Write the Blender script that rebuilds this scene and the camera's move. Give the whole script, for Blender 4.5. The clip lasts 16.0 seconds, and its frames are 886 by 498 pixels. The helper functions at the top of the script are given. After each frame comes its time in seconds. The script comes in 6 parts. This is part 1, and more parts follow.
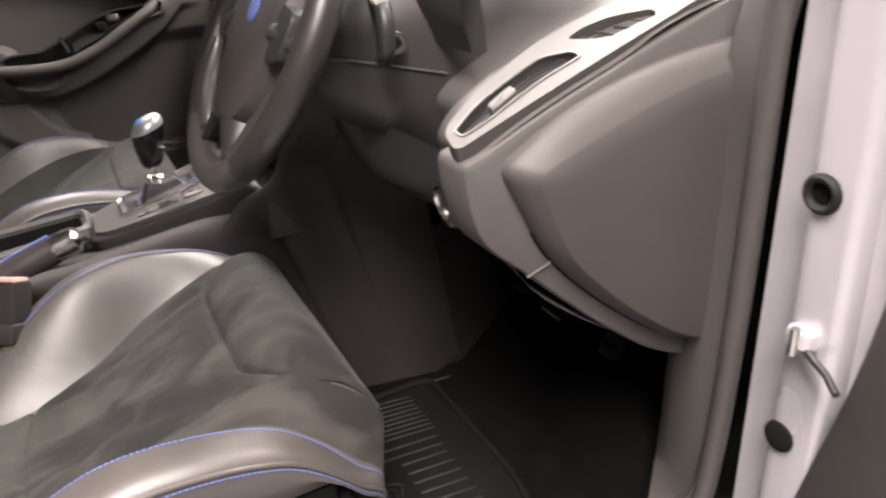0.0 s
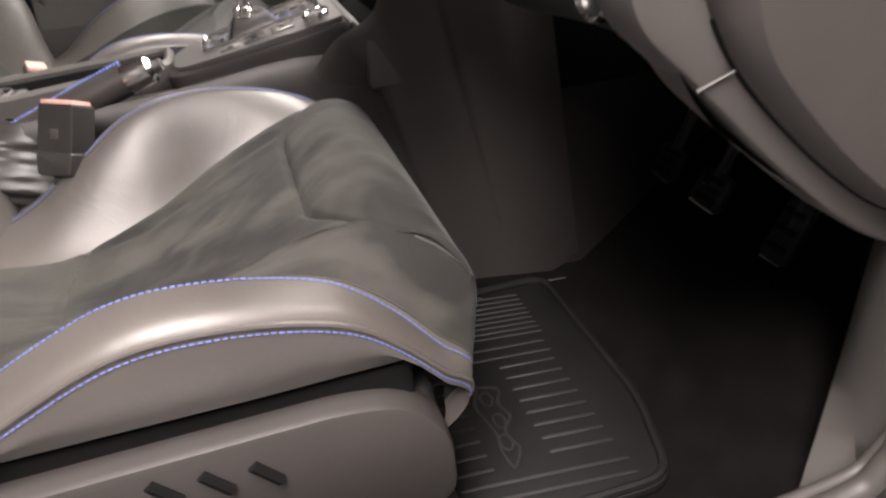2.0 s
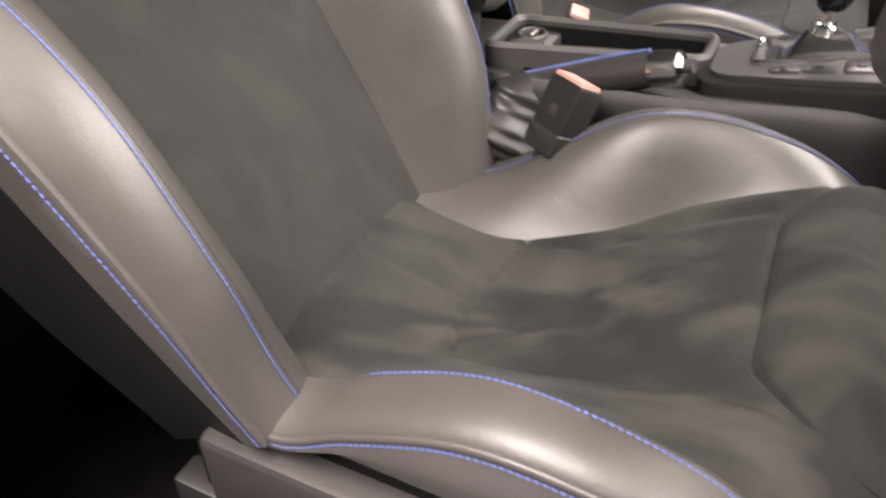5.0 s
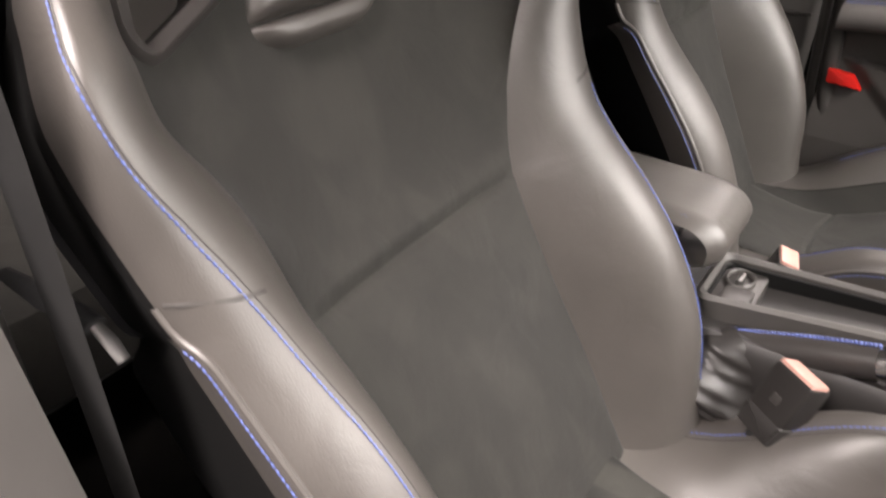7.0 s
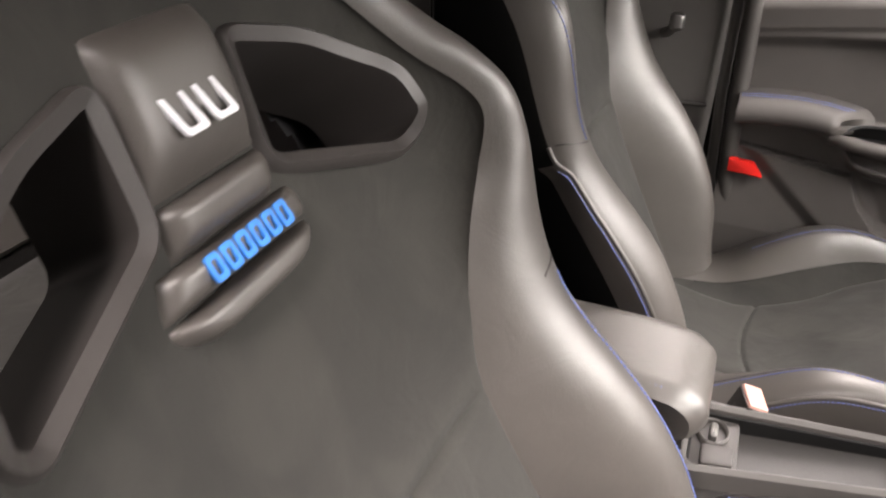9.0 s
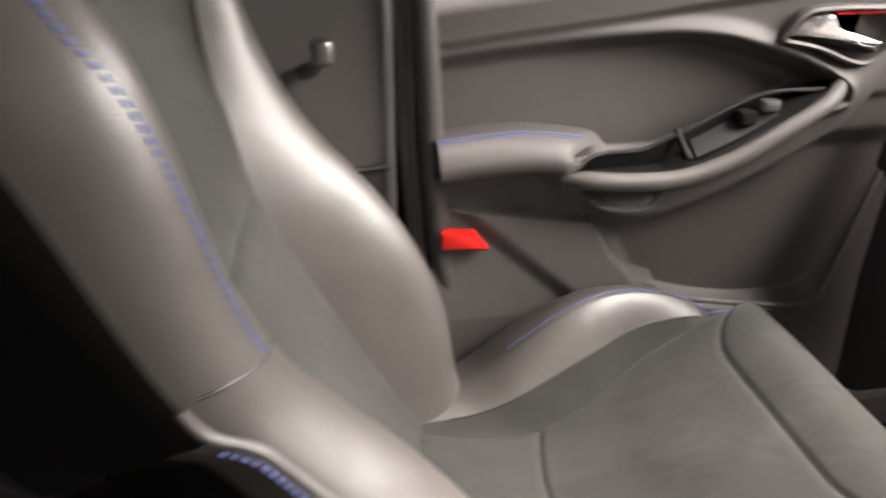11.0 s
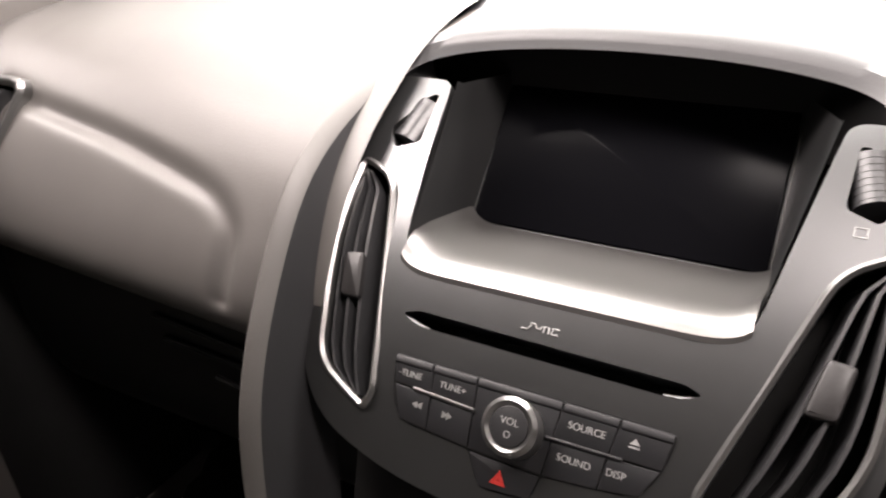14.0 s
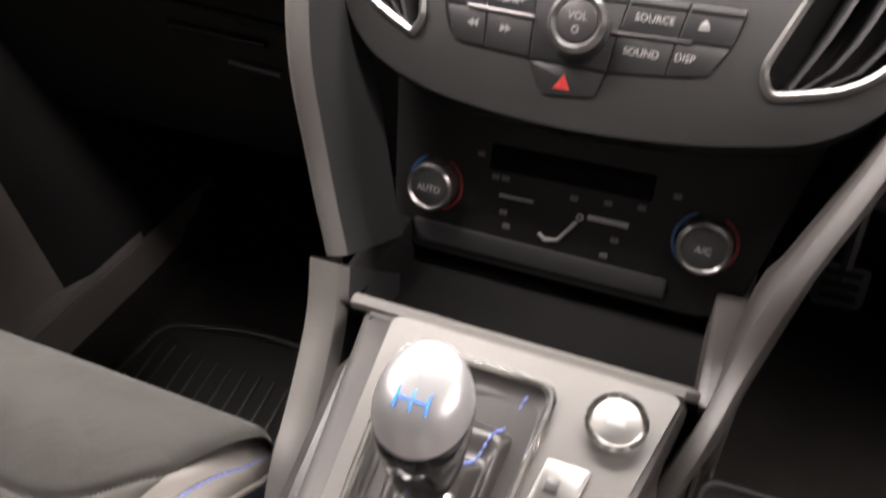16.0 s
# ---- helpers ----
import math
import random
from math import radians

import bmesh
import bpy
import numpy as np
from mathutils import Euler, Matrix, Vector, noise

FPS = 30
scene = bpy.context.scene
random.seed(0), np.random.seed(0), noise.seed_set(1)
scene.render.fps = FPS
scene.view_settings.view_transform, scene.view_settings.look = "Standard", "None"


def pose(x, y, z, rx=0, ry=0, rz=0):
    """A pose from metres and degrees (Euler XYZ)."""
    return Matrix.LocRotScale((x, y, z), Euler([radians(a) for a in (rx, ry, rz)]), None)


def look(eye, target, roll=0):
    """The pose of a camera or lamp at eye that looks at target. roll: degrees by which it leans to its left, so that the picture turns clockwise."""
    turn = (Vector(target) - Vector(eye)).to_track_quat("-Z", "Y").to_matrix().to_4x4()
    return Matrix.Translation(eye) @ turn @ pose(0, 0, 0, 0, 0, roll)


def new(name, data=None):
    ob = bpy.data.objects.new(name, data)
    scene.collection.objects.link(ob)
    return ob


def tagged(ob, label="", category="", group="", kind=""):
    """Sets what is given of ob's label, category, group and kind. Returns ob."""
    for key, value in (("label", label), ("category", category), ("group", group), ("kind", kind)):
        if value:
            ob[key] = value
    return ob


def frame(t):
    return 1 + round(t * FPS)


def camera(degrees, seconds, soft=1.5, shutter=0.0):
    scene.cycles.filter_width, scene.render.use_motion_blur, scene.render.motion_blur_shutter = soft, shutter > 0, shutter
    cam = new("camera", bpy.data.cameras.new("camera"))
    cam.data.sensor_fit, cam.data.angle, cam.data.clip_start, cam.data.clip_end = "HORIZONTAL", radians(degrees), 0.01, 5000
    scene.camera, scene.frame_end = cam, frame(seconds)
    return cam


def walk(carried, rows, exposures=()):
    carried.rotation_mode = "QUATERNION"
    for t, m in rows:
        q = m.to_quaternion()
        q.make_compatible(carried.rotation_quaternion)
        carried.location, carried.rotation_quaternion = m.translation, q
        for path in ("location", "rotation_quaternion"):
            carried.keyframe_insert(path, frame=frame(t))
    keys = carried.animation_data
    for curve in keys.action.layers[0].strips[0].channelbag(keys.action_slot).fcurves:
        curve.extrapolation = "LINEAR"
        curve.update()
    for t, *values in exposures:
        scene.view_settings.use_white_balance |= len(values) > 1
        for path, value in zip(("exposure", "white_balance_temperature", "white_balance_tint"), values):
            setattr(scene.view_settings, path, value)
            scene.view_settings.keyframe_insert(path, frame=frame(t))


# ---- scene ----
cam = camera(61.8, 16.0, soft=2.1, shutter=0.5)
PATH = [
    (0, (1.2345, 0.4138, 0.8507), (0.4254, 0.8041, 0.4113), -4.27),
    (0.5, (1.2185, 0.4198, 0.8376), (0.3768, 0.7363, 0.4000), -4.26),
    (1, (1.2286, 0.4375, 0.7929), (0.3771, 0.7214, 0.3522), -4.20),
    (1.5, (1.1978, 0.4453, 0.7380), (0.3500, 0.7040, 0.2751), -4.46),
    (2, (1.1115, 0.4673, 0.6751), (0.2770, 0.6880, 0.1702), -4.69),
    (2.5, (1.0238, 0.5320, 0.6493), (0.1901, 0.6501, 0.1100), -5.10),
    (3, (0.9580, 0.5622, 0.6521), (0.1322, 0.5639, 0.0882), -5.60),
    (3.5, (0.9293, 0.5468, 0.6539), (0.1179, 0.4050, 0.0869), -5.92),
    (3.7, (0.9234, 0.5421, 0.6487), (0.1228, 0.3431, 0.0835), -5.99),
    (5.8, (0.9126, 0.4145, 0.8290), (0.2126, 0.0226, 0.2319), 2.00),
    (6, (0.9078, 0.4038, 0.8432), (0.2111, -0.0145, 0.2605), 1.28),
    (6.5, (0.9025, 0.3565, 0.9095), (0.2198, -0.1031, 0.3415), 0.79),
    (7, (0.8824, 0.2752, 0.9796), (0.1980, -0.1908, 0.4189), 0.96),
    (7.5, (0.8614, 0.2304, 1.0022), (0.1467, -0.2247, 0.4711), 0.43),
    (8, (0.8472, 0.1859, 1.0475), (0.1022, -0.2324, 0.5280), 0.70),
    (8.2, (0.8338, 0.1731, 1.0746), (0.0843, -0.2296, 0.5491), 0.93),
    (10.3, (0.4076, -0.0736, 0.9996), (-0.4604, -0.1432, 0.5079), 0.40),
    (10.5, (0.3396, -0.0752, 0.9737), (-0.5331, -0.0968, 0.4859), 0.42),
    (11, (0.1821, -0.0383, 0.9292), (-0.6825, 0.1103, 0.4491), 0.52),
    (11.5, (0.1080, 0.0609, 0.8794), (-0.7446, 0.3356, 0.4340), -0.93),
    (12, (0.0954, 0.1634, 0.8837), (-0.7000, 0.5519, 0.4187), -2.34),
    (12.5, (0.0950, 0.2640, 0.8904), (-0.6289, 0.7736, 0.4256), -2.80),
    (13, (0.1134, 0.3549, 0.9018), (-0.5220, 0.9864, 0.4573), -2.85),
    (13.5, (0.1556, 0.4047, 0.9228), (-0.3891, 1.1159, 0.4784), -3.18),
    (14, (0.1483, 0.4136, 0.9308), (-0.2921, 1.1933, 0.4858), -2.03),
    (14.5, (0.1379, 0.3910, 0.8956), (-0.2667, 1.1925, 0.4552), -2.05),
    (15, (0.1285, 0.3684, 0.8751), (-0.2595, 1.1362, 0.3654), -3.02),
    (15.5, (0.1266, 0.3502, 0.8457), (-0.2393, 1.0699, 0.2556), -3.50),
    (16, (0.1011, 0.3165, 0.8235), (-0.2117, 0.9980, 0.1619), -2.59),
]
walk(cam, [(t, look(e, g, r)) for t, e, g, r in PATH], [(0, -0.46), (1.2, -0.42), (2.5, -0.44), (3.7, -0.56), (6, -0.72), (7, -0.68), (7.6, -0.58), (8.2, -0.46), (10.3, 0.14), (11.3, 0.42), (12.0, 0.74), (12.7, 0.84), (13.4, 0.10), (14.0, -0.40), (14.6, -0.64), (15.3, -0.34), (16, 0.24)])

# ---- light: a bright hall with overhead lamps, the driver's door open ----
world = bpy.data.worlds.new("hall")
scene.world = world
world.use_nodes = True
world.node_tree.nodes["Background"].inputs[0].default_value = (1.0, 0.95, 0.90, 1)
world.node_tree.nodes["Background"].inputs[1].default_value = 0.065


def hall_lamp(x, y, z, tx, ty, tz, sx, sy, power, tint=(1.0, 0.885, 0.850)):
    data = bpy.data.lights.new("hall_lamp", "AREA")
    data.shape, data.size, data.size_y, data.energy = "RECTANGLE", sx, sy, power
    data.color = tint
    ob = new("hall_lamp", data)
    ob.matrix_world = look((x, y, z), (tx, ty, tz))
    return ob


FRONT = (1.0, 0.93, 0.885)
hall_lamp(1.70, -0.08, 3.0, 0.45, 0.1, 0.4, 0.8, 2.2, 530)
hall_lamp(2.4, 0.15, 2.0, 0.6, 0.0, 0.6, 0.8, 0.9, 14)
hall_lamp(-0.2, 2.7, 1.85, -0.1, 0.3, 0.7, 3.0, 0.9, 240, FRONT)
hall_lamp(-0.4, 1.7, 2.3, -0.3, 0.9, 0.7, 2.4, 0.5, 215, FRONT)
hall_lamp(-1.75, 0.30, 3.0, -0.45, 0.3, 0.4, 0.8, 2.2, 400)

# ---- materials ----


def material(name, color, rough=0.5, metal=0.0, vary=0.12, scale=40.0, bump=0.15, bump_scale=None, bump_dist=0.001, coat=0.0, second=None, sheen=0.0, voronoi=False, swirl=0.0, nap=0.0, wrinkle=0.0, spec=0.5):
    m = bpy.data.materials.new(name)
    m.use_nodes = True
    t = m.node_tree
    b = t.nodes["Principled BSDF"]
    b.inputs["Metallic"].default_value = metal
    b.inputs["Coat Weight"].default_value = coat
    b.inputs["Specular IOR Level"].default_value = spec
    b.inputs["Sheen Weight"].default_value = sheen
    if sheen:
        b.inputs["Sheen Roughness"].default_value = 0.45
    tc = t.nodes.new("ShaderNodeTexCoord")
    n1 = t.nodes.new("ShaderNodeTexNoise")
    n1.inputs["Scale"].default_value = scale
    n1.inputs["Detail"].default_value = 5
    n2 = t.nodes.new("ShaderNodeTexNoise")
    n2.inputs["Scale"].default_value = scale * 0.13
    n2.inputs["Detail"].default_value = 3
    n1.inputs["Distortion"].default_value = n2.inputs["Distortion"].default_value = swirl
    for n in (n1, n2):
        t.links.new(tc.outputs["Object"], n.inputs["Vector"])
    mix = t.nodes.new("ShaderNodeMix")
    mix.data_type = "FLOAT"
    mix.inputs[0].default_value = 0.6
    t.links.new(n1.outputs[0], mix.inputs[2])
    t.links.new(n2.outputs[0], mix.inputs[3])
    ramp = t.nodes.new("ShaderNodeValToRGB")
    lo = tuple(c * (1 - vary) for c in color)
    hi = tuple(min(1, c * (1 + vary)) for c in (second or color))
    ramp.color_ramp.elements[0].position, ramp.color_ramp.elements[0].color = 0.32, (*lo, 1)
    ramp.color_ramp.elements[1].position, ramp.color_ramp.elements[1].color = 0.68, (*hi, 1)
    t.links.new(mix.outputs[0], ramp.inputs[0])
    out = ramp.outputs[0]
    if nap:
        # strokes left in the pile
        mp = t.nodes.new("ShaderNodeMapping")
        mp.inputs["Rotation"].default_value = (0.0, 0.0, 0.6)
        mp.inputs["Scale"].default_value = (11.0, 5.5, 7.0)
        t.links.new(tc.outputs["Object"], mp.inputs["Vector"])
        n4 = t.nodes.new("ShaderNodeTexNoise")
        n4.inputs["Scale"].default_value, n4.inputs["Detail"].default_value, n4.inputs["Distortion"].default_value = 1.1, 2.5, 0.7
        t.links.new(mp.outputs[0], n4.inputs["Vector"])
        mr = t.nodes.new("ShaderNodeMapRange")
        mr.inputs[1].default_value, mr.inputs[2].default_value, mr.inputs[3].default_value, mr.inputs[4].default_value = 0.44, 0.57, 1 - nap * 0.5, 1 + nap
        t.links.new(n4.outputs[0], mr.inputs[0])
        hs = t.nodes.new("ShaderNodeHueSaturation")
        t.links.new(mr.outputs[0], hs.inputs["Value"])
        t.links.new(out, hs.inputs["Color"])
        out = hs.outputs[0]
    t.links.new(out, b.inputs["Base Color"])
    rr = t.nodes.new("ShaderNodeMapRange")
    rr.inputs[3].default_value, rr.inputs[4].default_value = max(0.02, rough * 0.85), min(1, rough * 1.15)
    t.links.new(n2.outputs[0], rr.inputs[0])
    t.links.new(rr.outputs[0], b.inputs["Roughness"])
    if bump:
        if voronoi:
            n3 = t.nodes.new("ShaderNodeTexVoronoi")
        else:
            n3 = t.nodes.new("ShaderNodeTexNoise")
            n3.inputs["Detail"].default_value = 4
        n3.inputs["Scale"].default_value = bump_scale or scale * 12
        t.links.new(tc.outputs["Object"], n3.inputs["Vector"])
        bp = t.nodes.new("ShaderNodeBump")
        bp.inputs["Strength"].default_value = bump
        bp.inputs["Distance"].default_value = bump_dist
        t.links.new(n3.outputs[0], bp.inputs["Height"])
        if wrinkle:
            n5 = t.nodes.new("ShaderNodeTexNoise")
            n5.inputs["Scale"].default_value, n5.inputs["Detail"].default_value, n5.inputs["Distortion"].default_value = 16.0, 4.0, 1.2
            t.links.new(tc.outputs["Object"], n5.inputs["Vector"])
            bw = t.nodes.new("ShaderNodeBump")
            bw.inputs["Strength"].default_value, bw.inputs["Distance"].default_value = wrinkle, 0.006
            t.links.new(n5.outputs[0], bw.inputs["Height"])
            t.links.new(bw.outputs[0], bp.inputs["Normal"])
        t.links.new(bp.outputs[0], b.inputs["Normal"])
    return m


LEATHER = material("grey_leather", (0.072, 0.065, 0.059), 0.45, spec=0.85, vary=0.18, scale=14, bump=0.22, bump_scale=700, bump_dist=0.0005, voronoi=True, wrinkle=0.18)
SUEDE = material("suede", (0.017, 0.0163, 0.0139), 0.85, second=(0.022, 0.0212, 0.0181), vary=0.10, scale=20, bump=0.3, bump_scale=900, bump_dist=0.0006, sheen=0.10, swirl=0.5, nap=0.22, wrinkle=0.35)
SUEDE_WORN = material("worn_suede", (0.0128, 0.0125, 0.0106), 0.85, second=(0.0215, 0.0209, 0.0176), vary=0.10, scale=20, bump=0.3, bump_scale=900, bump_dist=0.0006, sheen=0.05, swirl=0.5, nap=0.9, wrinkle=0.35)
BUCKLE = material("black_buckle_plastic", (0.022, 0.020, 0.019), 0.42, spec=0.3, vary=0.1, scale=60, bump=0.15, bump_scale=600)
CONSOLE = material("console_plastic", (0.027, 0.025, 0.024), 0.48, spec=0.4, vary=0.08, scale=30, bump=0.14, bump_scale=500, bump_dist=0.0005, voronoi=True)
GRIP = material("dark_grip_leather", (0.045, 0.041, 0.039), 0.36, vary=0.12, scale=14, bump=0.2, bump_scale=800, bump_dist=0.0004, voronoi=True)
GAITER = material("black_leather", (0.022, 0.020, 0.019), 0.38, vary=0.12, scale=14, bump=0.2, bump_scale=800, bump_dist=0.0004, voronoi=True)
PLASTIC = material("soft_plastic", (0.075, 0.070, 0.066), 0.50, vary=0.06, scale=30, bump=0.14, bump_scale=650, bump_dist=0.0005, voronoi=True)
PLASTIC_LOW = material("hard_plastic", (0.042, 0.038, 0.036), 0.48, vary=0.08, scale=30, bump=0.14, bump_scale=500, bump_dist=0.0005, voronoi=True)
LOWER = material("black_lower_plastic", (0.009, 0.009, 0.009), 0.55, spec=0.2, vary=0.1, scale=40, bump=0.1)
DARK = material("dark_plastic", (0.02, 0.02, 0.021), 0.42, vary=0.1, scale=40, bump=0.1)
GLOSS = material("gloss_black", (0.006, 0.006, 0.007), 0.12, vary=0.1, scale=20, bump=0)
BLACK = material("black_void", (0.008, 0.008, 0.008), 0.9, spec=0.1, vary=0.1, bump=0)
CHROME = material("satin_chrome", (0.78, 0.77, 0.75), 0.18, metal=1.0, vary=0.04, scale=25, bump=0)
DOORM = material("door_plastic", (0.078, 0.071, 0.067), 0.56, spec=0.4, vary=0.07, scale=30, bump=0.14, bump_scale=600, bump_dist=0.0005, voronoi=True)
# darker copy of the dash plastic, with the fuse cover's shade in its colour
COVER_SHADED = material("shaded_cover_plastic", (0.054, 0.049, 0.046), 0.55, spec=0.4, vary=0.07, scale=30, bump=0.14, bump_scale=600, bump_dist=0.0005, voronoi=True)
SILVER = material("silver_trim", (0.17, 0.165, 0.16), 0.36, metal=0.85, vary=0.05, scale=35, bump=0.06, bump_scale=500)
STACKM = material("stack_grey", (0.100, 0.101, 0.102), 0.34, metal=0.92, vary=0.06, scale=30, bump=0.04, bump_scale=600)
DECK = material("satin_grey_deck", (0.085, 0.081, 0.077), 0.42, metal=0.35, vary=0.05, scale=35, bump=0.06, bump_scale=500)
RING = material("bright_ring", (0.23, 0.226, 0.222), 0.30, metal=0.9, vary=0.04, scale=30, bump=0)
PEARL = material("pearl_metal", (0.46, 0.46, 0.47), 0.32, metal=0.7, vary=0.03, scale=30, bump=0)
CARPET = material("carpet", (0.0075, 0.007, 0.0066), 0.95, spec=0.05, vary=0.35, scale=160, bump=0.9, bump_scale=700, bump_dist=0.003)
RUBBER = material("rubber", (0.009, 0.009, 0.009), 0.6, spec=0.2, vary=0.2, scale=60, bump=0.3, bump_scale=400)
BLUE = material("blue_thread", (0.11, 0.15, 0.40), 0.6, vary=0.15, scale=300, bump=0.3, bump_scale=1500)
BLUE_BRIGHT = material("bright_blue_thread", (0.04, 0.22, 0.70), 0.6, vary=0.15, scale=300, bump=0.3, bump_scale=1500)
WHITE = material("white_thread", (0.75, 0.76, 0.8), 0.6, vary=0.1, scale=300, bump=0.3, bump_scale=1500)
# mat ribs and emblem, a lighter rubber than the base
RUBBER_LIGHTER = material("lighter_rubber", (0.017, 0.0167, 0.0163), 0.55, spec=0.4, vary=0.2, scale=60, bump=0.3, bump_scale=400)
PRINT = material("white_print", (0.22, 0.22, 0.215), 0.5, vary=0.03, bump=0)
RED = material("red_reflector", (0.75, 0.02, 0.015), 0.25, vary=0.1, scale=120, bump=0.4, bump_scale=300, voronoi=True)
HAZARD = material("hazard_red", (0.30, 0.020, 0.016), 0.45, vary=0.1, bump=0)
KEYM = material("key_plastic", (0.011, 0.011, 0.012), 0.42, spec=0.35, vary=0.08, scale=40, bump=0.1, bump_scale=600)
VENT_TAB = material("vent_slider_plastic", (0.014, 0.013, 0.013), 0.42, spec=0.35, vary=0.08, scale=40, bump=0.1)
RED_DIM = material("dim_red", (0.16, 0.012, 0.01), 0.4, vary=0.1, bump=0)
BLUE_DIM = material("dim_blue", (0.015, 0.06, 0.16), 0.4, vary=0.1, bump=0)
RED_PALE = material("red_button", (0.55, 0.31, 0.26), 0.4, vary=0.05, bump=0)
PAINT = material("grey_metallic_paint", (0.52, 0.50, 0.53), 0.26, metal=0.4, vary=0.04, scale=60, bump=0.05, bump_scale=40, coat=0.7)
SEAL = material("rubber_seal", (0.05, 0.046, 0.043), 0.55, vary=0.1, scale=50, bump=0.15)
STRAP = material("belt_webbing", (0.012, 0.012, 0.012), 0.7, vary=0.15, scale=200, bump=0.4, bump_scale=900)
CLOTH = material("headlining", (0.5, 0.48, 0.45), 0.95, vary=0.05, scale=100, bump=0.2)
CONCRETE = material("hall_floor", (0.30, 0.295, 0.29), 0.35, vary=0.15, scale=6, bump=0.2)
SCREEN = material("screen_glass", (0.002, 0.002, 0.0025), 0.2, spec=0.02, vary=0.05, scale=10, bump=0)

# ---- building helpers ----
ORG = {}


def thing(name, at, label, category, group="", kind=""):
    ob = new(name)
    ob.location = at
    ORG[name if ob.name == name else ob.name] = Vector(at)
    return tagged(ob, label, category, group, kind)


def part(name, geo, mat, parent=None, label="", smooth=True, kind="", category=""):
    """One mesh object from (verts, faces) in world metres, under a thing or a part."""
    verts, faces = geo
    org = ORG[parent.name] if parent else Vector((0, 0, 0))
    me = bpy.data.meshes.new(name)
    me.from_pydata([(v[0] - org[0], v[1] - org[1], v[2] - org[2]) for v in verts], [], faces)
    me.materials.append(mat)
    me.validate()
    bm = bmesh.new()
    bm.from_mesh(me)
    bmesh.ops.recalc_face_normals(bm, faces=bm.faces)
    bm.to_mesh(me)
    bm.free()
    if smooth:
        me.shade_smooth()
        me.set_sharp_from_angle(angle=radians(38))
    ob = new(name, me)
    if parent:
        ob.parent = parent
    ORG[ob.name] = org
    return tagged(ob, label, category, kind=kind)


def curve(tab):
    """A smooth function through (x, y) pairs."""
    xs, ys = np.array([p[0] for p in tab], float), np.array([p[1] for p in tab], float)
    m = np.gradient(ys, xs)

    def f(x):
        x = np.clip(np.asarray(x, float), xs[0], xs[-1])
        i = np.clip(np.searchsorted(xs, x) - 1, 0, len(xs) - 2)
        h = xs[i + 1] - xs[i]
        t = (x - xs[i]) / h
        return ys[i] * (1 + 2 * t) * (1 - t) ** 2 + m[i] * h * t * (1 - t) ** 2 + ys[i + 1] * t * t * (3 - 2 * t) + m[i + 1] * h * t * t * (t - 1)
    return f


def ss(a, b, v):
    t = np.clip((v - a) / (b - a), 0, 1)
    return t * t * (3 - 2 * t)


def bez(p0, p1, p2, p3, n):
    t = np.linspace(0, 1, n)[:, None]
    p0, p1, p2, p3 = (np.asarray(p, float) for p in (p0, p1, p2, p3))
    return p0 * (1 - t) ** 3 + 3 * p1 * t * (1 - t) ** 2 + 3 * p2 * t * t * (1 - t) + p3 * t ** 3


def smooth_line(pts, n):
    pts = np.asarray(pts, float)
    k = np.linspace(0, 1, len(pts))
    q = np.linspace(0, 1, n)
    return np.stack([curve(list(zip(k, pts[:, a])))(q) for a in range(pts.shape[1])], -1)


def sheet(rows, close_u=False, close_v=False, keep=None):
    """A surface from rows of points (n x m x 3)."""
    r = np.asarray(rows, float)
    n, m = r.shape[:2]
    faces = []
    for i in range(n - (0 if close_u else 1)):
        for j in range(m - (0 if close_v else 1)):
            a, b, c, d = i * m + j, i * m + (j + 1) % m, ((i + 1) % n) * m + (j + 1) % m, ((i + 1) % n) * m + j
            if keep is None or keep[i, j]:
                faces.append((a, b, c, d))
    return [tuple(v) for v in r.reshape(-1, 3).tolist()], faces


def join(*geos):
    verts, faces = [], []
    for v, f in geos:
        k = len(verts)
        verts += list(v)
        faces += [tuple(i + k for i in face) for face in f]
    return verts, faces


def tube(pts, r, n=8, closed=False, flat=1.0, cap=True):
    pts = np.asarray(pts, float)
    m = len(pts)
    tan = np.roll(pts, -1, 0) - np.roll(pts, 1, 0) if closed else np.gradient(pts, axis=0)
    tan /= np.linalg.norm(tan, axis=1, keepdims=True) + 1e-12
    up = np.array([0.0, 0, 1]) if abs(tan[0][2]) < 0.9 else np.array([1.0, 0, 0])
    rings = []
    for i in range(m):
        side = np.cross(tan[i], up)
        side /= np.linalg.norm(side) + 1e-12
        up = np.cross(side, tan[i])
        rad = r[i] if hasattr(r, "__len__") else r
        a = np.linspace(0, 2 * math.pi, n, endpoint=False)
        rings.append(pts[i] + rad * (np.cos(a)[:, None] * side + flat * np.sin(a)[:, None] * up))
    v, f = sheet(rings, close_u=closed, close_v=True)
    if cap and not closed:
        f = f + [tuple(range(n)), tuple(range((m - 1) * n, m * n))]
    return v, f


def stitches(pts, step=0.0060, r=0.0011):
    """A row of short threads along a line."""
    pts = np.asarray(pts, float)
    run = np.concatenate([[0], np.cumsum(np.linalg.norm(np.diff(pts, axis=0), axis=1))])
    out = []
    for q in np.arange(0.002, run[-1] - step, step):
        a, b = (np.array([np.interp(x, run, pts[:, i]) for i in range(3)]) for x in (q, q + step * 0.72))
        out.append(tube([a, (a + b) / 2, b], [r * 0.6, r, r * 0.6], 5))
    return join(*out)


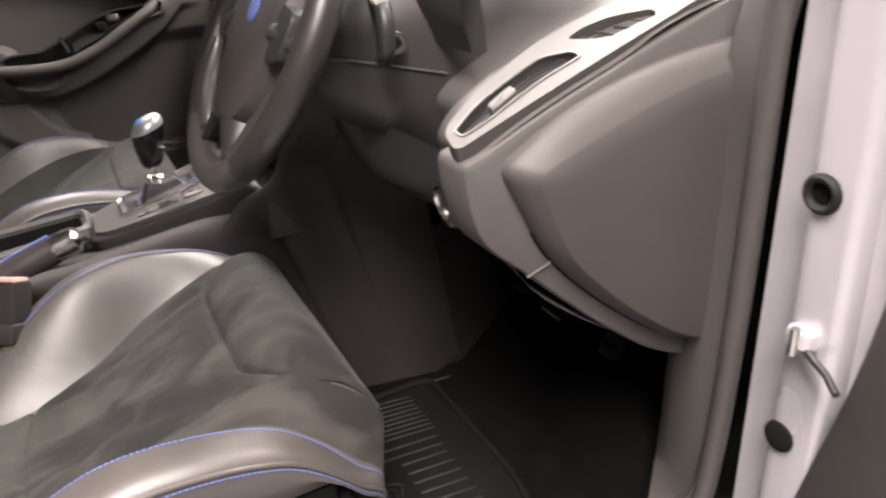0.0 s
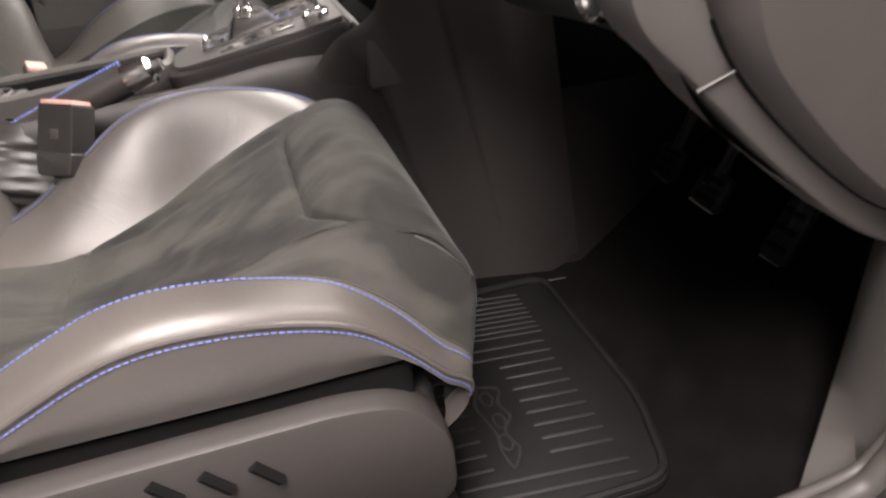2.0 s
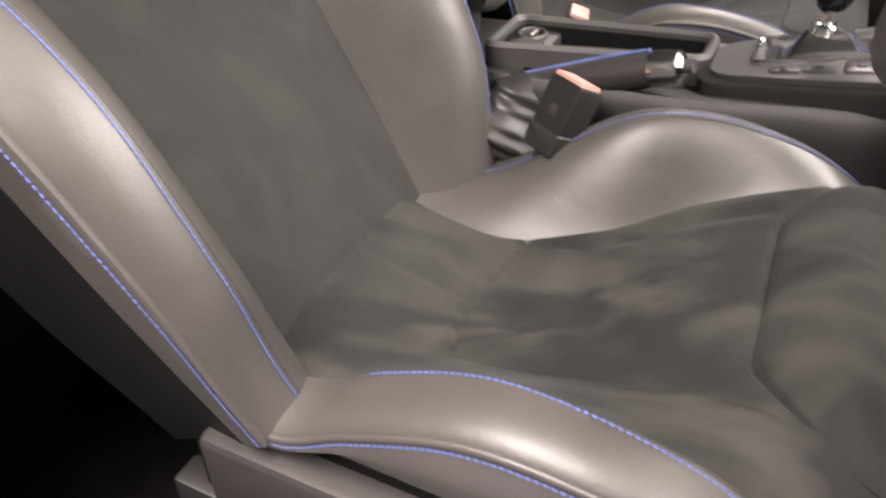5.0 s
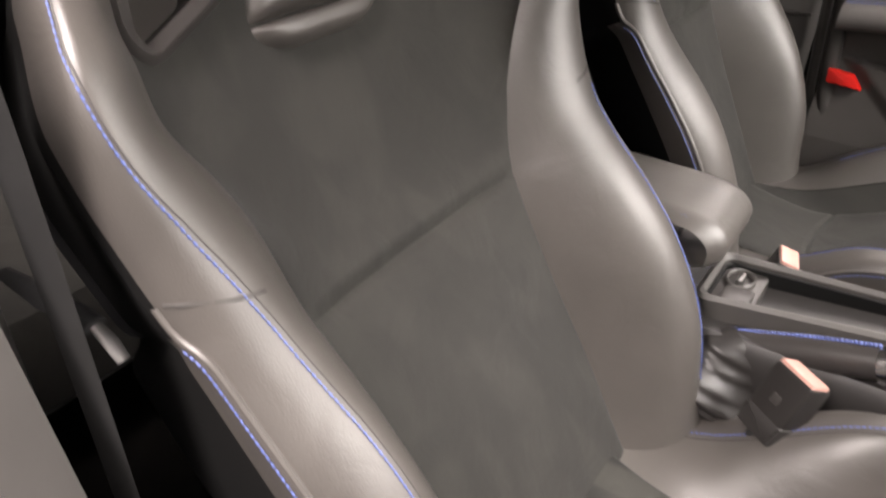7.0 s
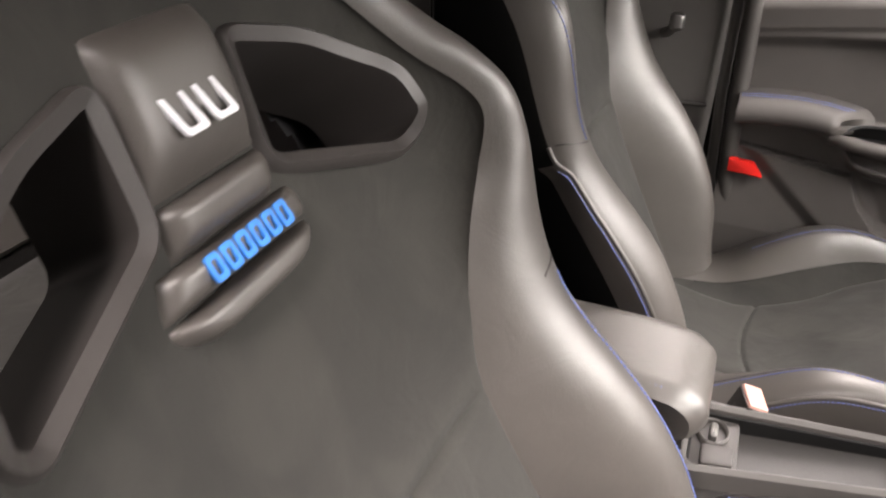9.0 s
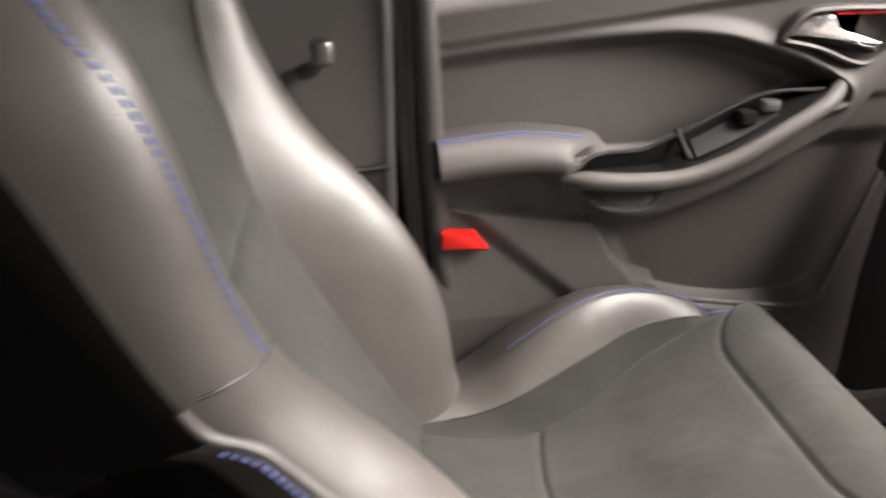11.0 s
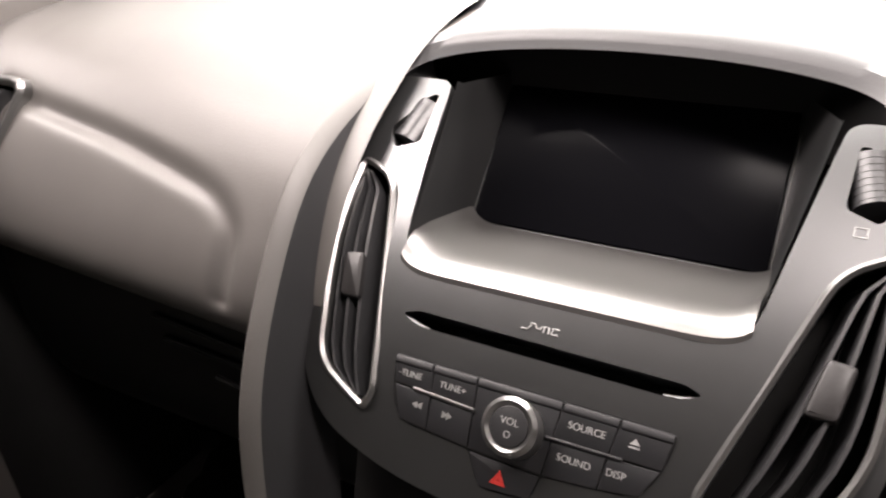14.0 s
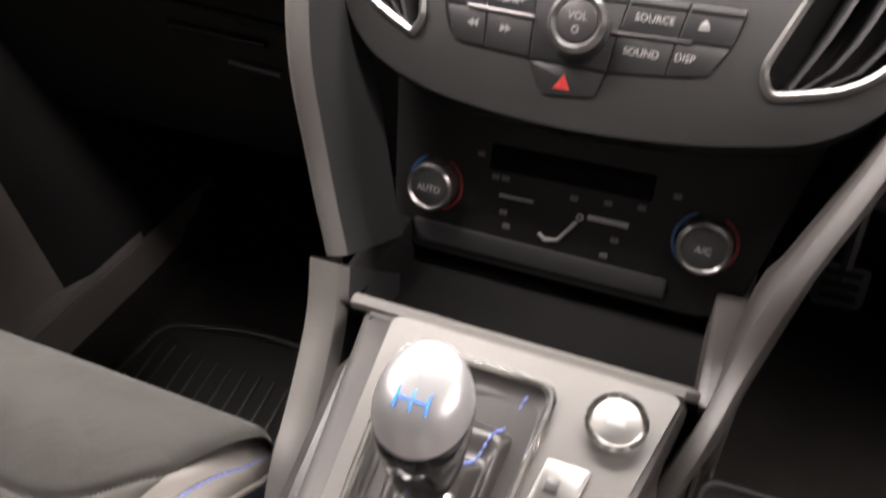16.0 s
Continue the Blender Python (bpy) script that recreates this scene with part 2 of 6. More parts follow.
def round_poly(pts, r, n=4):
    """A polygon with rounded corners; r is one radius or one for each corner."""
    out, k = [], len(pts)
    for i, p in enumerate(pts):
        p, a, b = np.array(p, float), np.array(pts[i - 1], float), np.array(pts[(i + 1) % k], float)
        rad = r[i] if hasattr(r, "__len__") else r
        la, lb = np.linalg.norm(a - p), np.linalg.norm(b - p)
        d = min(rad, la * 0.49, lb * 0.49)
        pa, pb = p + (a - p) / la * d, p + (b - p) / lb * d
        for t in np.linspace(0, 1, n + 1):
            out.append(pa * (1 - t) ** 2 + 2 * p * t * (1 - t) + pb * t * t)
    return np.array(out)


def inset(poly, d):
    poly = np.asarray(poly, float)
    e = np.roll(poly, -1, 0) - poly
    area = np.sum(poly[:, 0] * np.roll(poly[:, 1], -1) - np.roll(poly[:, 0], -1) * poly[:, 1])
    nrm = np.stack([-e[:, 1], e[:, 0]], -1) * (1 if area > 0 else -1)
    nrm /= np.linalg.norm(nrm, axis=1, keepdims=True) + 1e-12
    v = nrm + np.roll(nrm, 1, 0)
    v /= np.maximum(np.linalg.norm(v, axis=1, keepdims=True), 0.3)
    return poly + v * d


class Plane:
    """A plane with its own two axes, for panels and what is set into them."""

    def __init__(self, o, u, v, bend=0.0, crest=0.0):
        self.bend, self.crest = bend, crest
        self.o, self.u, self.v = np.array(o, float), np.array(u, float), np.array(v, float)
        self.u, self.v = self.u / np.linalg.norm(self.u), self.v / np.linalg.norm(self.v)
        self.n = np.cross(self.u, self.v)

    def at(self, p, h=0.0):
        p = np.atleast_2d(np.asarray(p, float))
        return self.o + p[:, :1] * self.u + p[:, 1:2] * self.v + (h - self.bend * (p[:, 1:2] - self.crest) ** 2) * self.n


def plate(pl, poly, h0, h1, bevel=0.001):
    """A solid plate on a plane, from height h0 to h1, with a rounded upper edge."""
    poly = np.asarray(poly, float)
    k = len(poly)
    loops = [pl.at(poly, h0), pl.at(poly, h1 - bevel), pl.at(inset(poly, bevel * 0.3), h1 - bevel * 0.3), pl.at(inset(poly, bevel), h1)]
    v, f = sheet(loops, close_v=True)
    return v, f + [tuple(range(3 * k, 4 * k)), tuple(range(k))]


def ring(pl, outer, inner, h0, h1, bevel=0.0015):
    """A frame on a plane between two outlines with as many corners."""
    o, i = np.asarray(outer, float), np.asarray(inner, float)
    loops = [pl.at(o, h0), pl.at(o, h1 - bevel), pl.at(inset(o, bevel), h1), pl.at(inset(i, -bevel), h1), pl.at(i, h1 - bevel), pl.at(i, h0)]
    return sheet(loops, close_u=True, close_v=True)


def box(lo, hi, bevel=0.004):
    (x0, y0, z0), (x1, y1, z1) = lo, hi
    pl = Plane((0, 0, 0), (1, 0, 0), (0, 1, 0))
    b = min(bevel, (x1 - x0) * 0.3, (y1 - y0) * 0.3, (z1 - z0) * 0.3)
    poly = round_poly([(x0, y0), (x1, y0), (x1, y1), (x0, y1)], b * 1.7, 3)
    loops = [pl.at(inset(poly, b), z0), pl.at(poly, z0 + b), pl.at(poly, z1 - b), pl.at(inset(poly, b * 0.3), z1 - b * 0.3), pl.at(inset(poly, b), z1)]
    k = len(poly)
    v, f = sheet(loops, close_v=True)
    return v, f + [tuple(range(4 * k, 5 * k)), tuple(range(k))]


def disc(pl, c, r, h0, h1, bevel=0.001, n=40):
    a = np.linspace(0, 2 * math.pi, n, endpoint=False)
    return plate(pl, np.stack([c[0] + r * np.cos(a), c[1] + r * np.sin(a)], -1), h0, h1, bevel)


def annulus(pl, c, r0, r1, h0, h1, bevel=0.001, n=40, a0=0.0, a1=2 * math.pi):
    full = a1 - a0 > 6.28
    a = np.linspace(a0, a1, n, endpoint=not full)
    cs = np.stack([np.cos(a), np.sin(a)], -1)
    c = np.asarray(c)
    loops = [pl.at(c + r1 * cs, h0), pl.at(c + r1 * cs, h1 - bevel), pl.at(c + (r1 - bevel) * cs, h1), pl.at(c + (r0 + bevel) * cs, h1), pl.at(c + r0 * cs, h1 - bevel), pl.at(c + r0 * cs, h0)]
    return sheet(loops, close_u=True, close_v=full)


def lettering(name, text, pl, c, size, h, mat, parent, label="", wide=1.0):
    data = bpy.data.curves.new(name, "FONT")
    data.body, data.size, data.align_x, data.align_y, data.extrude = text, size, "CENTER", "CENTER", 0.0003
    tmp = new(name, data)
    bpy.context.view_layer.update()
    me = bpy.data.meshes.new_from_object(tmp.evaluated_get(bpy.context.evaluated_depsgraph_get()))
    bpy.data.objects.remove(tmp)
    verts = [tuple(pl.at((c[0] + v.co.x * wide, c[1] + v.co.y), h + v.co.z)[0]) for v in me.vertices]
    return part(name, (verts, [tuple(p.vertices) for p in me.polygons]), mat, parent, label, smooth=False)


# ---- the car's shell: floor, roof, firewall ----
part("ground", sheet([[(-40, -40, -0.34), (40, -40, -0.34)], [(-40, 40, -0.34), (40, 40, -0.34)]]), CONCRETE, label="plain concrete hall floor under the car", kind="structure", category="ground")
FLOOR_SEC = [(-0.84, 0.14), (-0.72, 0.14), (-0.66, 0.13), (-0.62, 0.02), (-0.58, 0.0), (-0.2, 0.0), (-0.15, 0.03), (-0.125, 0.2), (-0.1, 0.33), (0.1, 0.33), (0.125, 0.2), (0.15, 0.03), (0.2, 0.0), (0.64, 0.0), (0.69, 0.015), (0.725, 0.09), (0.745, 0.10)]


def floor_z(y):
    return 0.0 if y < 0.92 else (y - 0.92) * 0.9


rows = []
for y in np.linspace(-1.3, 1.3, 53):
    rows.append([(x, y, max(z, min(floor_z(y), 0.45) if 0.1 < abs(x) < 0.70 else z)) for x, z in FLOOR_SEC])
part("floor", sheet(rows), CARPET, label="black carpeted car floor with centre tunnel", kind="structure", category="floor")
part("wall_firewall", box((-0.82, 1.22, -0.05), (0.70, 1.30, 0.84), 0.01), CARPET, label="dark carpeted firewall at the front of the footwells", kind="structure", category="wall")
part("ceiling", box((-0.64, -1.3, 1.20), (0.60, 0.60, 1.24), 0.01), CLOTH, label="light grey cloth headlining", kind="structure", category="ceiling")
part("wall_kick_left", box((-0.82, 0.86, -0.1), (-0.735, 1.32, 0.80), 0.01), CARPET, label="dark trim at the front of the passenger footwell", kind="structure", category="wall")
part("wall_pillar_inner", box((-0.84, -0.40, 0.0), (-0.79, 0.25, 1.0), 0.01), CARPET, label="dark body side behind the pillar trim", kind="structure", category="wall")
part("wall_rear", box((-0.76, -1.36, -0.1), (0.76, -1.30, 0.9), 0.01), CARPET, label="dark trim at the back of the cabin", kind="structure", category="wall")
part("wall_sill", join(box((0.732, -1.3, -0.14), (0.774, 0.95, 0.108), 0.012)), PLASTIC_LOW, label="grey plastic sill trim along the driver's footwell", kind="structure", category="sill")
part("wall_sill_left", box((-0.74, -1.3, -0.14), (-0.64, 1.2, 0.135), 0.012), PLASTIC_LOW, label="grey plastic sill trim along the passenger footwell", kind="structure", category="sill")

for name, sgn in (("trim_pillar_right", 1), ("trim_pillar_left", -1)):
    p = smooth_line([(sgn * 0.735, 1.16, 0.80), (sgn * 0.715, 0.98, 0.92), (sgn * 0.68, 0.76, 1.08), (sgn * 0.63, 0.50, 1.22)], 24)
    part(name, tube(p, 0.036, 14, flat=0.8), PLASTIC_LOW, label="grey windscreen pillar trim", kind="structure", category="pillar")

# ---- seats ----
BITE_Y, BITE_Z = 0.108, 0.285
back_d = curve([(-0.06, 0.0), (0, 0), (0.2, -0.008), (0.36, -0.004), (0.5, -0.003), (0.58, 0.002), (0.65, 0.024), (0.72, 0.044), (0.78, 0.055), (0.86, 0.058), (0.93, 0.04)])
back_w = curve([(-0.06, 0.252), (0, 0.262), (0.1, 0.278), (0.25, 0.290), (0.38, 0.292), (0.46, 0.298), (0.53, 0.303), (0.60, 0.298), (0.64, 0.284), (0.68, 0.262), (0.72, 0.234), (0.78, 0.192), (0.86, 0.148), (0.93, 0.11)])
# seam between suede and leather: how far out, how far forward; then the bolster's ridge likewise
seam_x = curve([(-0.06, 0.132), (0, 0.137), (0.1, 0.148), (0.25, 0.153), (0.35, 0.158), (0.43, 0.178), (0.50, 0.212), (0.535, 0.232), (0.575, 0.241), (0.595, 0.240), (0.62, 0.230), (0.65, 0.214), (0.69, 0.196), (0.74, 0.168), (0.80, 0.138), (0.86, 0.110), (0.93, 0.07)])
seam_d = curve([(-0.06, 0.002), (0.1, 0.002), (0.2, 0.004), (0.31, 0.010), (0.37, 0.016), (0.43, 0.036), (0.50, 0.066), (0.535, 0.086), (0.580, 0.114), (0.61, 0.110), (0.64, 0.099), (0.68, 0.088), (0.72, 0.082), (0.78, 0.076), (0.86, 0.066), (0.93, 0.04)])
ridge_x = curve([(-0.06, 0.208), (0, 0.218), (0.1, 0.232), (0.3, 0.238), (0.38, 0.247), (0.47, 0.262), (0.58, 0.264), (0.63, 0.250), (0.68, 0.230), (0.74, 0.196), (0.80, 0.162), (0.86, 0.128), (0.93, 0.09)])
ridge_d = curve([(-0.06, 0.055), (0, 0.072), (0.08, 0.101), (0.16, 0.113), (0.22, 0.113), (0.29, 0.102), (0.34, 0.090), (0.385, 0.084), (0.42, 0.086), (0.466, 0.096), (0.50, 0.108), (0.537, 0.121), (0.586, 0.130), (0.63, 0.121), (0.667, 0.107), (0.707, 0.096), (0.735, 0.091), (0.78, 0.084), (0.86, 0.072), (0.93, 0.045)])
HOLE = round_poly([(0.058, 0.640), (0.198, 0.583), (0.220, 0.602), (0.204, 0.656), (0.140, 0.712), (0.058, 0.738)], [0.02, 0.014, 0.02, 0.03, 0.03, 0.02], 5)


def inside(poly, x, y):
    hit = np.zeros(x.shape, bool)
    k = len(poly)
    for i in range(k):
        (x0, y0), (x1, y1) = poly[i - 1], poly[i]
        hit ^= ((y0 > y) != (y1 > y)) & (x < (x1 - x0) * (y - y0) / (y1 - y0 + 1e-12) + x0)
    return hit


def wing_flat(s):
    """By how much the outer shoulder lies further back than the inner one."""
    return float(0.026 * ss(0.38, 0.60, s) * ss(0.82, 0.62, s))


def back_section(s, n=61, outer=False):
    """Half of the suede's cross-section at s: across and forward, from the middle to the seam."""
    xe, d0, de = float(seam_x(s)), float(back_d(s)), float(seam_d(s)) - (wing_flat(s) if outer else 0.0)
    deep = float(ss(0.36, 0.52, s))
    c = bez((0, d0), (0.55 * xe, d0), (xe * (0.80 + 0.19 * deep), d0 + (0.35 - 0.12 * deep) * (de - d0)), (xe, de), n)
    return c[:, 0], c[:, 1]


def back_front(x, s):
    """How far the suede of the backrest stands out at x across and s up."""
    x, s = np.broadcast_arrays(np.asarray(x, float), np.asarray(s, float))
    d = np.empty(x.shape)
    for q in np.unique(s):
        for outer in (False, True):
            m = (s == q) & ((x > 0) == outer)
            cx_, cd = back_section(q, outer=outer)
            ax = np.abs(x[m])
            d[m] = np.interp(ax, cx_, cd) - 0.009 * math.exp(-((q - 0.352) / 0.006) ** 2) * (1 - np.clip(ax / cx_[-1], 0, 1) ** 10) - 0.004 * np.exp(-(cx_[-1] - ax) / 0.005) + 0.003 * np.sin(9 * q + 3 * x[m]) * np.cos(11 * x[m])
    return d


CUSH = np.array([
    # y, z, half width of the suede, half width, ridge of the bolster
    (-0.03, 0.315, 0.115, 0.225, 0.285), (0.05, 0.300, 0.115, 0.230, 0.275), (0.10, 0.285, 0.115, 0.235, 0.272), (0.18, 0.273, 0.106, 0.245, 0.290), (0.25, 0.270, 0.102, 0.245, 0.332),
    (0.34, 0.292, 0.110, 0.245, 0.388), (0.42, 0.325, 0.120, 0.245, 0.402), (0.50, 0.358, 0.132, 0.243, 0.390), (0.555, 0.372, 0.155, 0.242, 0.365),
    (0.600, 0.362, 0.188, 0.238, 0.330), (0.628, 0.335, 0.205, 0.232, 0.300), (0.634, 0.300, 0.208, 0.228, 0.275), (0.624, 0.255, 0.205, 0.222, 0.243), (0.600, 0.205, 0.19, 0.21, 0.200)])


def build_seat(cx, dy, back_shift, recline, side, wear, label, group):
    """A shell-backed sports seat; side is +1 where +x is the outer side."""
    root = thing("sports_seat", (cx, 0.25 + dy, 0.02), label, "seat", group)
    B_UP = np.array([0, -math.sin(radians(recline)), math.cos(radians(recline))])
    B_N = np.array([0, math.cos(radians(recline)), math.sin(radians(recline))])

    def world(x, y, z):
        return np.stack(np.broadcast_arrays(cx + side * x, y + dy, z), -1)

    def on_back(x, s, d):
        return world(x, BITE_Y + back_shift + s * B_UP[1] + d * B_N[1], BITE_Z + s * B_UP[2] + d * B_N[2])

    # backrest, suede
    S = np.linspace(-0.05, 0.925, 157)
    half = np.array([back_section(q, 56)[0] for q in S])
    xx = np.concatenate([-half[:, :0:-1], half], 1)
    sgrid = np.repeat(S[:, None], xx.shape[1], 1)
    out_wide = 0.018 if side > 0 else 0.0
    wide = xx * (1 + (xx > 0) * out_wide * ss(0.50, 0.36, sgrid) / half[:, -1:])
    rows = on_back(wide, sgrid, back_front(xx, sgrid))
    xc, sc = (xx[:-1, :-1] + xx[1:, 1:]) / 2, (sgrid[:-1, :-1] + sgrid[1:, 1:]) / 2
    keep = ~inside(HOLE, np.abs(xc), sc)
    back = part("backrest", sheet(rows, keep=keep), SUEDE, root, "charcoal suede backrest centre with belt openings")
    # shell at the back
    rows = []
    for s in np.linspace(-0.05, 0.925, 150):
        w = float(back_w(s)) - 0.010 - 0.055 / (1 + math.exp((s - 0.40) / 0.006))
        a = np.linspace(-1, 1, 101)
        rows.append(on_back(a * w, np.full(101, s), float(back_d(s)) - 0.045 - 0.055 * (1 - a ** 4)))
    xs = np.array([[abs(a) * float(back_w(s)) for a in np.linspace(-1, 1, 101)] for s in np.linspace(-0.05, 0.925, 150)])
    sg = np.repeat(np.linspace(-0.05, 0.925, 150)[:, None], 101, 1)
    keep = ~inside(HOLE, (xs[:-1, :-1] + xs[1:, 1:]) / 2, (sg[:-1, :-1] + sg[1:, 1:]) / 2)
    part("back_shell", sheet(rows, keep=keep), DARK, root, "black moulded seat shell")
    for sgn in (1, -1):
        # the leather bolster, from the bite line to the shoulder
        right = sgn * side > 0
        for lo, hi, nm in ((-0.05, 0.925, "side_bolster"),):
            rows = []
            for s in np.linspace(lo, hi, 160):
                ui, de, w, rx_, rd = (float(fn(s)) for fn in (seam_x, seam_d, back_w, ridge_x, ridge_d))
                if sgn > 0:
                    de, rd = de - wing_flat(s), rd - 1.1 * wing_flat(s)
                if right and side > 0:
                    ui += out_wide * float(ss(0.50, 0.36, s))
                    w -= 0.010 * float(ss(0.55, 0.62, s)) + 0.012 * float(ss(0.63, 0.70, s))
                    rx_ += 0.014 * float(ss(0.42, 0.54, s) * ss(0.70, 0.61, s))
                if sgn > 0 and side < 0:
                    w -= 0.034 * float(ss(0.40, 0.12, s))
                    rx_ -= 0.022 * float(ss(0.40, 0.12, s))
                dx, dd = rx_ - ui, rd - de
                low = 1 / (1 + math.exp((s - 0.40) / 0.006))
                c1 = bez((ui - 0.003, de - 0.006), (ui + 0.25 * dx, de + 0.50 * dd), (ui + 0.50 * dx, rd), (rx_, rd), 14)
                c2 = bez((rx_, rd), (rx_ + 0.5 * (w - rx_), rd - 0.002 * low), (w - 0.010 * low, (0.84 + 0.04 * low) * rd), (w, (0.46 + 0.26 * low) * rd), 10)[1:]
                deep = low if right and side > 0 else 0.0
                tuck = 0.020 + (0.045 - 0.040 * deep) * low
                c3 = bez((w, (0.46 + 0.26 * low) * rd), (w - tuck * 0.2, 0.28 * rd), (w - tuck * 0.8, -0.01 - 0.03 * deep), (w - tuck, float(back_d(s)) - 0.055 - 0.065 * deep), 8)[1:]
                c = np.vstack([c1, c2, c3])
                rows.append(on_back(sgn * c[:, 0], np.full(len(c), s), c[:, 1]))
            rows = np.array(rows)
            # higher up the dark colour starts sooner, as shade on leather turned from the light
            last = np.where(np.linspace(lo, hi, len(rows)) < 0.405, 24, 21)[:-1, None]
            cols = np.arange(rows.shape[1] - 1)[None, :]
            bol = part(nm, sheet(rows, keep=cols < last), LEATHER, root, "smooth grey leather bolster")
            part("bolster_back", sheet(rows, keep=cols >= last), LOWER if right and side > 0 else BLACK, bol, "dark covering and darkened shaded edge at the back of the bolster")
            sl = np.linspace(lo, hi, len(rows))
            k = np.interp(sl, [0.1, 0.3, 0.38, 0.43, 0.477, 0.526, 0.56, 0.594, 0.63, 0.667, 0.70, 0.8], [13, 13, 13, 13.3, 13.6, 14.6, 15.3, 16.3, 16.0, 14.0, 12.6, 11])

            def along(k):
                f = np.floor(k).astype(int)
                t = (k - f)[:, None]
                i = np.arange(len(rows))
                return rows[i, f] * (1 - t) + rows[i, f + 1] * t

            if right:
                # the driver's outer bolster is stitched all along, the passenger's inner one above the cross seam
                k0 = 0 if side > 0 else int(np.argmax(sl > 0.412))
                part("blue_stitching", stitches(along(k)[k0:] + 0.0008 * B_N), BLUE, bol, "blue contrast stitching")
                part("seam_groove", tube(along(k - 0.8)[k0:] - 0.0006 * B_N, 0.0010, 6), SEAL, bol, "shadowed stitched seam")
            elif side > 0:
                part("blue_stitching", stitches(along(np.full(len(rows), 15.0))[: int(np.argmax(sl > 0.404))] + 0.0008 * B_N), BLUE, bol, "blue contrast stitching")
            if lo < 0:
                cut = int(np.argmax(sl > 0.404))
                part("piping", tube(rows[: cut + 5, 21], 0.0032, 8), LEATHER, bol, "leather piping")
                cross = smooth_line([rows[cut, 11], rows[cut + 1, 14], rows[cut + 3, 18], rows[cut + 4, 20]], 24)
                part("cross_seam", tube(cross, 0.0014, 6), SEAL, bol, "shadowed cross seam")
                part("piping_thread", stitches(rows[:cut, 22] + (sgn * side * 0.001, 0, 0)), BLUE, bol, "blue contrast thread")
        # belt opening: rim and tunnel
        k = HOLE
        x, s = sgn * k[:, 0], k[:, 1]
        d = back_front(x, s)
        rim = on_back(x, s, d + 0.002)
        inner = inset(k, 0.010)
        xi, si = sgn * inner[:, 0], inner[:, 1]
        loops = [on_back(sgn * inset(k, -0.006)[:, 0], inset(k, -0.006)[:, 1], d - 0.004), on_back(sgn * inset(k, -0.003)[:, 0], inset(k, -0.003)[:, 1], d + 0.006), on_back(x, s, d + 0.009), on_back(xi, si, d + 0.004), on_back(xi, si, d - 0.03), on_back(xi, si, d - 0.105)]
        part("belt_opening", sheet(loops, close_v=True), PLASTIC_LOW, root, "dark plastic rim of the belt opening")
    # padded centre tab with three ribs, and head pad
    for a, b, w0, w1 in ((0.563, 0.590, 0.052, 0.082), (0.592, 0.621, 0.084, 0.074), (0.623, 0.656, 0.055, 0.056), (0.659, 0.76, 0.055, 0.052)):
        rows = []
        for t in np.linspace(0, 1, 16):
            s = a + (b - a) * t
            w = w0 + (w1 - w0) * t
            if a < 0.57:
                w = 0.082 * math.sqrt(max(0.02, 1 - (1 - t) ** 2.2 * 0.75))
            u = np.linspace(-1, 1, 25)
            h = 0.019 * (1 - abs(2 * t - 1) ** 4) * (1 - np.abs(u) ** 8) - 0.004
            rows.append(on_back(u * w, np.full(25, s), back_d(s) + h + 0.004))
        part("head_pad", sheet(rows), LEATHER, root, "ribbed grey leather pad")
    # maker's marks as plain shapes
    pl = Plane(on_back(np.array(0.0), np.array(0.607), back_d(0.607) + 0.0195), (side, 0, 0), B_UP)
    if side < 0:
        pl.n = -pl.n
    bars = []
    for i in range(6):
        x0 = -0.045 + i * 0.0155
        bars.append(ring(pl, round_poly([(x0, -0.0095), (x0 + 0.0125, -0.0095), (x0 + 0.0125, 0.0095), (x0, 0.0095)], 0.003, 2), round_poly([(x0 + 0.0036, -0.0055), (x0 + 0.0092, -0.0055), (x0 + 0.0092, 0.0055), (x0 + 0.0036, 0.0055)], 0.002, 2), -0.002, 0.0012, 0.0004))
    for shape in bars:
        part("blue_emblem", shape, BLUE_BRIGHT, root, "bright blue embroidered emblem")
    pl2 = Plane(on_back(np.array(0.0), np.array(0.700), back_d(0.700) + 0.0195), (side, 0, 0), B_UP)
    if side < 0:
        pl2.n = -pl2.n
    em = []
    for x0 in (-0.028, 0.002):
        q = [(x0, -0.017), (x0 + 0.022, -0.017), (x0 + 0.030, 0.017), (x0 + 0.008, 0.017)]
        q2 = [(x0 + 0.0060, -0.0125), (x0 + 0.0180, -0.0125), (x0 + 0.0235, 0.0125), (x0 + 0.0115, 0.0125)]
        em.append(ring(pl2, round_poly(q, 0.004, 3), round_poly(q2, 0.0025, 3), -0.002, 0.0012, 0.0004))
    for shape in em:
        part("white_emblem", shape, WHITE, root, "white embroidered emblem")

    # cushion, suede
    K = np.linspace(0, 1, len(CUSH))
    Q = np.linspace(0, 1, 150)
    y, z, ui, hw, rz = (curve(list(zip(K, CUSH[:, c])))(Q) for c in range(5))
    tan = np.stack([np.gradient(y), np.gradient(z)], -1)
    tan /= np.linalg.norm(tan, axis=1, keepdims=True)
    ny = -tan[:, 1]
    ui_in = curve(list(zip(K, (0.115, 0.115, 0.115, 0.106, 0.108, 0.134, 0.172, 0.186, 0.200, 0.220, 0.228, 0.226, 0.220, 0.205))))(Q)
    ui_out = ui if side > 0 else ui_in
    # the suede on a finer grid, with its seams, folds and puffed panels
    Q2, U = np.linspace(0, 1, 330), np.linspace(-1, 1, 161)
    yc, zc, uo, ue = (np.interp(Q2, Q, v) for v in (y, z, ui_out, ui_in))
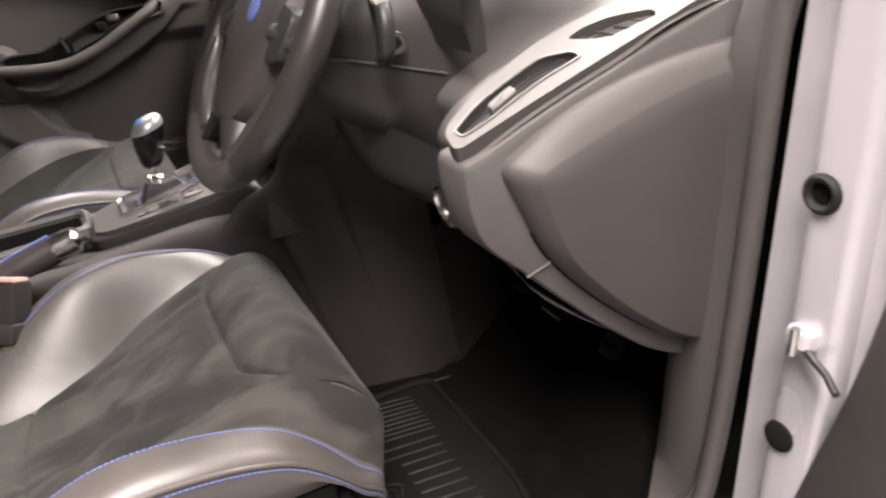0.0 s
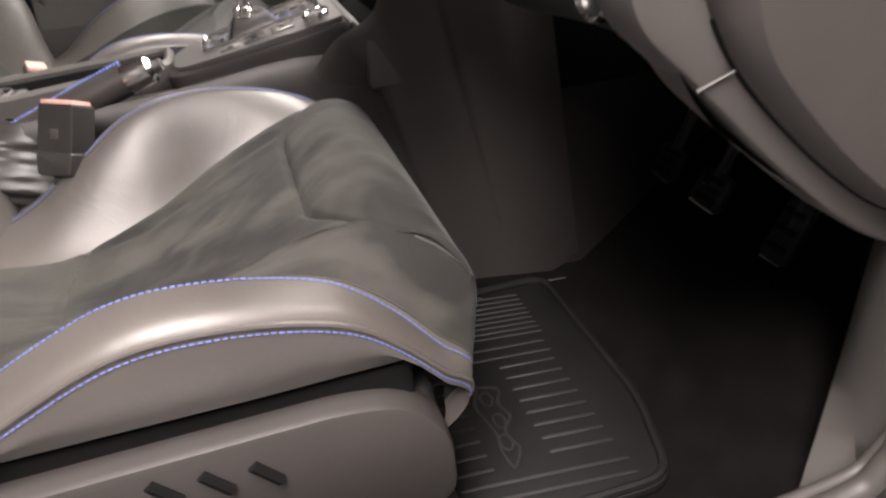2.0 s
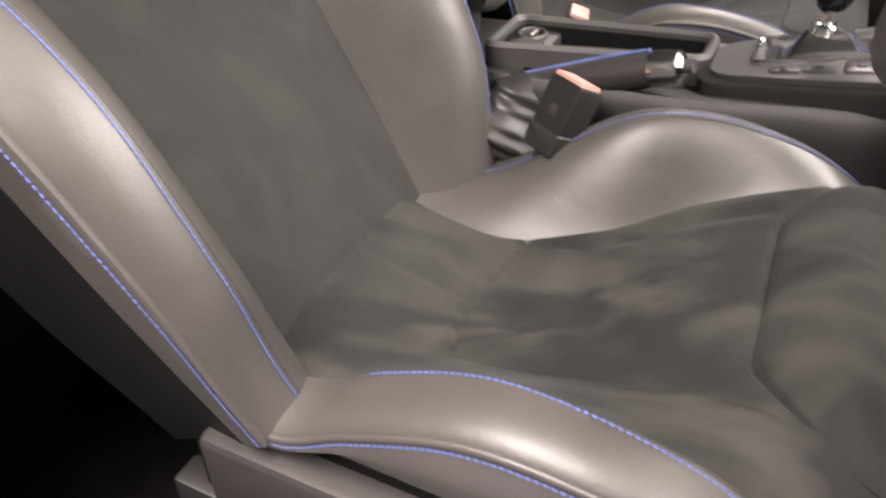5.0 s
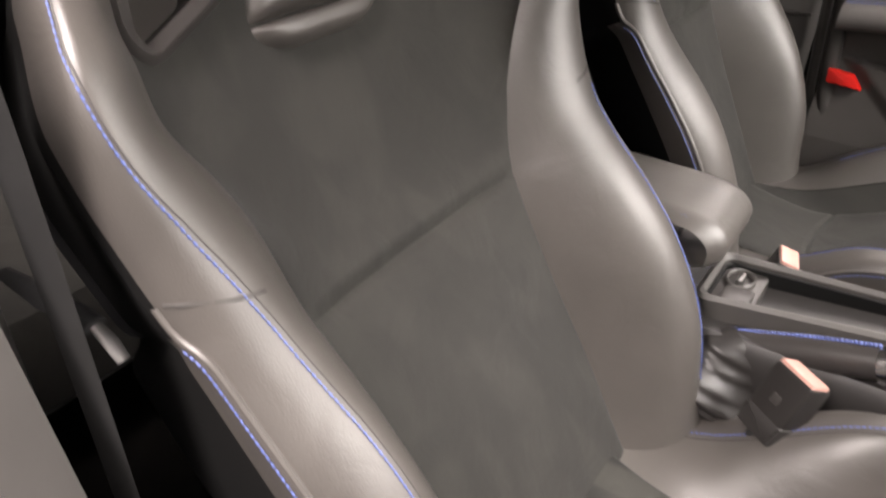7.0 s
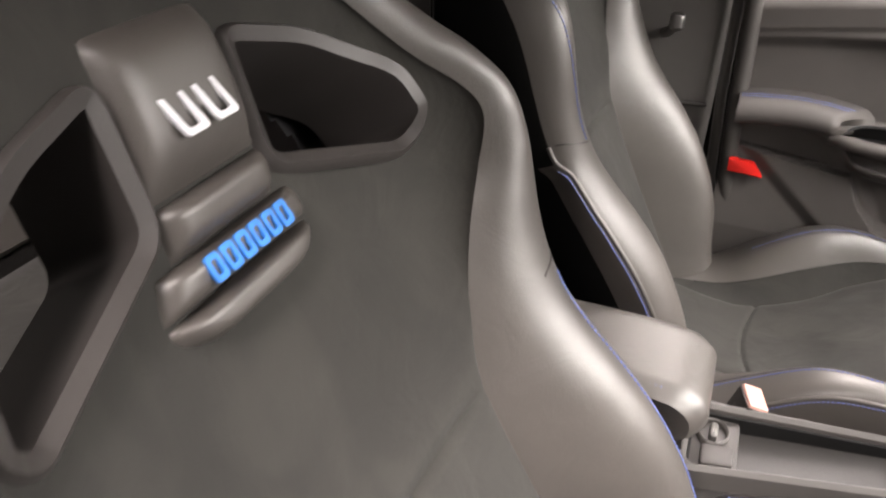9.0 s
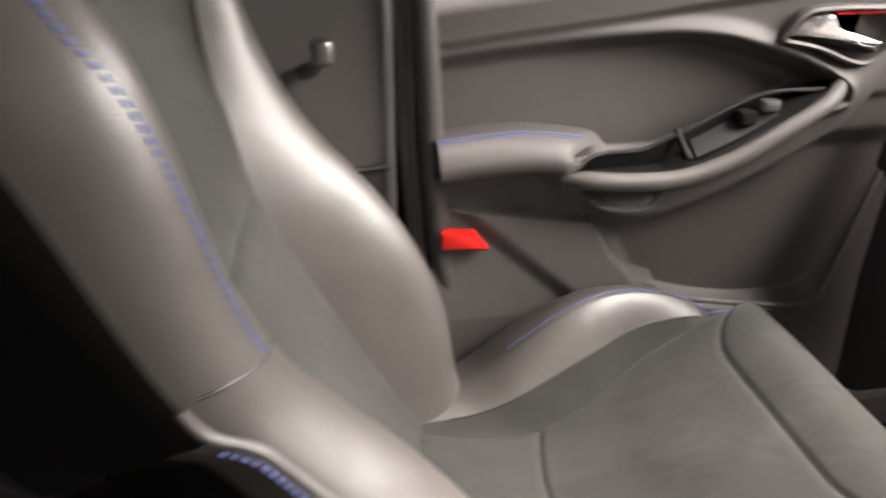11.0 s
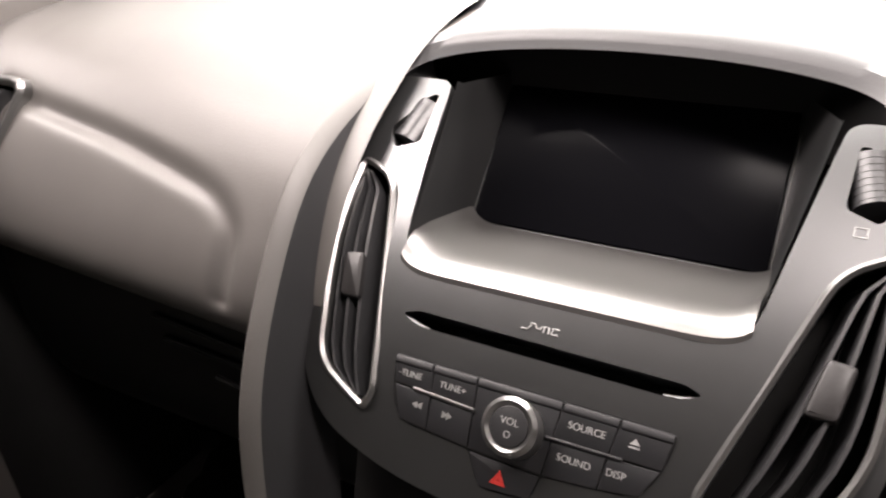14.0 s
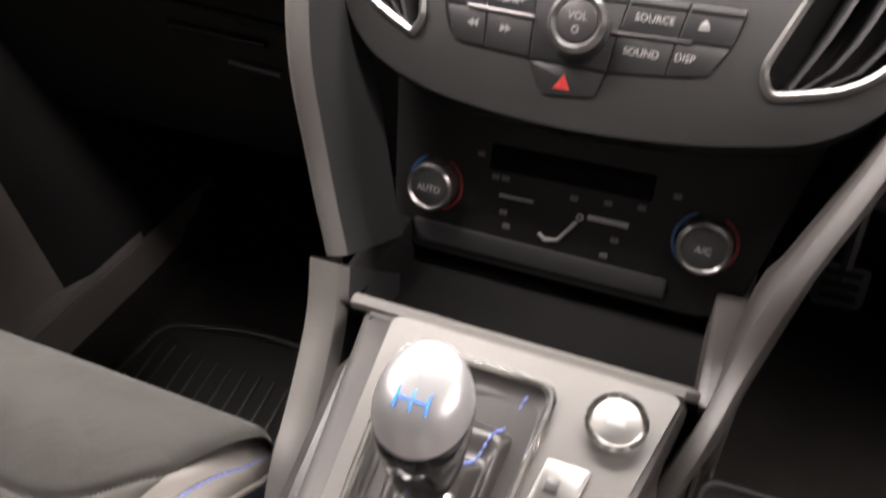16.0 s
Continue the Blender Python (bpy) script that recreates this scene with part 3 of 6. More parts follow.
    tan2 = np.stack([np.gradient(yc), np.gradient(zc)], -1)
    tan2 /= np.linalg.norm(tan2, axis=1, keepdims=True)
    run = np.concatenate([[0], np.cumsum(np.hypot(np.diff(yc), np.diff(zc)))])
    top = Q2 < 0.66
    x = np.where(U[None, :] < 0, U[None, :] * ue[:, None], U[None, :] * uo[:, None])
    edge_w = np.where(U[None, :] < 0, ue[:, None], uo[:, None])
    yy2, rr2 = yc[:, None], run[:, None]

    def run_at(v):
        return np.interp(v, yc[top], run[top])

    bow = 0.055 * np.clip((np.abs(U[None, :]) - 0.50) / 0.5, 0, 1) ** 2.5
    s1 = np.exp(-((rr2 - run_at(0.245) - 0.02 * U[None, :] ** 2) / 0.004) ** 2)
    d2 = rr2 - run_at(0.503) - bow
    s2 = np.exp(-(d2 / 0.0045) ** 2)
    puff = np.exp(-np.abs(d2) / 0.022)
    h = -0.010 * (1 - U[None, :] ** 2) * np.exp(-((yy2 - 0.3) / 0.12) ** 2) - 0.005 * s1 - (0.006 if side > 0 else 0.0035) * s2 - (0.006 if side > 0 else 0.004) * puff
    h = h - 0.007 * np.exp(-(1 - np.abs(U[None, :])) * edge_w / 0.005) * (1 - 0.8 * (U[None, :] > 0) * (side > 0))
    h = h + 0.014 * (1 - U[None, :] ** 4) * np.exp(-((rr2 - run_at(0.565)) / 0.045) ** 2)
    if side > 0:
        # folds of the worn seat: (points across and forward along the suede, depth, width)
        folds = [([(0.150, 0.523), (0.190, 0.545), (0.200, 0.585), (0.205, 0.640)], 0.0018, 0.009),
                 ([(-0.010, 0.545), (0.040, 0.560), (0.100, 0.556)], 0.0022, 0.014), ([(0.060, 0.580), (0.110, 0.592), (0.165, 0.585)], 0.0020, 0.013),
                 ([(0.110, 0.535), (0.150, 0.560), (0.170, 0.600)], 0.0022, 0.012), ([(-0.080, 0.330), (0.000, 0.350), (0.060, 0.400), (0.110, 0.470)], 0.0020, 0.018),
                 ([(0.020, 0.300), (0.080, 0.340), (0.120, 0.420)], 0.0020, 0.016), ([(-0.100, 0.300), (-0.105, 0.350), (-0.128, 0.420), (-0.140, 0.490)], 0.0034, 0.010)]
        for pts, deep, wide in folds:
            line = smooth_line([(px, run_at(0.503) + (py - 0.503)) if py > 0.503 else (px, run_at(py)) for px, py in pts], 40)
            near = np.min(np.hypot(x[:, :, None] - line[:, 0], rr2[:, :, None] - line[:, 1]), axis=2)
            h = h - deep * np.exp(-(near / wide) ** 2) + 0.5 * deep * np.exp(-((near - 1.8 * wide) / wide) ** 2)
    else:
        h = h + 0.0022 * np.sin(35 * yy2 - 18 * x + 2 * np.sin(25 * x)) * np.exp(-((yy2 - 0.38) / 0.09) ** 2)
    rows = world(x, yy2 - h * tan2[:, 1:2], zc[:, None] + h * tan2[:, :1])
    part("seat_cushion", sheet(rows), SUEDE_WORN if side > 0 else SUEDE, root, "creased charcoal suede seat cushion")
    # black rails added so that the gap above the valance looks shaded
    for q in (-1, 1):
        part("seat_rail", box((cx + q * 0.212 - 0.018, 0.06 + dy, 0.12), (cx + q * 0.212 + 0.018, 0.565 + dy, 0.268), 0.006), BLACK, root, "black frame rail added under the cushion to darken the valance gap")
    rz_out = curve(list(zip(K, (0.285, 0.275, 0.272, 0.295, 0.345, 0.393, 0.399, 0.374, 0.328, 0.283, 0.260, 0.246, 0.225, 0.195))))(Q)
    for sgn in (1, -1):
        rows = []
        for i in range(len(Q)):
            low = wear * max(0, math.sin(math.pi * min(1, max(0, (y[i] - 0.15) / 0.5)))) if sgn > 0 else 0
            r = (rz_out[i] if sgn > 0 else rz[i]) - low
            front = float(ss(0.43, 0.58, y[i])) if sgn > 0 and side > 0 else 0.0
            us = float(ui_out[i] if sgn > 0 else ui_in[i])
            bw = hw[i] - us
            zb = min(0.277, r - 0.02)
            p0 = np.array((us - 0.010, z[i] - 0.011)) if sgn < 0 or side < 0 else np.array((us - 0.004, z[i] - 0.0015))
            p3 = np.array((us + 0.62 * bw, max(r, z[i] - 0.03 - 0.2 * front)))
            mid = max(r, z[i] - 0.03 - 0.2 * front)
            c1 = bez(p0, p0 + (0.18 * bw + 0.2 * bw * front, 0.2 * (mid - p0[1]) * (1 - front)), (us + (0.35 + 0.20 * front) * bw, mid + 0.035 * front), p3, 14)
            if sgn > 0 and side > 0:
                e1 = p0 + (p3 - p0) * 0.33 + (0.0, -0.006 * (1 - front) + 0.008 * front)
                e2 = p0 + (p3 - p0) * 0.70 + (0.0, -0.006 * (1 - front) + 0.008 * front)
                c1 = bez(p0, e1, e2, p3, 14)
            c2 = bez(p3, (us + 0.85 * bw, mid), (hw[i], mid - 0.004), (hw[i] + 0.002, mid - 0.022), 9)[1:]
            c3 = bez(c2[-1], (hw[i] + 0.004, mid - 0.04), (hw[i] + 0.004, zb + 0.02), (hw[i] - 0.006, zb), 8)[1:]
            c = np.vstack([c1, c2, c3])
            yy = y[i] + (c[:, 1] - z[i]) * (ny[i] * 0.25)
            rows.append(world(sgn * c[:, 0], yy, c[:, 1]))
        rows = np.array(rows)
        back_end = 26 if sgn > 0 else 0
        cut = 0 if side > 0 else int(np.argmax(y > 0.515))
        bol = part("cushion_bolster", (sheet(rows[back_end:, 12:]) if cut == 0 else join(sheet(rows[: cut + 1, 6:]), sheet(rows[cut:, 12:]))) if sgn > 0 else sheet(rows), LEATHER, root, "grey leather side bolster with worn creases")
        if sgn > 0:
            part("nose_flank", sheet(rows[cut:, :13]) if cut == 0 else join(sheet(rows[: cut + 1, :7]), sheet(rows[cut:, :13])), SUEDE_WORN if side > 0 else SUEDE, root, "charcoal suede side of the cushion nose")
        part("border_seam", tube(rows[100 if sgn > 0 and side > 0 else 30:118 if sgn < 0 or side > 0 else cut, 6 if sgn > 0 and side < 0 else 1] + (0, 0, 0.0008), 0.0012, 6), SEAL, bol, "shadowed seam along the suede")
        part("piping", tube(rows[max(14, back_end):136, 20], 0.0030, 8), LEATHER, bol, "leather piping")
        part("piping_thread", stitches(rows[max(14, back_end):136, 21] + (sgn * side * 0.0006, 0, 0)), BLUE, bol, "blue contrast thread")
        part("blue_stitching", stitches(rows[44 if sgn > 0 else 20:140 if sgn > 0 else 128, 13] + (0, 0, 0.0006)), BLUE, bol, "blue contrast stitching")
        part("seam_groove", tube(rows[44 if sgn > 0 else 20:140 if sgn > 0 else 128, 12], 0.0010, 6), SEAL, bol, "dark stitched seam")
        # plastic valance
        xo = 0.246
        pl = Plane((cx + sgn * side * xo, dy, 0), (0, 1, 0), (0, 0, 1))
        poly = round_poly([(0.10, 0.247), (0.50, 0.254), (0.555, 0.243), (0.590, 0.198), (0.590, 0.12), (0.50, 0.085), (0.10, 0.085)], [0.01, 0.05, 0.03, 0.03, 0.02, 0.03, 0.01], 4)
        sg2 = 1 if pl.n[0] * sgn * side > 0 else -1
        val = part("valance", plate(pl, poly, sg2 * -0.05, sg2 * 0.012, sg2 * 0.008) if sg2 > 0 else plate(Plane(pl.o, (0, 1, 0), (0, 0, -1)), poly * (1, -1), -0.05, 0.012, 0.008), PLASTIC_LOW, root, "grey plastic seat valance")
        for j in range(3):
            yy, zz = 0.335 + 0.040 * j, 0.222 - 0.004 * j
            xw = cx + sgn * side * (xo + 0.0125)
            part("slot", tube([(xw, yy + dy, zz + 0.012), (xw, yy + 0.02 + dy, zz - 0.012)], 0.0055, 8), BLACK, val, "black slot")
    part("cushion_pan", box((cx - 0.225, 0.05 + dy, 0.19), (cx + 0.225, 0.585 + dy, 0.225), 0.02), DARK, root, "dark pan under the cushion")
    part("seat_base", box((cx - 0.2, 0.02 + dy, 0.06), (cx + 0.2, 0.56 + dy, 0.24), 0.02), BLACK, root, "dark seat frame")
    for xr in (-0.19, 0.19):
        part("seat_rail", box((cx + xr - 0.02, -0.02 + dy, 0.02), (cx + xr + 0.02, 0.60 + dy, 0.06), 0.004), SILVER, root, "steel seat rail")
    return root


build_seat(0.382, 0.0, 0.0, 33.4, 1, 0.030, "grey leather and charcoal suede sports seat with blue stitching, driver's side", "front seats")
build_seat(-0.403, -0.055, -0.003, 29.0, -1, 0.0, "grey leather and charcoal suede sports seat with blue stitching, passenger side", "front seats")

# ---- dashboard ----
dash = thing("dashboard", (0, 1.0, 0.5), "grey soft-touch dashboard with air vents", "dashboard")


def loft(sections, n=40, m=24):
    """sections: (x, [(y, z), ...]) with as many points each."""
    secs = [(x, smooth_line(p, n)) for x, p in sections]
    xs = np.array([s[0] for s in secs])
    P = np.array([s[1] for s in secs])
    out = []
    for x in np.linspace(xs[0], xs[-1], m):
        i = min(max(np.searchsorted(xs, x) - 1, 0), len(xs) - 2)
        t = (x - xs[i]) / (xs[i + 1] - xs[i])
        q = P[i] * (1 - t) + P[i + 1] * t
        out.append(np.column_stack([np.full(n, x), q]))
    return sheet(out)


def pass_prof(dz):
    return [(1.0, 0.60 + dz), (0.88, 0.596 + dz), (0.806, 0.598 + dz), (0.789, 0.607 + dz), (0.785, 0.640 + dz), (0.803, 0.685 + dz), (0.842, 0.742 + dz), (0.90, 0.788 + dz), (1.0, 0.82), (1.2, 0.845), (1.5, 0.86)]


LIDP = [(-0.600, 0.855, 0.758), (-0.53, 0.845, 0.746), (-0.432, 0.836, 0.734), (-0.350, 0.824, 0.720), (-0.300, 0.813, 0.709), (-0.276, 0.804, 0.690), (-0.272, 0.795, 0.665), (-0.276, 0.788, 0.630)]
v, f = loft([(-0.80, pass_prof(0.012)), (-0.60, pass_prof(0.010)), (-0.17, pass_prof(-0.012))], 210, 260)
v = np.array(v)
g = smooth_line(LIDP, 320)
dist = np.min(np.linalg.norm(v[:, None, :] - g[None], axis=2), axis=1)
v = v + np.exp(-(dist / 0.0105) ** 2)[:, None] * np.array((0.0, 0.005, -0.006))
part("passenger_fascia", ([tuple(p) for p in v], f), PLASTIC, dash, "grey soft dashboard top with the airbag lid's groove")
DRV = [(1.0, 0.36), (0.90, 0.385), (0.80, 0.455), (0.752, 0.51), (0.735, 0.57), (0.716, 0.612), (0.718, 0.634), (0.775, 0.662), (0.87, 0.696), (1.0, 0.738), (1.5, 0.82)]
DRV_MID = [(1.0, 0.47), (0.90, 0.485), (0.80, 0.503), (0.76, 0.525), (0.742, 0.572), (0.728, 0.612), (0.732, 0.640), (0.78, 0.672), (0.87, 0.712), (1.0, 0.76), (1.5, 0.84)]
part("driver_fascia", loft([(0.236, [(y + 0.07, z) for y, z in DRV_MID]), (0.535, [(y + 0.06, z) for y, z in DRV_MID]), (0.590, DRV_MID), (0.64, [(y, z + 0.01) for y, z in DRV]), (0.695, DRV)], 60, 34), PLASTIC, dash, "grey soft dashboard on the driver's side")
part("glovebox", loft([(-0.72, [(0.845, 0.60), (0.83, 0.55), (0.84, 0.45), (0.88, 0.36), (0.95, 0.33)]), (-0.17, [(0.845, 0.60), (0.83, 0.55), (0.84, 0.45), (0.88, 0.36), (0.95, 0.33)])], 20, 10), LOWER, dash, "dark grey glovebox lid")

# end cap of the dash at the open door
ecp = Plane((0.700, 0, 0), (0, 1, 0), (0, 0, 1))
cap = round_poly([(0.697, 0.632), (0.699, 0.597), (0.711, 0.550), (0.763, 0.503), (0.842, 0.425), (0.940, 0.344), (1.06, 0.30), (1.06, 0.752), (1.0, 0.737), (0.87, 0.695), (0.775, 0.661), (0.715, 0.636)], [0.01, 0.03, 0.03, 0.03, 0.05, 0.05, 0.01, 0.01, 0.02, 0.05, 0.05, 0.01], 5)
part("end_panel", plate(ecp, cap, -0.05, 0.0, 0.008), PLASTIC, dash, "grey plastic end panel of the dashboard")
lid_r = [0.016, 0.05, 0.05, 0.05, 0.02, 0.01, 0.01, 0.05, 0.05, 0.05, 0.05]
lid = round_poly([(0.730, 0.624), (0.793, 0.659), (0.855, 0.679), (0.921, 0.693), (0.984, 0.699), (1.04, 0.70), (1.04, 0.345), (0.942, 0.374), (0.867, 0.433), (0.815, 0.483), (0.777, 0.526)], lid_r, 5)
lid_top = round_poly([(0.756, 0.618), (0.806, 0.634), (0.866, 0.654), (0.926, 0.668), (0.984, 0.675), (1.035, 0.677), (1.035, 0.354), (0.946, 0.384), (0.873, 0.442), (0.823, 0.491), (0.787, 0.532)], lid_r, 5)
lid_mid = lid * 0.55 + lid_top * 0.45
loops = [ecp.at(lid, -0.02), ecp.at(lid, 0.006), ecp.at(lid * 0.9 + lid_top * 0.1, 0.012), ecp.at(lid_mid, 0.022), ecp.at(lid * 0.12 + lid_top * 0.88, 0.029), ecp.at(lid_top, 0.031), ecp.at(lid_top * 0.8 + lid_top.mean(0) * 0.2, 0.033), ecp.at(lid_top * 0.4 + lid_top.mean(0) * 0.6, 0.034)]
v, f = sheet(loops, close_v=True)
part("fuse_cover", (v, f + [tuple(range(7 * len(lid), 8 * len(lid)))]), COVER_SHADED, dash, "raised grey fuse cover, darkened for its shaded face")
part("cover_gap", tube(ecp.at(lid[-32:], 0.0015), 0.0022, 6), BLACK, dash, "dark gap below the fuse cover")

def holed(pl, outer, holes, h0, h1, depth=None):
    """A plate with real openings in it."""
    bm = bmesh.new()
    edges = []
    for poly in (outer, *holes):
        vs = [bm.verts.new((p[0], p[1], 0.0)) for p in poly]
        edges += [bm.edges.new((vs[i - 1], vs[i])) for i in range(len(vs))]
    bmesh.ops.triangle_fill(bm, use_beauty=True, edges=edges)
    if pl.bend:
        bmesh.ops.subdivide_edges(bm, edges=bm.edges, cuts=5, use_grid_fill=True)
    bm.verts.index_update()
    geo = [tuple(p) for p in pl.at([(v.co.x, v.co.y) for v in bm.verts], h1).tolist()], [tuple(v.index for v in f.verts) for f in bm.faces]
    bm.free()
    walls = [sheet([pl.at(poly, h1), pl.at(poly, h0 if depth is None or i == 0 else h1 - depth)], close_v=True) for i, poly in enumerate((outer, *holes))]
    return join(geo, *walls)


def louvres(pl, poly, count, h0, h1, parent, lean, bars=True):
    """Slats of an air vent that run along its length, with a tab to turn them."""
    poly = np.asarray(poly)
    v0, v1 = poly[:, 1].min(), poly[:, 1].max()
    for i in range(count):
        t = (i + 1) / (count + 1)
        pts = []
        for v in np.linspace(v0 + 0.004, v1 - 0.004, 12):
            xs = []
            for k in range(len(poly)):
                (xa, ya), (xb, yb) = poly[k - 1], poly[k]
                if (ya > v) != (yb > v):
                    xs.append(xa + (xb - xa) * (v - ya) / (yb - ya))
            if len(xs) >= 2:
                pts.append((min(xs) + (max(xs) - min(xs)) * t, v))
        pts = np.array(pts)
        lo, hi = pl.at(pts - (0.0, 0.0), h0), pl.at(pts + (lean, 0), h1)
        w = pl.u * 0.0012
        part("louvre", sheet([lo - w, hi - w, hi + w, lo + w], close_u=True), DARK, parent, "dark vent louvre")


part("dash_core", join(box((-0.19, 1.035, 0.33), (0.19, 1.5, 0.815), 0.01), box((-0.19, 0.845, 0.33), (0.19, 1.035, 0.60), 0.01)), BLACK, dash, "black structure behind the centre stack")

# ---- centre stack ----
ST = Plane((0, 0.765, 0.625), (1, 0, 0), (0, 0.69, 0.724), 0.9, 0.10)
stack = thing("centre_stack", (0, 0.80, 0.55), "dark grey centre stack with screen, radio keys and chrome-ringed vents", "centre stack")
face_poly = round_poly([(-0.09, -0.066), (-0.145, -0.048), (-0.172, -0.020), (-0.185, 0.03), (-0.195, 0.14), (-0.193, 0.238), (-0.134, 0.238), (-0.116, 0.073), (0.124, 0.070), (0.154, 0.236), (0.212, 0.236), (0.214, 0.14), (0.208, 0.03), (0.194, -0.022), (0.158, -0.055), (0.09, -0.068), (0.0, -0.074)], [0.03, 0.03, 0.03, 0.05, 0.05, 0.01, 0.012, 0.03, 0.03, 0.012, 0.01, 0.05, 0.05, 0.03, 0.03, 0.03, 0.05], 5)
VENT = [(-0.180, 0.158), (-0.142, 0.144), (-0.107, -0.018), (-0.114, -0.033), (-0.162, -0.009), (-0.181, 0.09)]
vent_l = round_poly(VENT, [0.012, 0.02, 0.012, 0.012, 0.02, 0.05], 5)
vent_r = round_poly([(0.196, 0.150), (0.163, 0.132), (0.1105, -0.020), (0.1195, -0.0370), (0.174, -0.0240), (0.199, 0.020), (0.203, 0.08)], [0.012, 0.03, 0.012, 0.012, 0.03, 0.03, 0.05], 5)[::-1]
slot = round_poly([(-0.103, 0.0432), (-0.090, 0.0362), (0.094, 0.0340), (0.107, 0.0400), (0.096, 0.0440), (-0.090, 0.0470)], 0.004, 4)[::-1]
whl_l = round_poly([(-0.168, 0.186), (-0.158, 0.168), (-0.138, 0.176), (-0.140, 0.222), (-0.146, 0.222)], 0.004, 3)
whl_r = whl_l[::-1] * (-1, 1) + (0.022, -0.004)
part("control_panel", holed(ST, face_poly, [inset(vent_l, 0.003), inset(vent_r, 0.003), slot, whl_l, whl_r], -0.03, 0.0, 0.045), STACKM, stack, "satin dark grey control panel")
for poly, sgn, off in ((vent_l, 1, 0.0), (vent_r, -1, 0.019)):
    vent = part("vent_ring", ring(ST, poly, inset(poly, 0.0052), -0.004, 0.005, 0.0024), RING, stack, "bright satin chrome vent surround")
    part("vent_back", plate(ST, inset(poly, -0.002), -0.05, -0.044, 0.001), BLACK, vent, "black vent duct")
    louvres(ST, inset(poly, 0.005), 3, -0.030, -0.002, vent, -0.006 * sgn)
    part("vent_tab", plate(ST, round_poly([(-sgn * (0.1585 + off), 0.044), (-sgn * (0.1405 + off), 0.044), (-sgn * (0.148 + off), 0.079), (-sgn * (0.1645 + off), 0.077)], 0.004, 3), -0.012, 0.003, 0.003), VENT_TAB, vent, "dark vent slider")
for sgn in (1, -1):
    wo = 0.0 if sgn > 0 else 0.022
    ax = ST.at((-(0.155 + wo) * sgn, 0.177), -0.011)[0], ST.at((-(0.147 + wo) * sgn, 0.213), -0.011)[0]
    wheel = part("thumb_wheel", tube([ax[0], ax[0] + (ax[1] - ax[0]) * 0.5, ax[1]], 0.0135, 28), DARK, stack, "ribbed black vent thumb wheel")
    ribs = []
    d = (ax[1] - ax[0]) / np.linalg.norm(ax[1] - ax[0])
    for r in range(7):
        c = ax[0] + (ax[1] - ax[0]) * (0.1 + 0.13 * r)
        ribs.append(tube([c - d * 0.0010, c + d * 0.0010], 0.0138, 28))
    part("wheel_ribs", join(*ribs), DARK, wheel, "fine ribs")
    part("vent_mark", ring(ST, np.array([(-(0.151 + wo * 0.9) * sgn - 0.004, 0.154), (-(0.151 + wo * 0.9) * sgn + 0.004, 0.154), (-(0.151 + wo * 0.9) * sgn + 0.004, 0.161), (-(0.151 + wo * 0.9) * sgn - 0.004, 0.161)]), np.array([(-(0.151 + wo * 0.9) * sgn - 0.0032, 0.1548), (-(0.151 + wo * 0.9) * sgn + 0.0032, 0.1548), (-(0.151 + wo * 0.9) * sgn + 0.0032, 0.1602), (-(0.151 + wo * 0.9) * sgn - 0.0032, 0.1602)]), 0.0, 0.0006, 0.0001), PRINT, stack, "small white vent symbol")
part("slot_back", plate(ST, inset(slot, -0.002), -0.05, -0.04, 0.001), BLACK, stack, "black disc slot")
# small rods added to catch the glints at both ends of the slot
for end in ([(-0.100, 0.0405), (-0.090, 0.0372), (-0.080, 0.0362)], [(0.084, 0.0345), (0.095, 0.0350), (0.104, 0.0382)]):
    part("slot_glint", tube(ST.at(end, -0.0025), [0.0014, 0.0022, 0.0010], 8), STACKM, stack, "satin rod for the glint at the end of the disc slot")
# screen in its cowl
GL = [(-0.1215, 0.295, -0.067), (-0.120, 0.152, -0.100), (0.120, 0.152, -0.100), (0.1215, 0.295, -0.067)]


def st3(u, v, h):
    return ST.at((u, v), h)[0]


gl = [st3(*p) for p in GL]
scr = Plane((gl[1] + gl[2]) / 2, (1, 0, 0), (gl[0] - gl[1]))
hgt = float(np.linalg.norm(gl[0] - gl[1]))
part("screen", plate(scr, round_poly([(-0.121, 0.0), (0.121, 0.0), (0.122, hgt), (-0.122, hgt)], 0.006, 4), -0.006, 0.0, 0.001), SCREEN, stack, "glossy black switched-off touchscreen")
part("screen_bezel", ring(scr, round_poly([(-0.135, -0.012), (0.135, -0.012), (0.136, hgt + 0.015), (-0.136, hgt + 0.015)], 0.008, 4), round_poly([(-0.121, 0.0), (0.121, 0.0), (0.122, hgt), (-0.122, hgt)], 0.006, 4), -0.012, -0.002, 0.001), DARK, stack, "black screen surround")
shelf = []
for h, v in ((0.0, 0.0705), (0.002, 0.074), (0.001, 0.080), (-0.006, 0.089), (-0.025, 0.103), (-0.06, 0.125), (-0.098, 0.149)):
    shelf.append([st3(u * (1.07 if u > 0 else 1.0) * (0.1175 + (-h) * 0.07), v + (0.016 if h < 0 else 0.010) * abs(u) ** 12, h) for u in np.linspace(-1, 1, 61)])
part("screen_shelf", sheet(shelf), SILVER, stack, "brushed silver ledge under the screen")
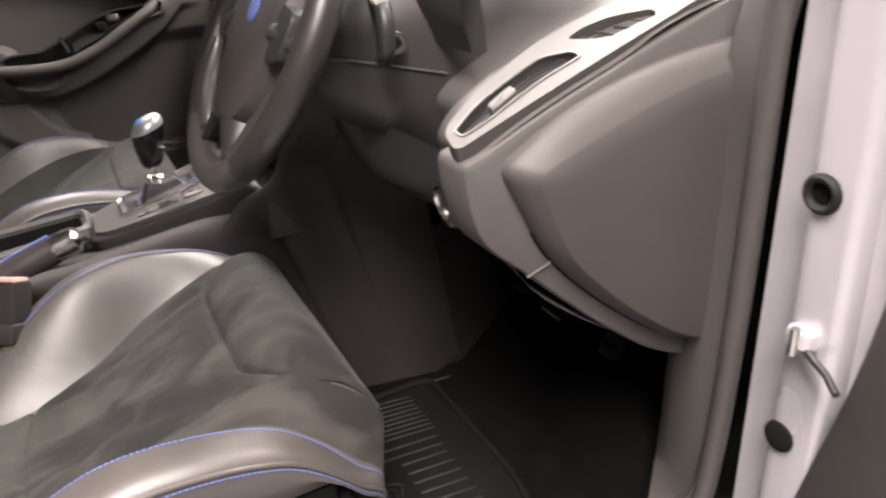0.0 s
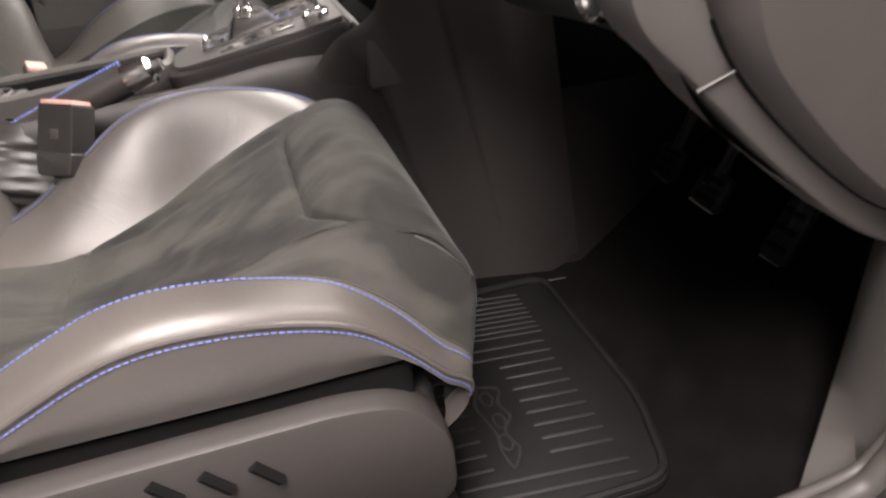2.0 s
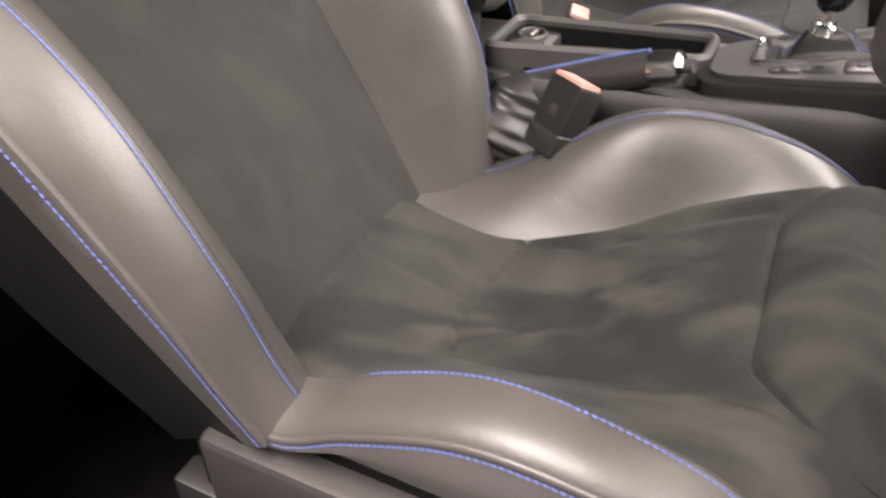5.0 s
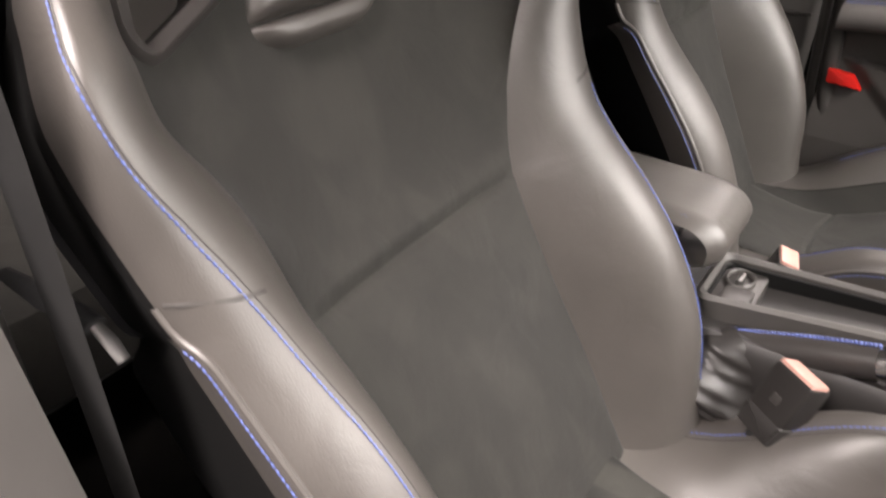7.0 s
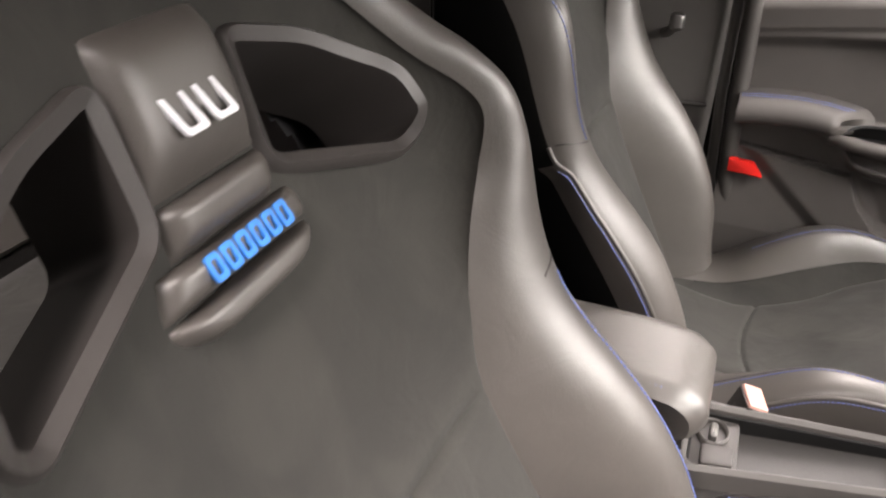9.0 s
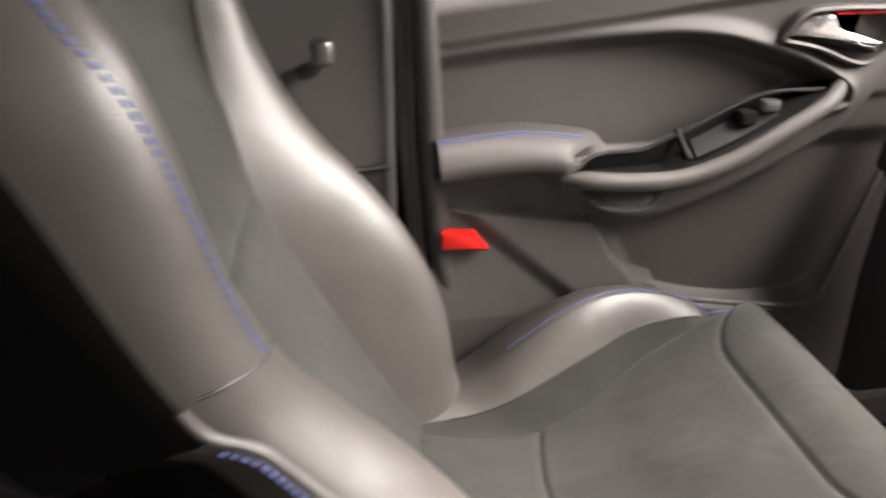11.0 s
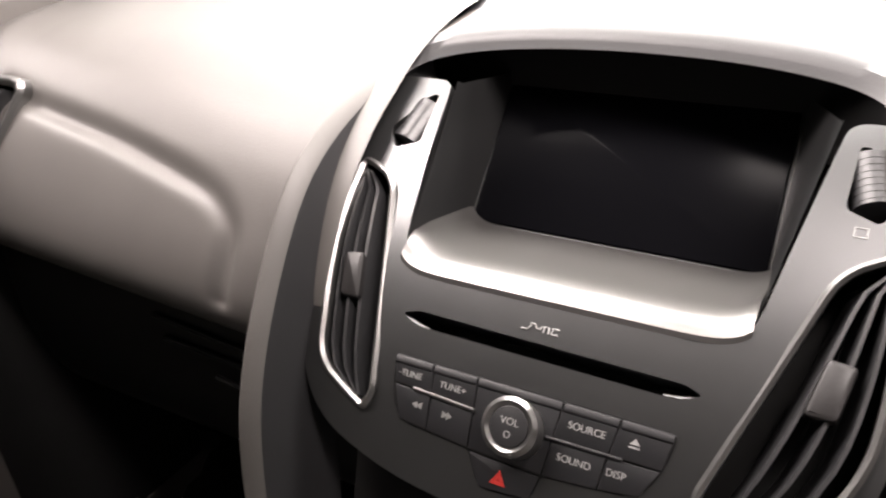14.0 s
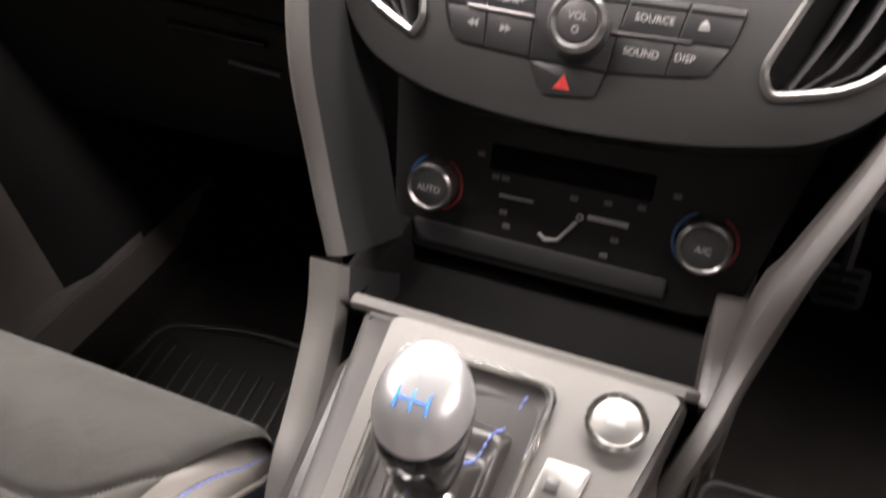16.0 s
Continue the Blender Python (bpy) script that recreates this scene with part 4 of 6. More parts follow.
for sgn in (1, -1):
    wall = [[st3(sgn * (0.1305 if sgn < 0 else 0.1495), 0.238, 0.0), st3(sgn * (0.1165 if sgn < 0 else 0.1235), 0.073, 0.0)], [st3(sgn * (0.1295 if sgn < 0 else 0.1485), 0.24, -0.006), st3(sgn * (0.1155 if sgn < 0 else 0.1225), 0.075, -0.006)], [st3(sgn * 0.124, 0.30, -0.068), st3(sgn * 0.1225, 0.150, -0.102)]]
    part("cowl_side", sheet(wall), STACKM, stack, "grey side of the screen cowl")
hood = []
for back, drop in ((0.0, 0.0), (0.004, 0.006), (0.02, 0.012), (0.16, 0.03)):
    hood.append([st3(0.189 * math.sin(a) * (1.0), 0.220 + 0.071 * max(0.0, math.cos(a)) ** 0.6, 0.004) + np.array((0, back, drop)) for a in np.linspace(-1.5707, 1.5707, 41)])
inner = []
for back in (0.0, 0.003, 0.13):
    inner.append([st3(0.183 * math.sin(a), 0.216 + 0.068 * max(0.0, math.cos(a)) ** 0.6, 0.0) + np.array((0, back, back * 0.3)) for a in np.linspace(-1.5707, 1.5707, 41)])
part("screen_hood", join(sheet(hood[:3]), sheet([inner[0], hood[0]]), sheet(inner)), DARK, stack, "dark lip of the screen hood")
part("hood_top", sheet(hood[2:]), PLASTIC, stack, "grey soft top of the screen hood")
part("cowl_back", plate(scr, np.array([(-0.2, 0.10), (0.2, 0.10), (0.2, 0.28), (-0.2, 0.28)]), -0.022, -0.016, 0.002), BLACK, stack, "black back of the cowl")
# radio keys
panel = round_poly([(-0.0990, 0.0148), (0.0985, 0.0148), (0.0955, -0.006), (0.084, -0.0290), (0.0225, -0.0350), (0.0185, -0.052), (-0.018, -0.055), (-0.0300, -0.0335), (-0.086, -0.0300), (-0.096, -0.010)], [0.006, 0.006, 0.01, 0.012, 0.003, 0.008, 0.008, 0.003, 0.012, 0.01], 3)
part("key_field", plate(ST, panel, -0.004, 0.0006, 0.0004), BLACK, stack, "black key field")
BROW = 0.0138
RADIO_KEYS = [
    ("-TUNE", (-0.0838, 0.0025), [(-0.0980, BROW), (-0.0675, BROW), (-0.0653, -0.0058), (-0.0938, -0.0052)]), ("TUNE+", (-0.0500, 0.0018), [(-0.0667, BROW), (-0.0338, BROW), (-0.0324, -0.0070), (-0.0645, -0.0060)]),
    ("", None, [(-0.0936, -0.0064), (-0.0651, -0.0068), (-0.0632, -0.0300), (-0.0850, -0.0285)]), ("", None, [(-0.0643, -0.0070), (-0.0322, -0.0082), (-0.0308, -0.0325), (-0.0624, -0.0302)]),
    ("", None, [(-0.0330, BROW), (0.0268, BROW), (0.0215, -0.0340), (-0.0298, -0.0328)]),
    ("SOURCE", (0.0448, 0.0012), [(0.0276, BROW), (0.0640, BROW), (0.0606, -0.0092), (0.0246, -0.0098)]), ("", None, [(0.0648, BROW), (0.0975, BROW), (0.0935, -0.0090), (0.0614, -0.0092)]),
    ("SOUND", (0.0410, -0.0198), [(0.0244, -0.0112), (0.0602, -0.0106), (0.0578, -0.0312), (0.0228, -0.0342)]), ("DISP", (0.0678, -0.0192), [(0.0610, -0.0106), (0.0930, -0.0100), (0.0832, -0.0278), (0.0586, -0.0310)]),
    ("", None, [(-0.0285, -0.0342), (0.0212, -0.0356), (0.0175, -0.0510), (-0.0172, -0.0540)])]
for text, c, poly in RADIO_KEYS:
    body = plate(ST, round_poly(poly, 0.0015, 3), 0.0, 0.0016, 0.0006)
    if poly[0][1] == BROW:
        u0, u1 = poly[0][0] + 0.0008, poly[1][0] - 0.0008
        body = join(body, sheet([ST.at([(u0, v), (u1, v)], h) for v, h in ((0.0136, 0.0006), (0.0130, 0.0020), (0.0100, 0.0031), (0.0088, 0.0029), (0.0078, 0.0014))]))
    key = part("key", body, KEYM, stack, "dark grey radio key")
    if text:
        lettering("key_text", text, ST, c, 0.0064, 0.0018, PRINT, key, "white key lettering")
for sgn, c in ((-1, (-0.0742, -0.0160)), (1, (-0.0489, -0.0170))):
    tri = np.array([(c[0] + sgn * 0.003, c[1]), (c[0] - sgn * 0.001, c[1] + 0.0026), (c[0] - sgn * 0.001, c[1] - 0.0026)])
    part("skip_symbol", join(plate(ST, tri, 0.001, 0.0020, 0.0001), plate(ST, tri - (sgn * 0.0036, 0), 0.001, 0.0020, 0.0001)), PRINT, stack, "white skip symbol")
part("eject_symbol", join(plate(ST, np.array([(0.0718, 0.0010), (0.0784, 0.0010), (0.0751, 0.0050)]), 0.001, 0.0020, 0.0001), plate(ST, np.array([(0.0718, -0.0012), (0.0784, -0.0012), (0.0784, -0.0002), (0.0718, -0.0002)]), 0.001, 0.0020, 0.0001)), PRINT, stack, "white eject symbol")
part("key_bar", plate(ST, round_poly([(-0.0790, -0.0046), (-0.0310, -0.0066), (-0.0310, -0.0092), (-0.0790, -0.0070)], 0.001, 2), 0.001, 0.0036, 0.0010), SILVER, stack, "satin key divider")
part("key_bar", plate(ST, round_poly([(0.0200, -0.0092), (0.0700, -0.0086), (0.0700, -0.0106), (0.0200, -0.0114)], 0.001, 2), 0.001, 0.0034, 0.0008), DARK, stack, "dark key divider")
knob = part("volume_knob", annulus(ST, (0.0, -0.0115), 0.0128, 0.0190, 0.0, 0.0200, 0.0030, 48), RING, stack, "chrome-ringed volume knob")
part("knob_face", disc(ST, (0.0, -0.0115), 0.0130, 0.0, 0.0185, 0.001), DARK, knob, "dark grey knob face")
lettering("knob_text", "VOL", ST, (0.0, -0.0085), 0.0066, 0.0187, PRINT, knob, "white lettering")
part("power_mark", annulus(ST, (0.0, -0.0165), 0.0016, 0.0023, 0.018, 0.0190, 0.0001, 16), PRINT, knob, "white power symbol")
tri_o, tri_i = np.array([(-0.0102, -0.0488), (0.0010, -0.0488), (-0.0046, -0.0392)]), np.array([(-0.0066, -0.0468), (-0.0026, -0.0468), (-0.0046, -0.0433)])
part("hazard_mark", join(ring(ST, tri_o, tri_i, 0.001, 0.0022, 0.0002), plate(ST, tri_i, 0.001, 0.0019, 0.0001)), HAZARD, stack, "dull red hazard triangle")
mark = [tube(ST.at(q, 0.0004), 0.0006, 5) for q in ([(-0.014, 0.0530), (-0.010, 0.0530), (-0.0072, 0.0560), (-0.0078, 0.0575), (-0.0045, 0.0575)], [(-0.0045, 0.0572), (-0.0030, 0.0548), (-0.0005, 0.0548), (0.0005, 0.0572)], [(0.0018, 0.0530), (0.0022, 0.0572), (0.0052, 0.0572), (0.0054, 0.0530)], [(0.0125, 0.0572), (0.0078, 0.0572), (0.0074, 0.0532), (0.0120, 0.0532)])]
for shape in mark:
    part("maker_mark", shape, PRINT, stack, "pale printed stroke")

# climate panel
CL = Plane((0, 0.765, 0.470), (1, 0, 0), (0, 0.35, 0.937))
climate = thing("climate_panel", (0, 0.77, 0.47), "gloss black climate control panel with two chrome knobs", "climate control")
part("fascia", plate(CL, round_poly([(-0.150, 0.085), (-0.142, -0.055), (-0.125, -0.068), (0.120, -0.068), (0.140, -0.055), (0.170, 0.085)], 0.012, 4), -0.03, 0.0, 0.003), LOWER, climate, "dark climate fascia")
part("display", plate(CL, round_poly([(-0.063, 0.034), (0.064, 0.034), (0.064, 0.014), (-0.063, 0.014)], 0.002, 3), -0.001, 0.0012, 0.0005), SCREEN, climate, "dark display strip")
part("lower_trim", plate(CL, round_poly([(-0.124, -0.041), (0.088, -0.043), (0.088, -0.060), (-0.118, -0.060)], 0.004, 3), -0.001, 0.0022, 0.0016), DARK, climate, "grey lower trim strip")
for u, text, cols in ((-0.107, "AUTO", 1), (0.107, "A/C", -1)):
    dial = part("temperature_knob", annulus(CL, (u, -0.008), 0.0155, 0.0195, 0.0, 0.017, 0.002, 48), RING, climate, "chrome-ringed temperature knob")
    part("knob_face", disc(CL, (u, -0.008), 0.0158, 0.0, 0.0155, 0.001), DARK, dial, "dark knob face")
    lettering("knob_text", text, CL, (u, -0.009), 0.0072, 0.0156, PRINT, dial, "white lettering")
    part("warm_scale", annulus(CL, (u, -0.008), 0.0215, 0.0240, 0.0, 0.0008, 0.0002, 20, -1.2, 1.1), RED_DIM, dial, "dim red warm scale")
    part("cold_scale", annulus(CL, (u, -0.008), 0.0215, 0.0240, 0.0, 0.0008, 0.0002, 20, 2.0, 4.0), BLUE_DIM, dial, "dim blue cold scale")
for x0, x1, v, w in ((-0.052, -0.024, -0.006, 0.0022), (0.020, 0.051, -0.008, 0.0036)):
    part("rocker_bar", plate(CL, np.array([(x0, v - w / 2), (x1, v - w / 2), (x1, v + w / 2), (x0, v + w / 2)]), 0.0, 0.002, 0.0005), PRINT, climate, "pale rocker key")
for x0, v0 in ((-0.060, 0.006), (-0.052, 0.006), (0.030, 0.004), (0.055, 0.006), (-0.050, -0.022), (0.040, -0.024), (0.004, 0.002), (-0.046, -0.033), (0.034, -0.038), (-0.074, 0.022), (0.078, 0.02)):
    part("key_mark", plate(CL, np.array([(x0, v0), (x0 + 0.006, v0), (x0 + 0.006, v0 + 0.004), (x0, v0 + 0.004)]), 0.0, 0.0010, 0.0002), PLASTIC, climate, "small faint grey key symbol")
part("seat_figure", join(tube(CL.at([(-0.010, -0.034), (0.000, -0.032), (0.012, -0.014)], 0.001), 0.0016, 6), tube(CL.at([(-0.016, -0.030), (-0.010, -0.034)], 0.001), 0.0014, 6), annulus(CL, (0.014, -0.010), 0.0016, 0.003, 0.0, 0.001, 0.0002, 14)), PRINT, climate, "white seated-figure airflow symbol")

# ---- centre console ----
console = thing("centre_console", (0, 0.4, 0.1), "grey and black centre console with storage tray and gear surround", "centre console")
CON = [(-0.30, 0.36), (0.05, 0.37), (0.20, 0.375), (0.38, 0.385), (0.50, 0.402), (0.60, 0.415), (0.63, 0.40), (0.66, 0.34), (0.80, 0.33), (1.00, 0.33), (1.23, 0.33)]
rows = []
for y, z in CON:
    w = float(np.interp(y, [-0.3, 0.2, 0.5, 0.66, 0.8, 1.2], [0.105, 0.105, 0.110, 0.128, 0.14, 0.16]))
    rows.append([(-w - 0.012, y, 0.10), (-w - 0.006, y, 0.24), (-w, y, z - 0.04), (-w + 0.002, y, z - 0.012), (-w + 0.012, y, z), (0, y, z - 0.02), (w - 0.012, y, z), (w - 0.002, y, z - 0.012), (w, y, z - 0.04), (w + 0.006, y, 0.24), (w + 0.012, y, 0.10)])
rows = np.array([[(p[0], p[1], p[2]) for p in r] for r in rows])
part("console_body", sheet(rows), CONSOLE, console, "dark grey plastic console body")
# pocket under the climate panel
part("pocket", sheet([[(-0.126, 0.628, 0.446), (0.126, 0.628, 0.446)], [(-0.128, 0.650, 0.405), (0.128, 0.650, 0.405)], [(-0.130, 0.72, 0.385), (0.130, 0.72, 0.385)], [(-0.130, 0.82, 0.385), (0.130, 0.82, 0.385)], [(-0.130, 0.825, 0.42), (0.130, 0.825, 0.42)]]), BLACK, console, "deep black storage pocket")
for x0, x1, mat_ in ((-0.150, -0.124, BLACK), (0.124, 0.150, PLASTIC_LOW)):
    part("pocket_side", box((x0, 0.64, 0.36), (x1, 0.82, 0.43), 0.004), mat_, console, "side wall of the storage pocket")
part("pocket_lip", tube([(-0.124, 0.650, 0.424), (-0.116, 0.634, 0.443), (0.0, 0.631, 0.446), (0.116, 0.634, 0.443), (0.124, 0.650, 0.424)], 0.006, 8), PLASTIC, console, "grey lip of the pocket")
# raised gear surround
GP = Plane((0, 0.39, 0.398), (1, 0, 0), (0, 0.972, 0.235))
isl = round_poly([(-0.066, -0.014), (0.062, -0.014), (0.080, 0.06), (0.098, 0.13), (0.122, 0.242), (-0.104, 0.242), (-0.096, 0.18), (-0.082, 0.06)], [0.05, 0.05, 0.06, 0.05, 0.01, 0.01, 0.05, 0.08], 6)
hole = round_poly([(-0.064, 0.223), (0.047, 0.222), (0.035, 0.045), (-0.052, 0.045)], 0.018, 5)
part("gear_rim", plate(GP, isl, -0.07, -0.002, 0.010), BUCKLE, console, "black rim of the gear surround")
deck_poly = round_poly([(-0.050, 0.002), (0.050, 0.002), (0.070, 0.06), (0.090, 0.13), (0.116, 0.238), (-0.077, 0.238), (-0.073, 0.18), (-0.064, 0.06)], [0.03, 0.03, 0.06, 0.06, 0.008, 0.008, 0.06, 0.06], 6)
part("gear_plate", holed(GP, deck_poly, [inset(hole, 0.004)], -0.02, 0.003, 0.03), DECK, console, "satin silver gear surround plate")
part("gaiter_frame", ring(GP, hole, inset(hole, 0.006), -0.01, 0.009, 0.002), CHROME, console, "chrome gaiter frame")
for c, r in (((0.083, 0.207), 0.0185),):
    btn = part("drive_button", annulus(GP, c, 0.0145, r, 0.0, 0.014, 0.002), CHROME, console, "round chrome-ringed drive button")
    part("button_face", disc(GP, c, 0.0148, 0.0, 0.012, 0.001), SILVER, btn, "silver button face")
    part("button_mark", plate(GP, np.array([(c[0] - 0.006, c[1] - 0.003), (c[0] + 0.006, c[1] - 0.003), (c[0] + 0.004, c[1] + 0.003), (c[0] - 0.004, c[1] + 0.003)]), 0.011, 0.0126, 0.0002), PRINT, btn, "pale mark")
for v in (0.160, 0.120, 0.085):
    k = part("rocker_key", plate(GP, round_poly([(0.046, v - 0.016), (0.046 + 0.16 * v, v - 0.016), (0.052 + 0.16 * v, v + 0.016), (0.050, v + 0.016)], 0.004, 3), 0.0, 0.006, 0.002), SILVER, console, "satin rocker key")
    part("key_mark", plate(GP, np.array([(0.054, v - 0.004), (0.062, v - 0.004), (0.062, v + 0.004), (0.054, v + 0.004)]), 0.006, 0.0076, 0.0002), DARK, k, "dark key symbol")
# side wings that sweep down from the dash
for sgn in (1, -1):
    path = smooth_line([(0.200, 0.990, 0.800), (0.206, 0.900, 0.786), (0.208, 0.815, 0.745), (0.204, 0.752, 0.672), (0.192, 0.705, 0.598), (0.172, 0.676, 0.52), (0.152, 0.652, 0.462)], 40)
    low = smooth_line([(0.151, 0.650, 0.458), (0.142, 0.618, 0.425), (0.134, 0.57, 0.392), (0.128, 0.53, 0.370), (0.122, 0.50, 0.345)], 30)
    path = path + (-0.004 if sgn < 0 else 0.0, 0, 0)
    low = low + (-0.006, 0, 0)
    if sgn > 0:
        path = smooth_line([(0.232, 0.915, 0.79), (0.232, 0.850, 0.732), (0.225, 0.788, 0.660), (0.197, 0.725, 0.590), (0.166, 0.676, 0.52), (0.150, 0.652, 0.462), (0.133, 0.600, 0.428), (0.108, 0.555, 0.365), (0.095, 0.52, 0.31)], 60)
    # the driver's side wing gets the darker plastic to stand for its shaded outside
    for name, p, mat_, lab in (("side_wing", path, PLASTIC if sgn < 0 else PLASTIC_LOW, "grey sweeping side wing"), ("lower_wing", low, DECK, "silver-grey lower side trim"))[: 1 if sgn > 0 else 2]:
        p = p * (sgn, 1, 1)
        tan = np.gradient(p, axis=0)
        tan /= np.linalg.norm(tan, axis=1, keepdims=True)
        rows = []
        for q, t in zip(p, tan):
            n = np.cross(t, (1, 0, 0))
            n = n / np.linalg.norm(n) * (1 if n[2] > n[1] else -1)
            prof = [(0.015, -0.07), (0.015, -0.014), (0.011, -0.004), (0.003, 0.0), (-0.007, -0.002), (-0.013, -0.010), (-0.022, -0.05), (-0.026, -0.08)]
            if name == "lower_wing":
                prof = [(0.026, -0.075), (0.024, -0.018), (0.018, -0.004), (0.004, 0.0)] + prof[4:]
            elif sgn < 0:
                prof = [(0.004, -0.07), (0.004, -0.014), (0.002, -0.004), (-0.002, 0.0)] + prof[4:]
            if sgn > 0:
                prof = [(0.005, -0.07), (0.005, -0.014), (0.003, -0.004), (-0.001, 0.0), (-0.007, -0.002)] + [(-0.011, -0.006), (-0.012, -0.04), (-0.012, -0.06)]
            rows.append([q + np.array((sgn * a, 0, 0)) + n * b for a, b in prof])
        if sgn < 0:
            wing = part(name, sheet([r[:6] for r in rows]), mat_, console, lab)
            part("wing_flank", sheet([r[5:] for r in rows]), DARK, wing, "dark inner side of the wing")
        else:
            part(name, sheet(rows), mat_, console, lab)
        if sgn > 0:
            e = np.array(rows)[14:, 0]
            low_e = np.column_stack([np.interp(e[:, 1], [0.5, 0.66, 0.8], [0.134, 0.152, 0.168]), e[:, 1] + 0.10, np.full(len(e), 0.02)])
            part("console_cheek", sheet([np.array(rows)[14:, 1], e, e * 0.8 + low_e * 0.2 + (-0.002, 0, 0), e * 0.5 + low_e * 0.5 + (0.0, 0, 0), low_e]), PLASTIC_LOW, console, "grey console side below the wing")
            part("tunnel_side", sheet([[(0.150, 0.78, 0.56), (0.168, 0.90, 0.56), (0.176, 1.25, 0.56)], [(0.160, 0.80, 0.30), (0.172, 0.92, 0.30), (0.178, 1.25, 0.30)], [(0.160, 0.84, 0.02), (0.170, 0.93, 0.02), (0.178, 1.25, 0.02)]]), CONSOLE, console, "dark tunnel trim beside the footwell")
# tray and armrest
tray_o, tray_i = round_poly([(-0.064, 0.112), (0.066, 0.112), (0.012, 0.390), (-0.084, 0.390)], 0.022, 6), round_poly([(-0.052, 0.124), (0.052, 0.124), (0.002, 0.378), (-0.073, 0.378)], 0.016, 6)
TP = Plane((0, 0, 0.372), (1, 0, 0), (0, 1, 0.03))
part("tray_rim", ring(TP, tray_o, tray_i, -0.04, 0.022, 0.005), PLASTIC, console, "grey rim of the storage tray")
part("tray_lining", ring(TP, inset(tray_i, 0.0006), inset(tray_i, 0.004), -0.035, 0.012, 0.001), LOWER, console, "black lining of the tray")
part("tray_floor", plate(TP, tray_i, -0.06, -0.03, 0.002), BLACK, console, "black tray floor")
part("cup_insert", plate(TP, round_poly([(-0.052, 0.124), (0.052, 0.124), (0.040, 0.184), (-0.056, 0.184)], 0.010, 4), -0.03, 0.004, 0.003), PLASTIC_LOW, console, "grey insert at the back of the tray")
ca = np.linspace(0, 2 * math.pi, 28, endpoint=False)
part("coin_holder", ring(TP, np.stack([-0.022 + 0.024 * np.cos(ca), 0.152 + 0.020 * np.sin(ca)], -1), np.stack([-0.022 + 0.020 * np.cos(ca), 0.152 + 0.016 * np.sin(ca)], -1), 0.0, 0.012, 0.002), PLASTIC, console, "oval grey coin holder")
part("coin_clip", box((-0.036, 0.147, 0.376), (-0.008, 0.157, 0.390), 0.003), SILVER, console, "pale clip in the coin holder")
part("tray_step", plate(TP, round_poly([(0.004, 0.140), (0.040, 0.140), (0.034, 0.178), (0.000, 0.178)], 0.006, 3), 0.0, 0.012, 0.003), PLASTIC_LOW, console, "raised grey step in the tray")
arm = part("armrest", loft([(-0.085, [(-0.34, 0.44), (-0.30, 0.476), (-0.10, 0.488), (0.06, 0.490), (0.105, 0.480), (0.118, 0.456), (0.10, 0.436), (0.0, 0.43)]), (-0.070, [(-0.35, 0.43), (-0.30, 0.487), (-0.10, 0.499), (0.06, 0.500), (0.118, 0.490), (0.136, 0.460), (0.11, 0.430), (0.0, 0.42)]), (0.050, [(-0.35, 0.43), (-0.30, 0.487), (-0.10, 0.499), (0.06, 0.500), (0.118, 0.490), (0.136, 0.460), (0.11, 0.430), (0.0, 0.42)]), (0.068, [(-0.34, 0.44), (-0.30, 0.476), (-0.10, 0.488), (0.06, 0.490), (0.105, 0.480), (0.118, 0.456), (0.10, 0.436), (0.0, 0.43)])], 40, 16), LEATHER, console, "padded grey leather armrest lid")
part("armrest_stitching", stitches([(0.052, 0.02, 0.4975), (0.052, 0.08, 0.4965), (0.053, 0.116, 0.486), (0.053, 0.128, 0.468)]), BLUE, arm, "blue contrast stitching")
part("armrest_stand", box((-0.07, -0.36, 0.30), (0.055, 0.06, 0.435), 0.012), PLASTIC_LOW, console, "grey armrest box")

# gear lever
gear = thing("gear_lever", (-0.002, 0.50, 0.40), "black and chrome gear lever with a leather gaiter", "gear lever")
rim_p = GP.at(inset(hole, 0.005), -0.001)
mid_p = np.array((-0.002, 0.501, 0.0))
ang = np.arctan2(rim_p[:, 1] - mid_p[1], rim_p[:, 0] - mid_p[0])
top_p = np.column_stack([mid_p[0] + 0.012 * np.cos(ang), mid_p[1] + 0.012 * np.sin(ang), np.full(len(ang), 0.462)])
rows = []
for t in np.linspace(0, 1, 40):
    fold = math.sin(t * 17) * (1 - t) * t * 4
    q = rim_p * (1 - t) + top_p * t
    q[:, 2] = rim_p[:, 2] + (top_p[:, 2] - rim_p[:, 2]) * t ** 1.5 - 0.012 * math.sin(math.pi * t) + 0.005 * fold + 0.003 * np.sin(3 * ang + 8 * t) * (1 - t) * min(1, 6 * t)
    rows.append(q)
rows = np.array(rows)
part("gaiter", sheet(rows, close_v=True), GAITER, gear, "folded leather gaiter")
for k in (6, 18):
    part("blue_stitching", stitches(rows[2:34, k] + (0, 0, 0.0012)), BLUE, gear, "blue contrast stitching")
part("shaft", tube([(0.0, 0.500, 0.45), (0.0, 0.502, 0.485)], [0.0085, 0.0075], 16), CHROME, gear, "polished gear shaft")
part("collar", tube([(0.0, 0.499, 0.446), (0.0, 0.4995, 0.450), (0.0, 0.50, 0.460), (0.0, 0.50, 0.463)], [0.010, 0.015, 0.015, 0.010], 20), CHROME, gear, "chrome collar")
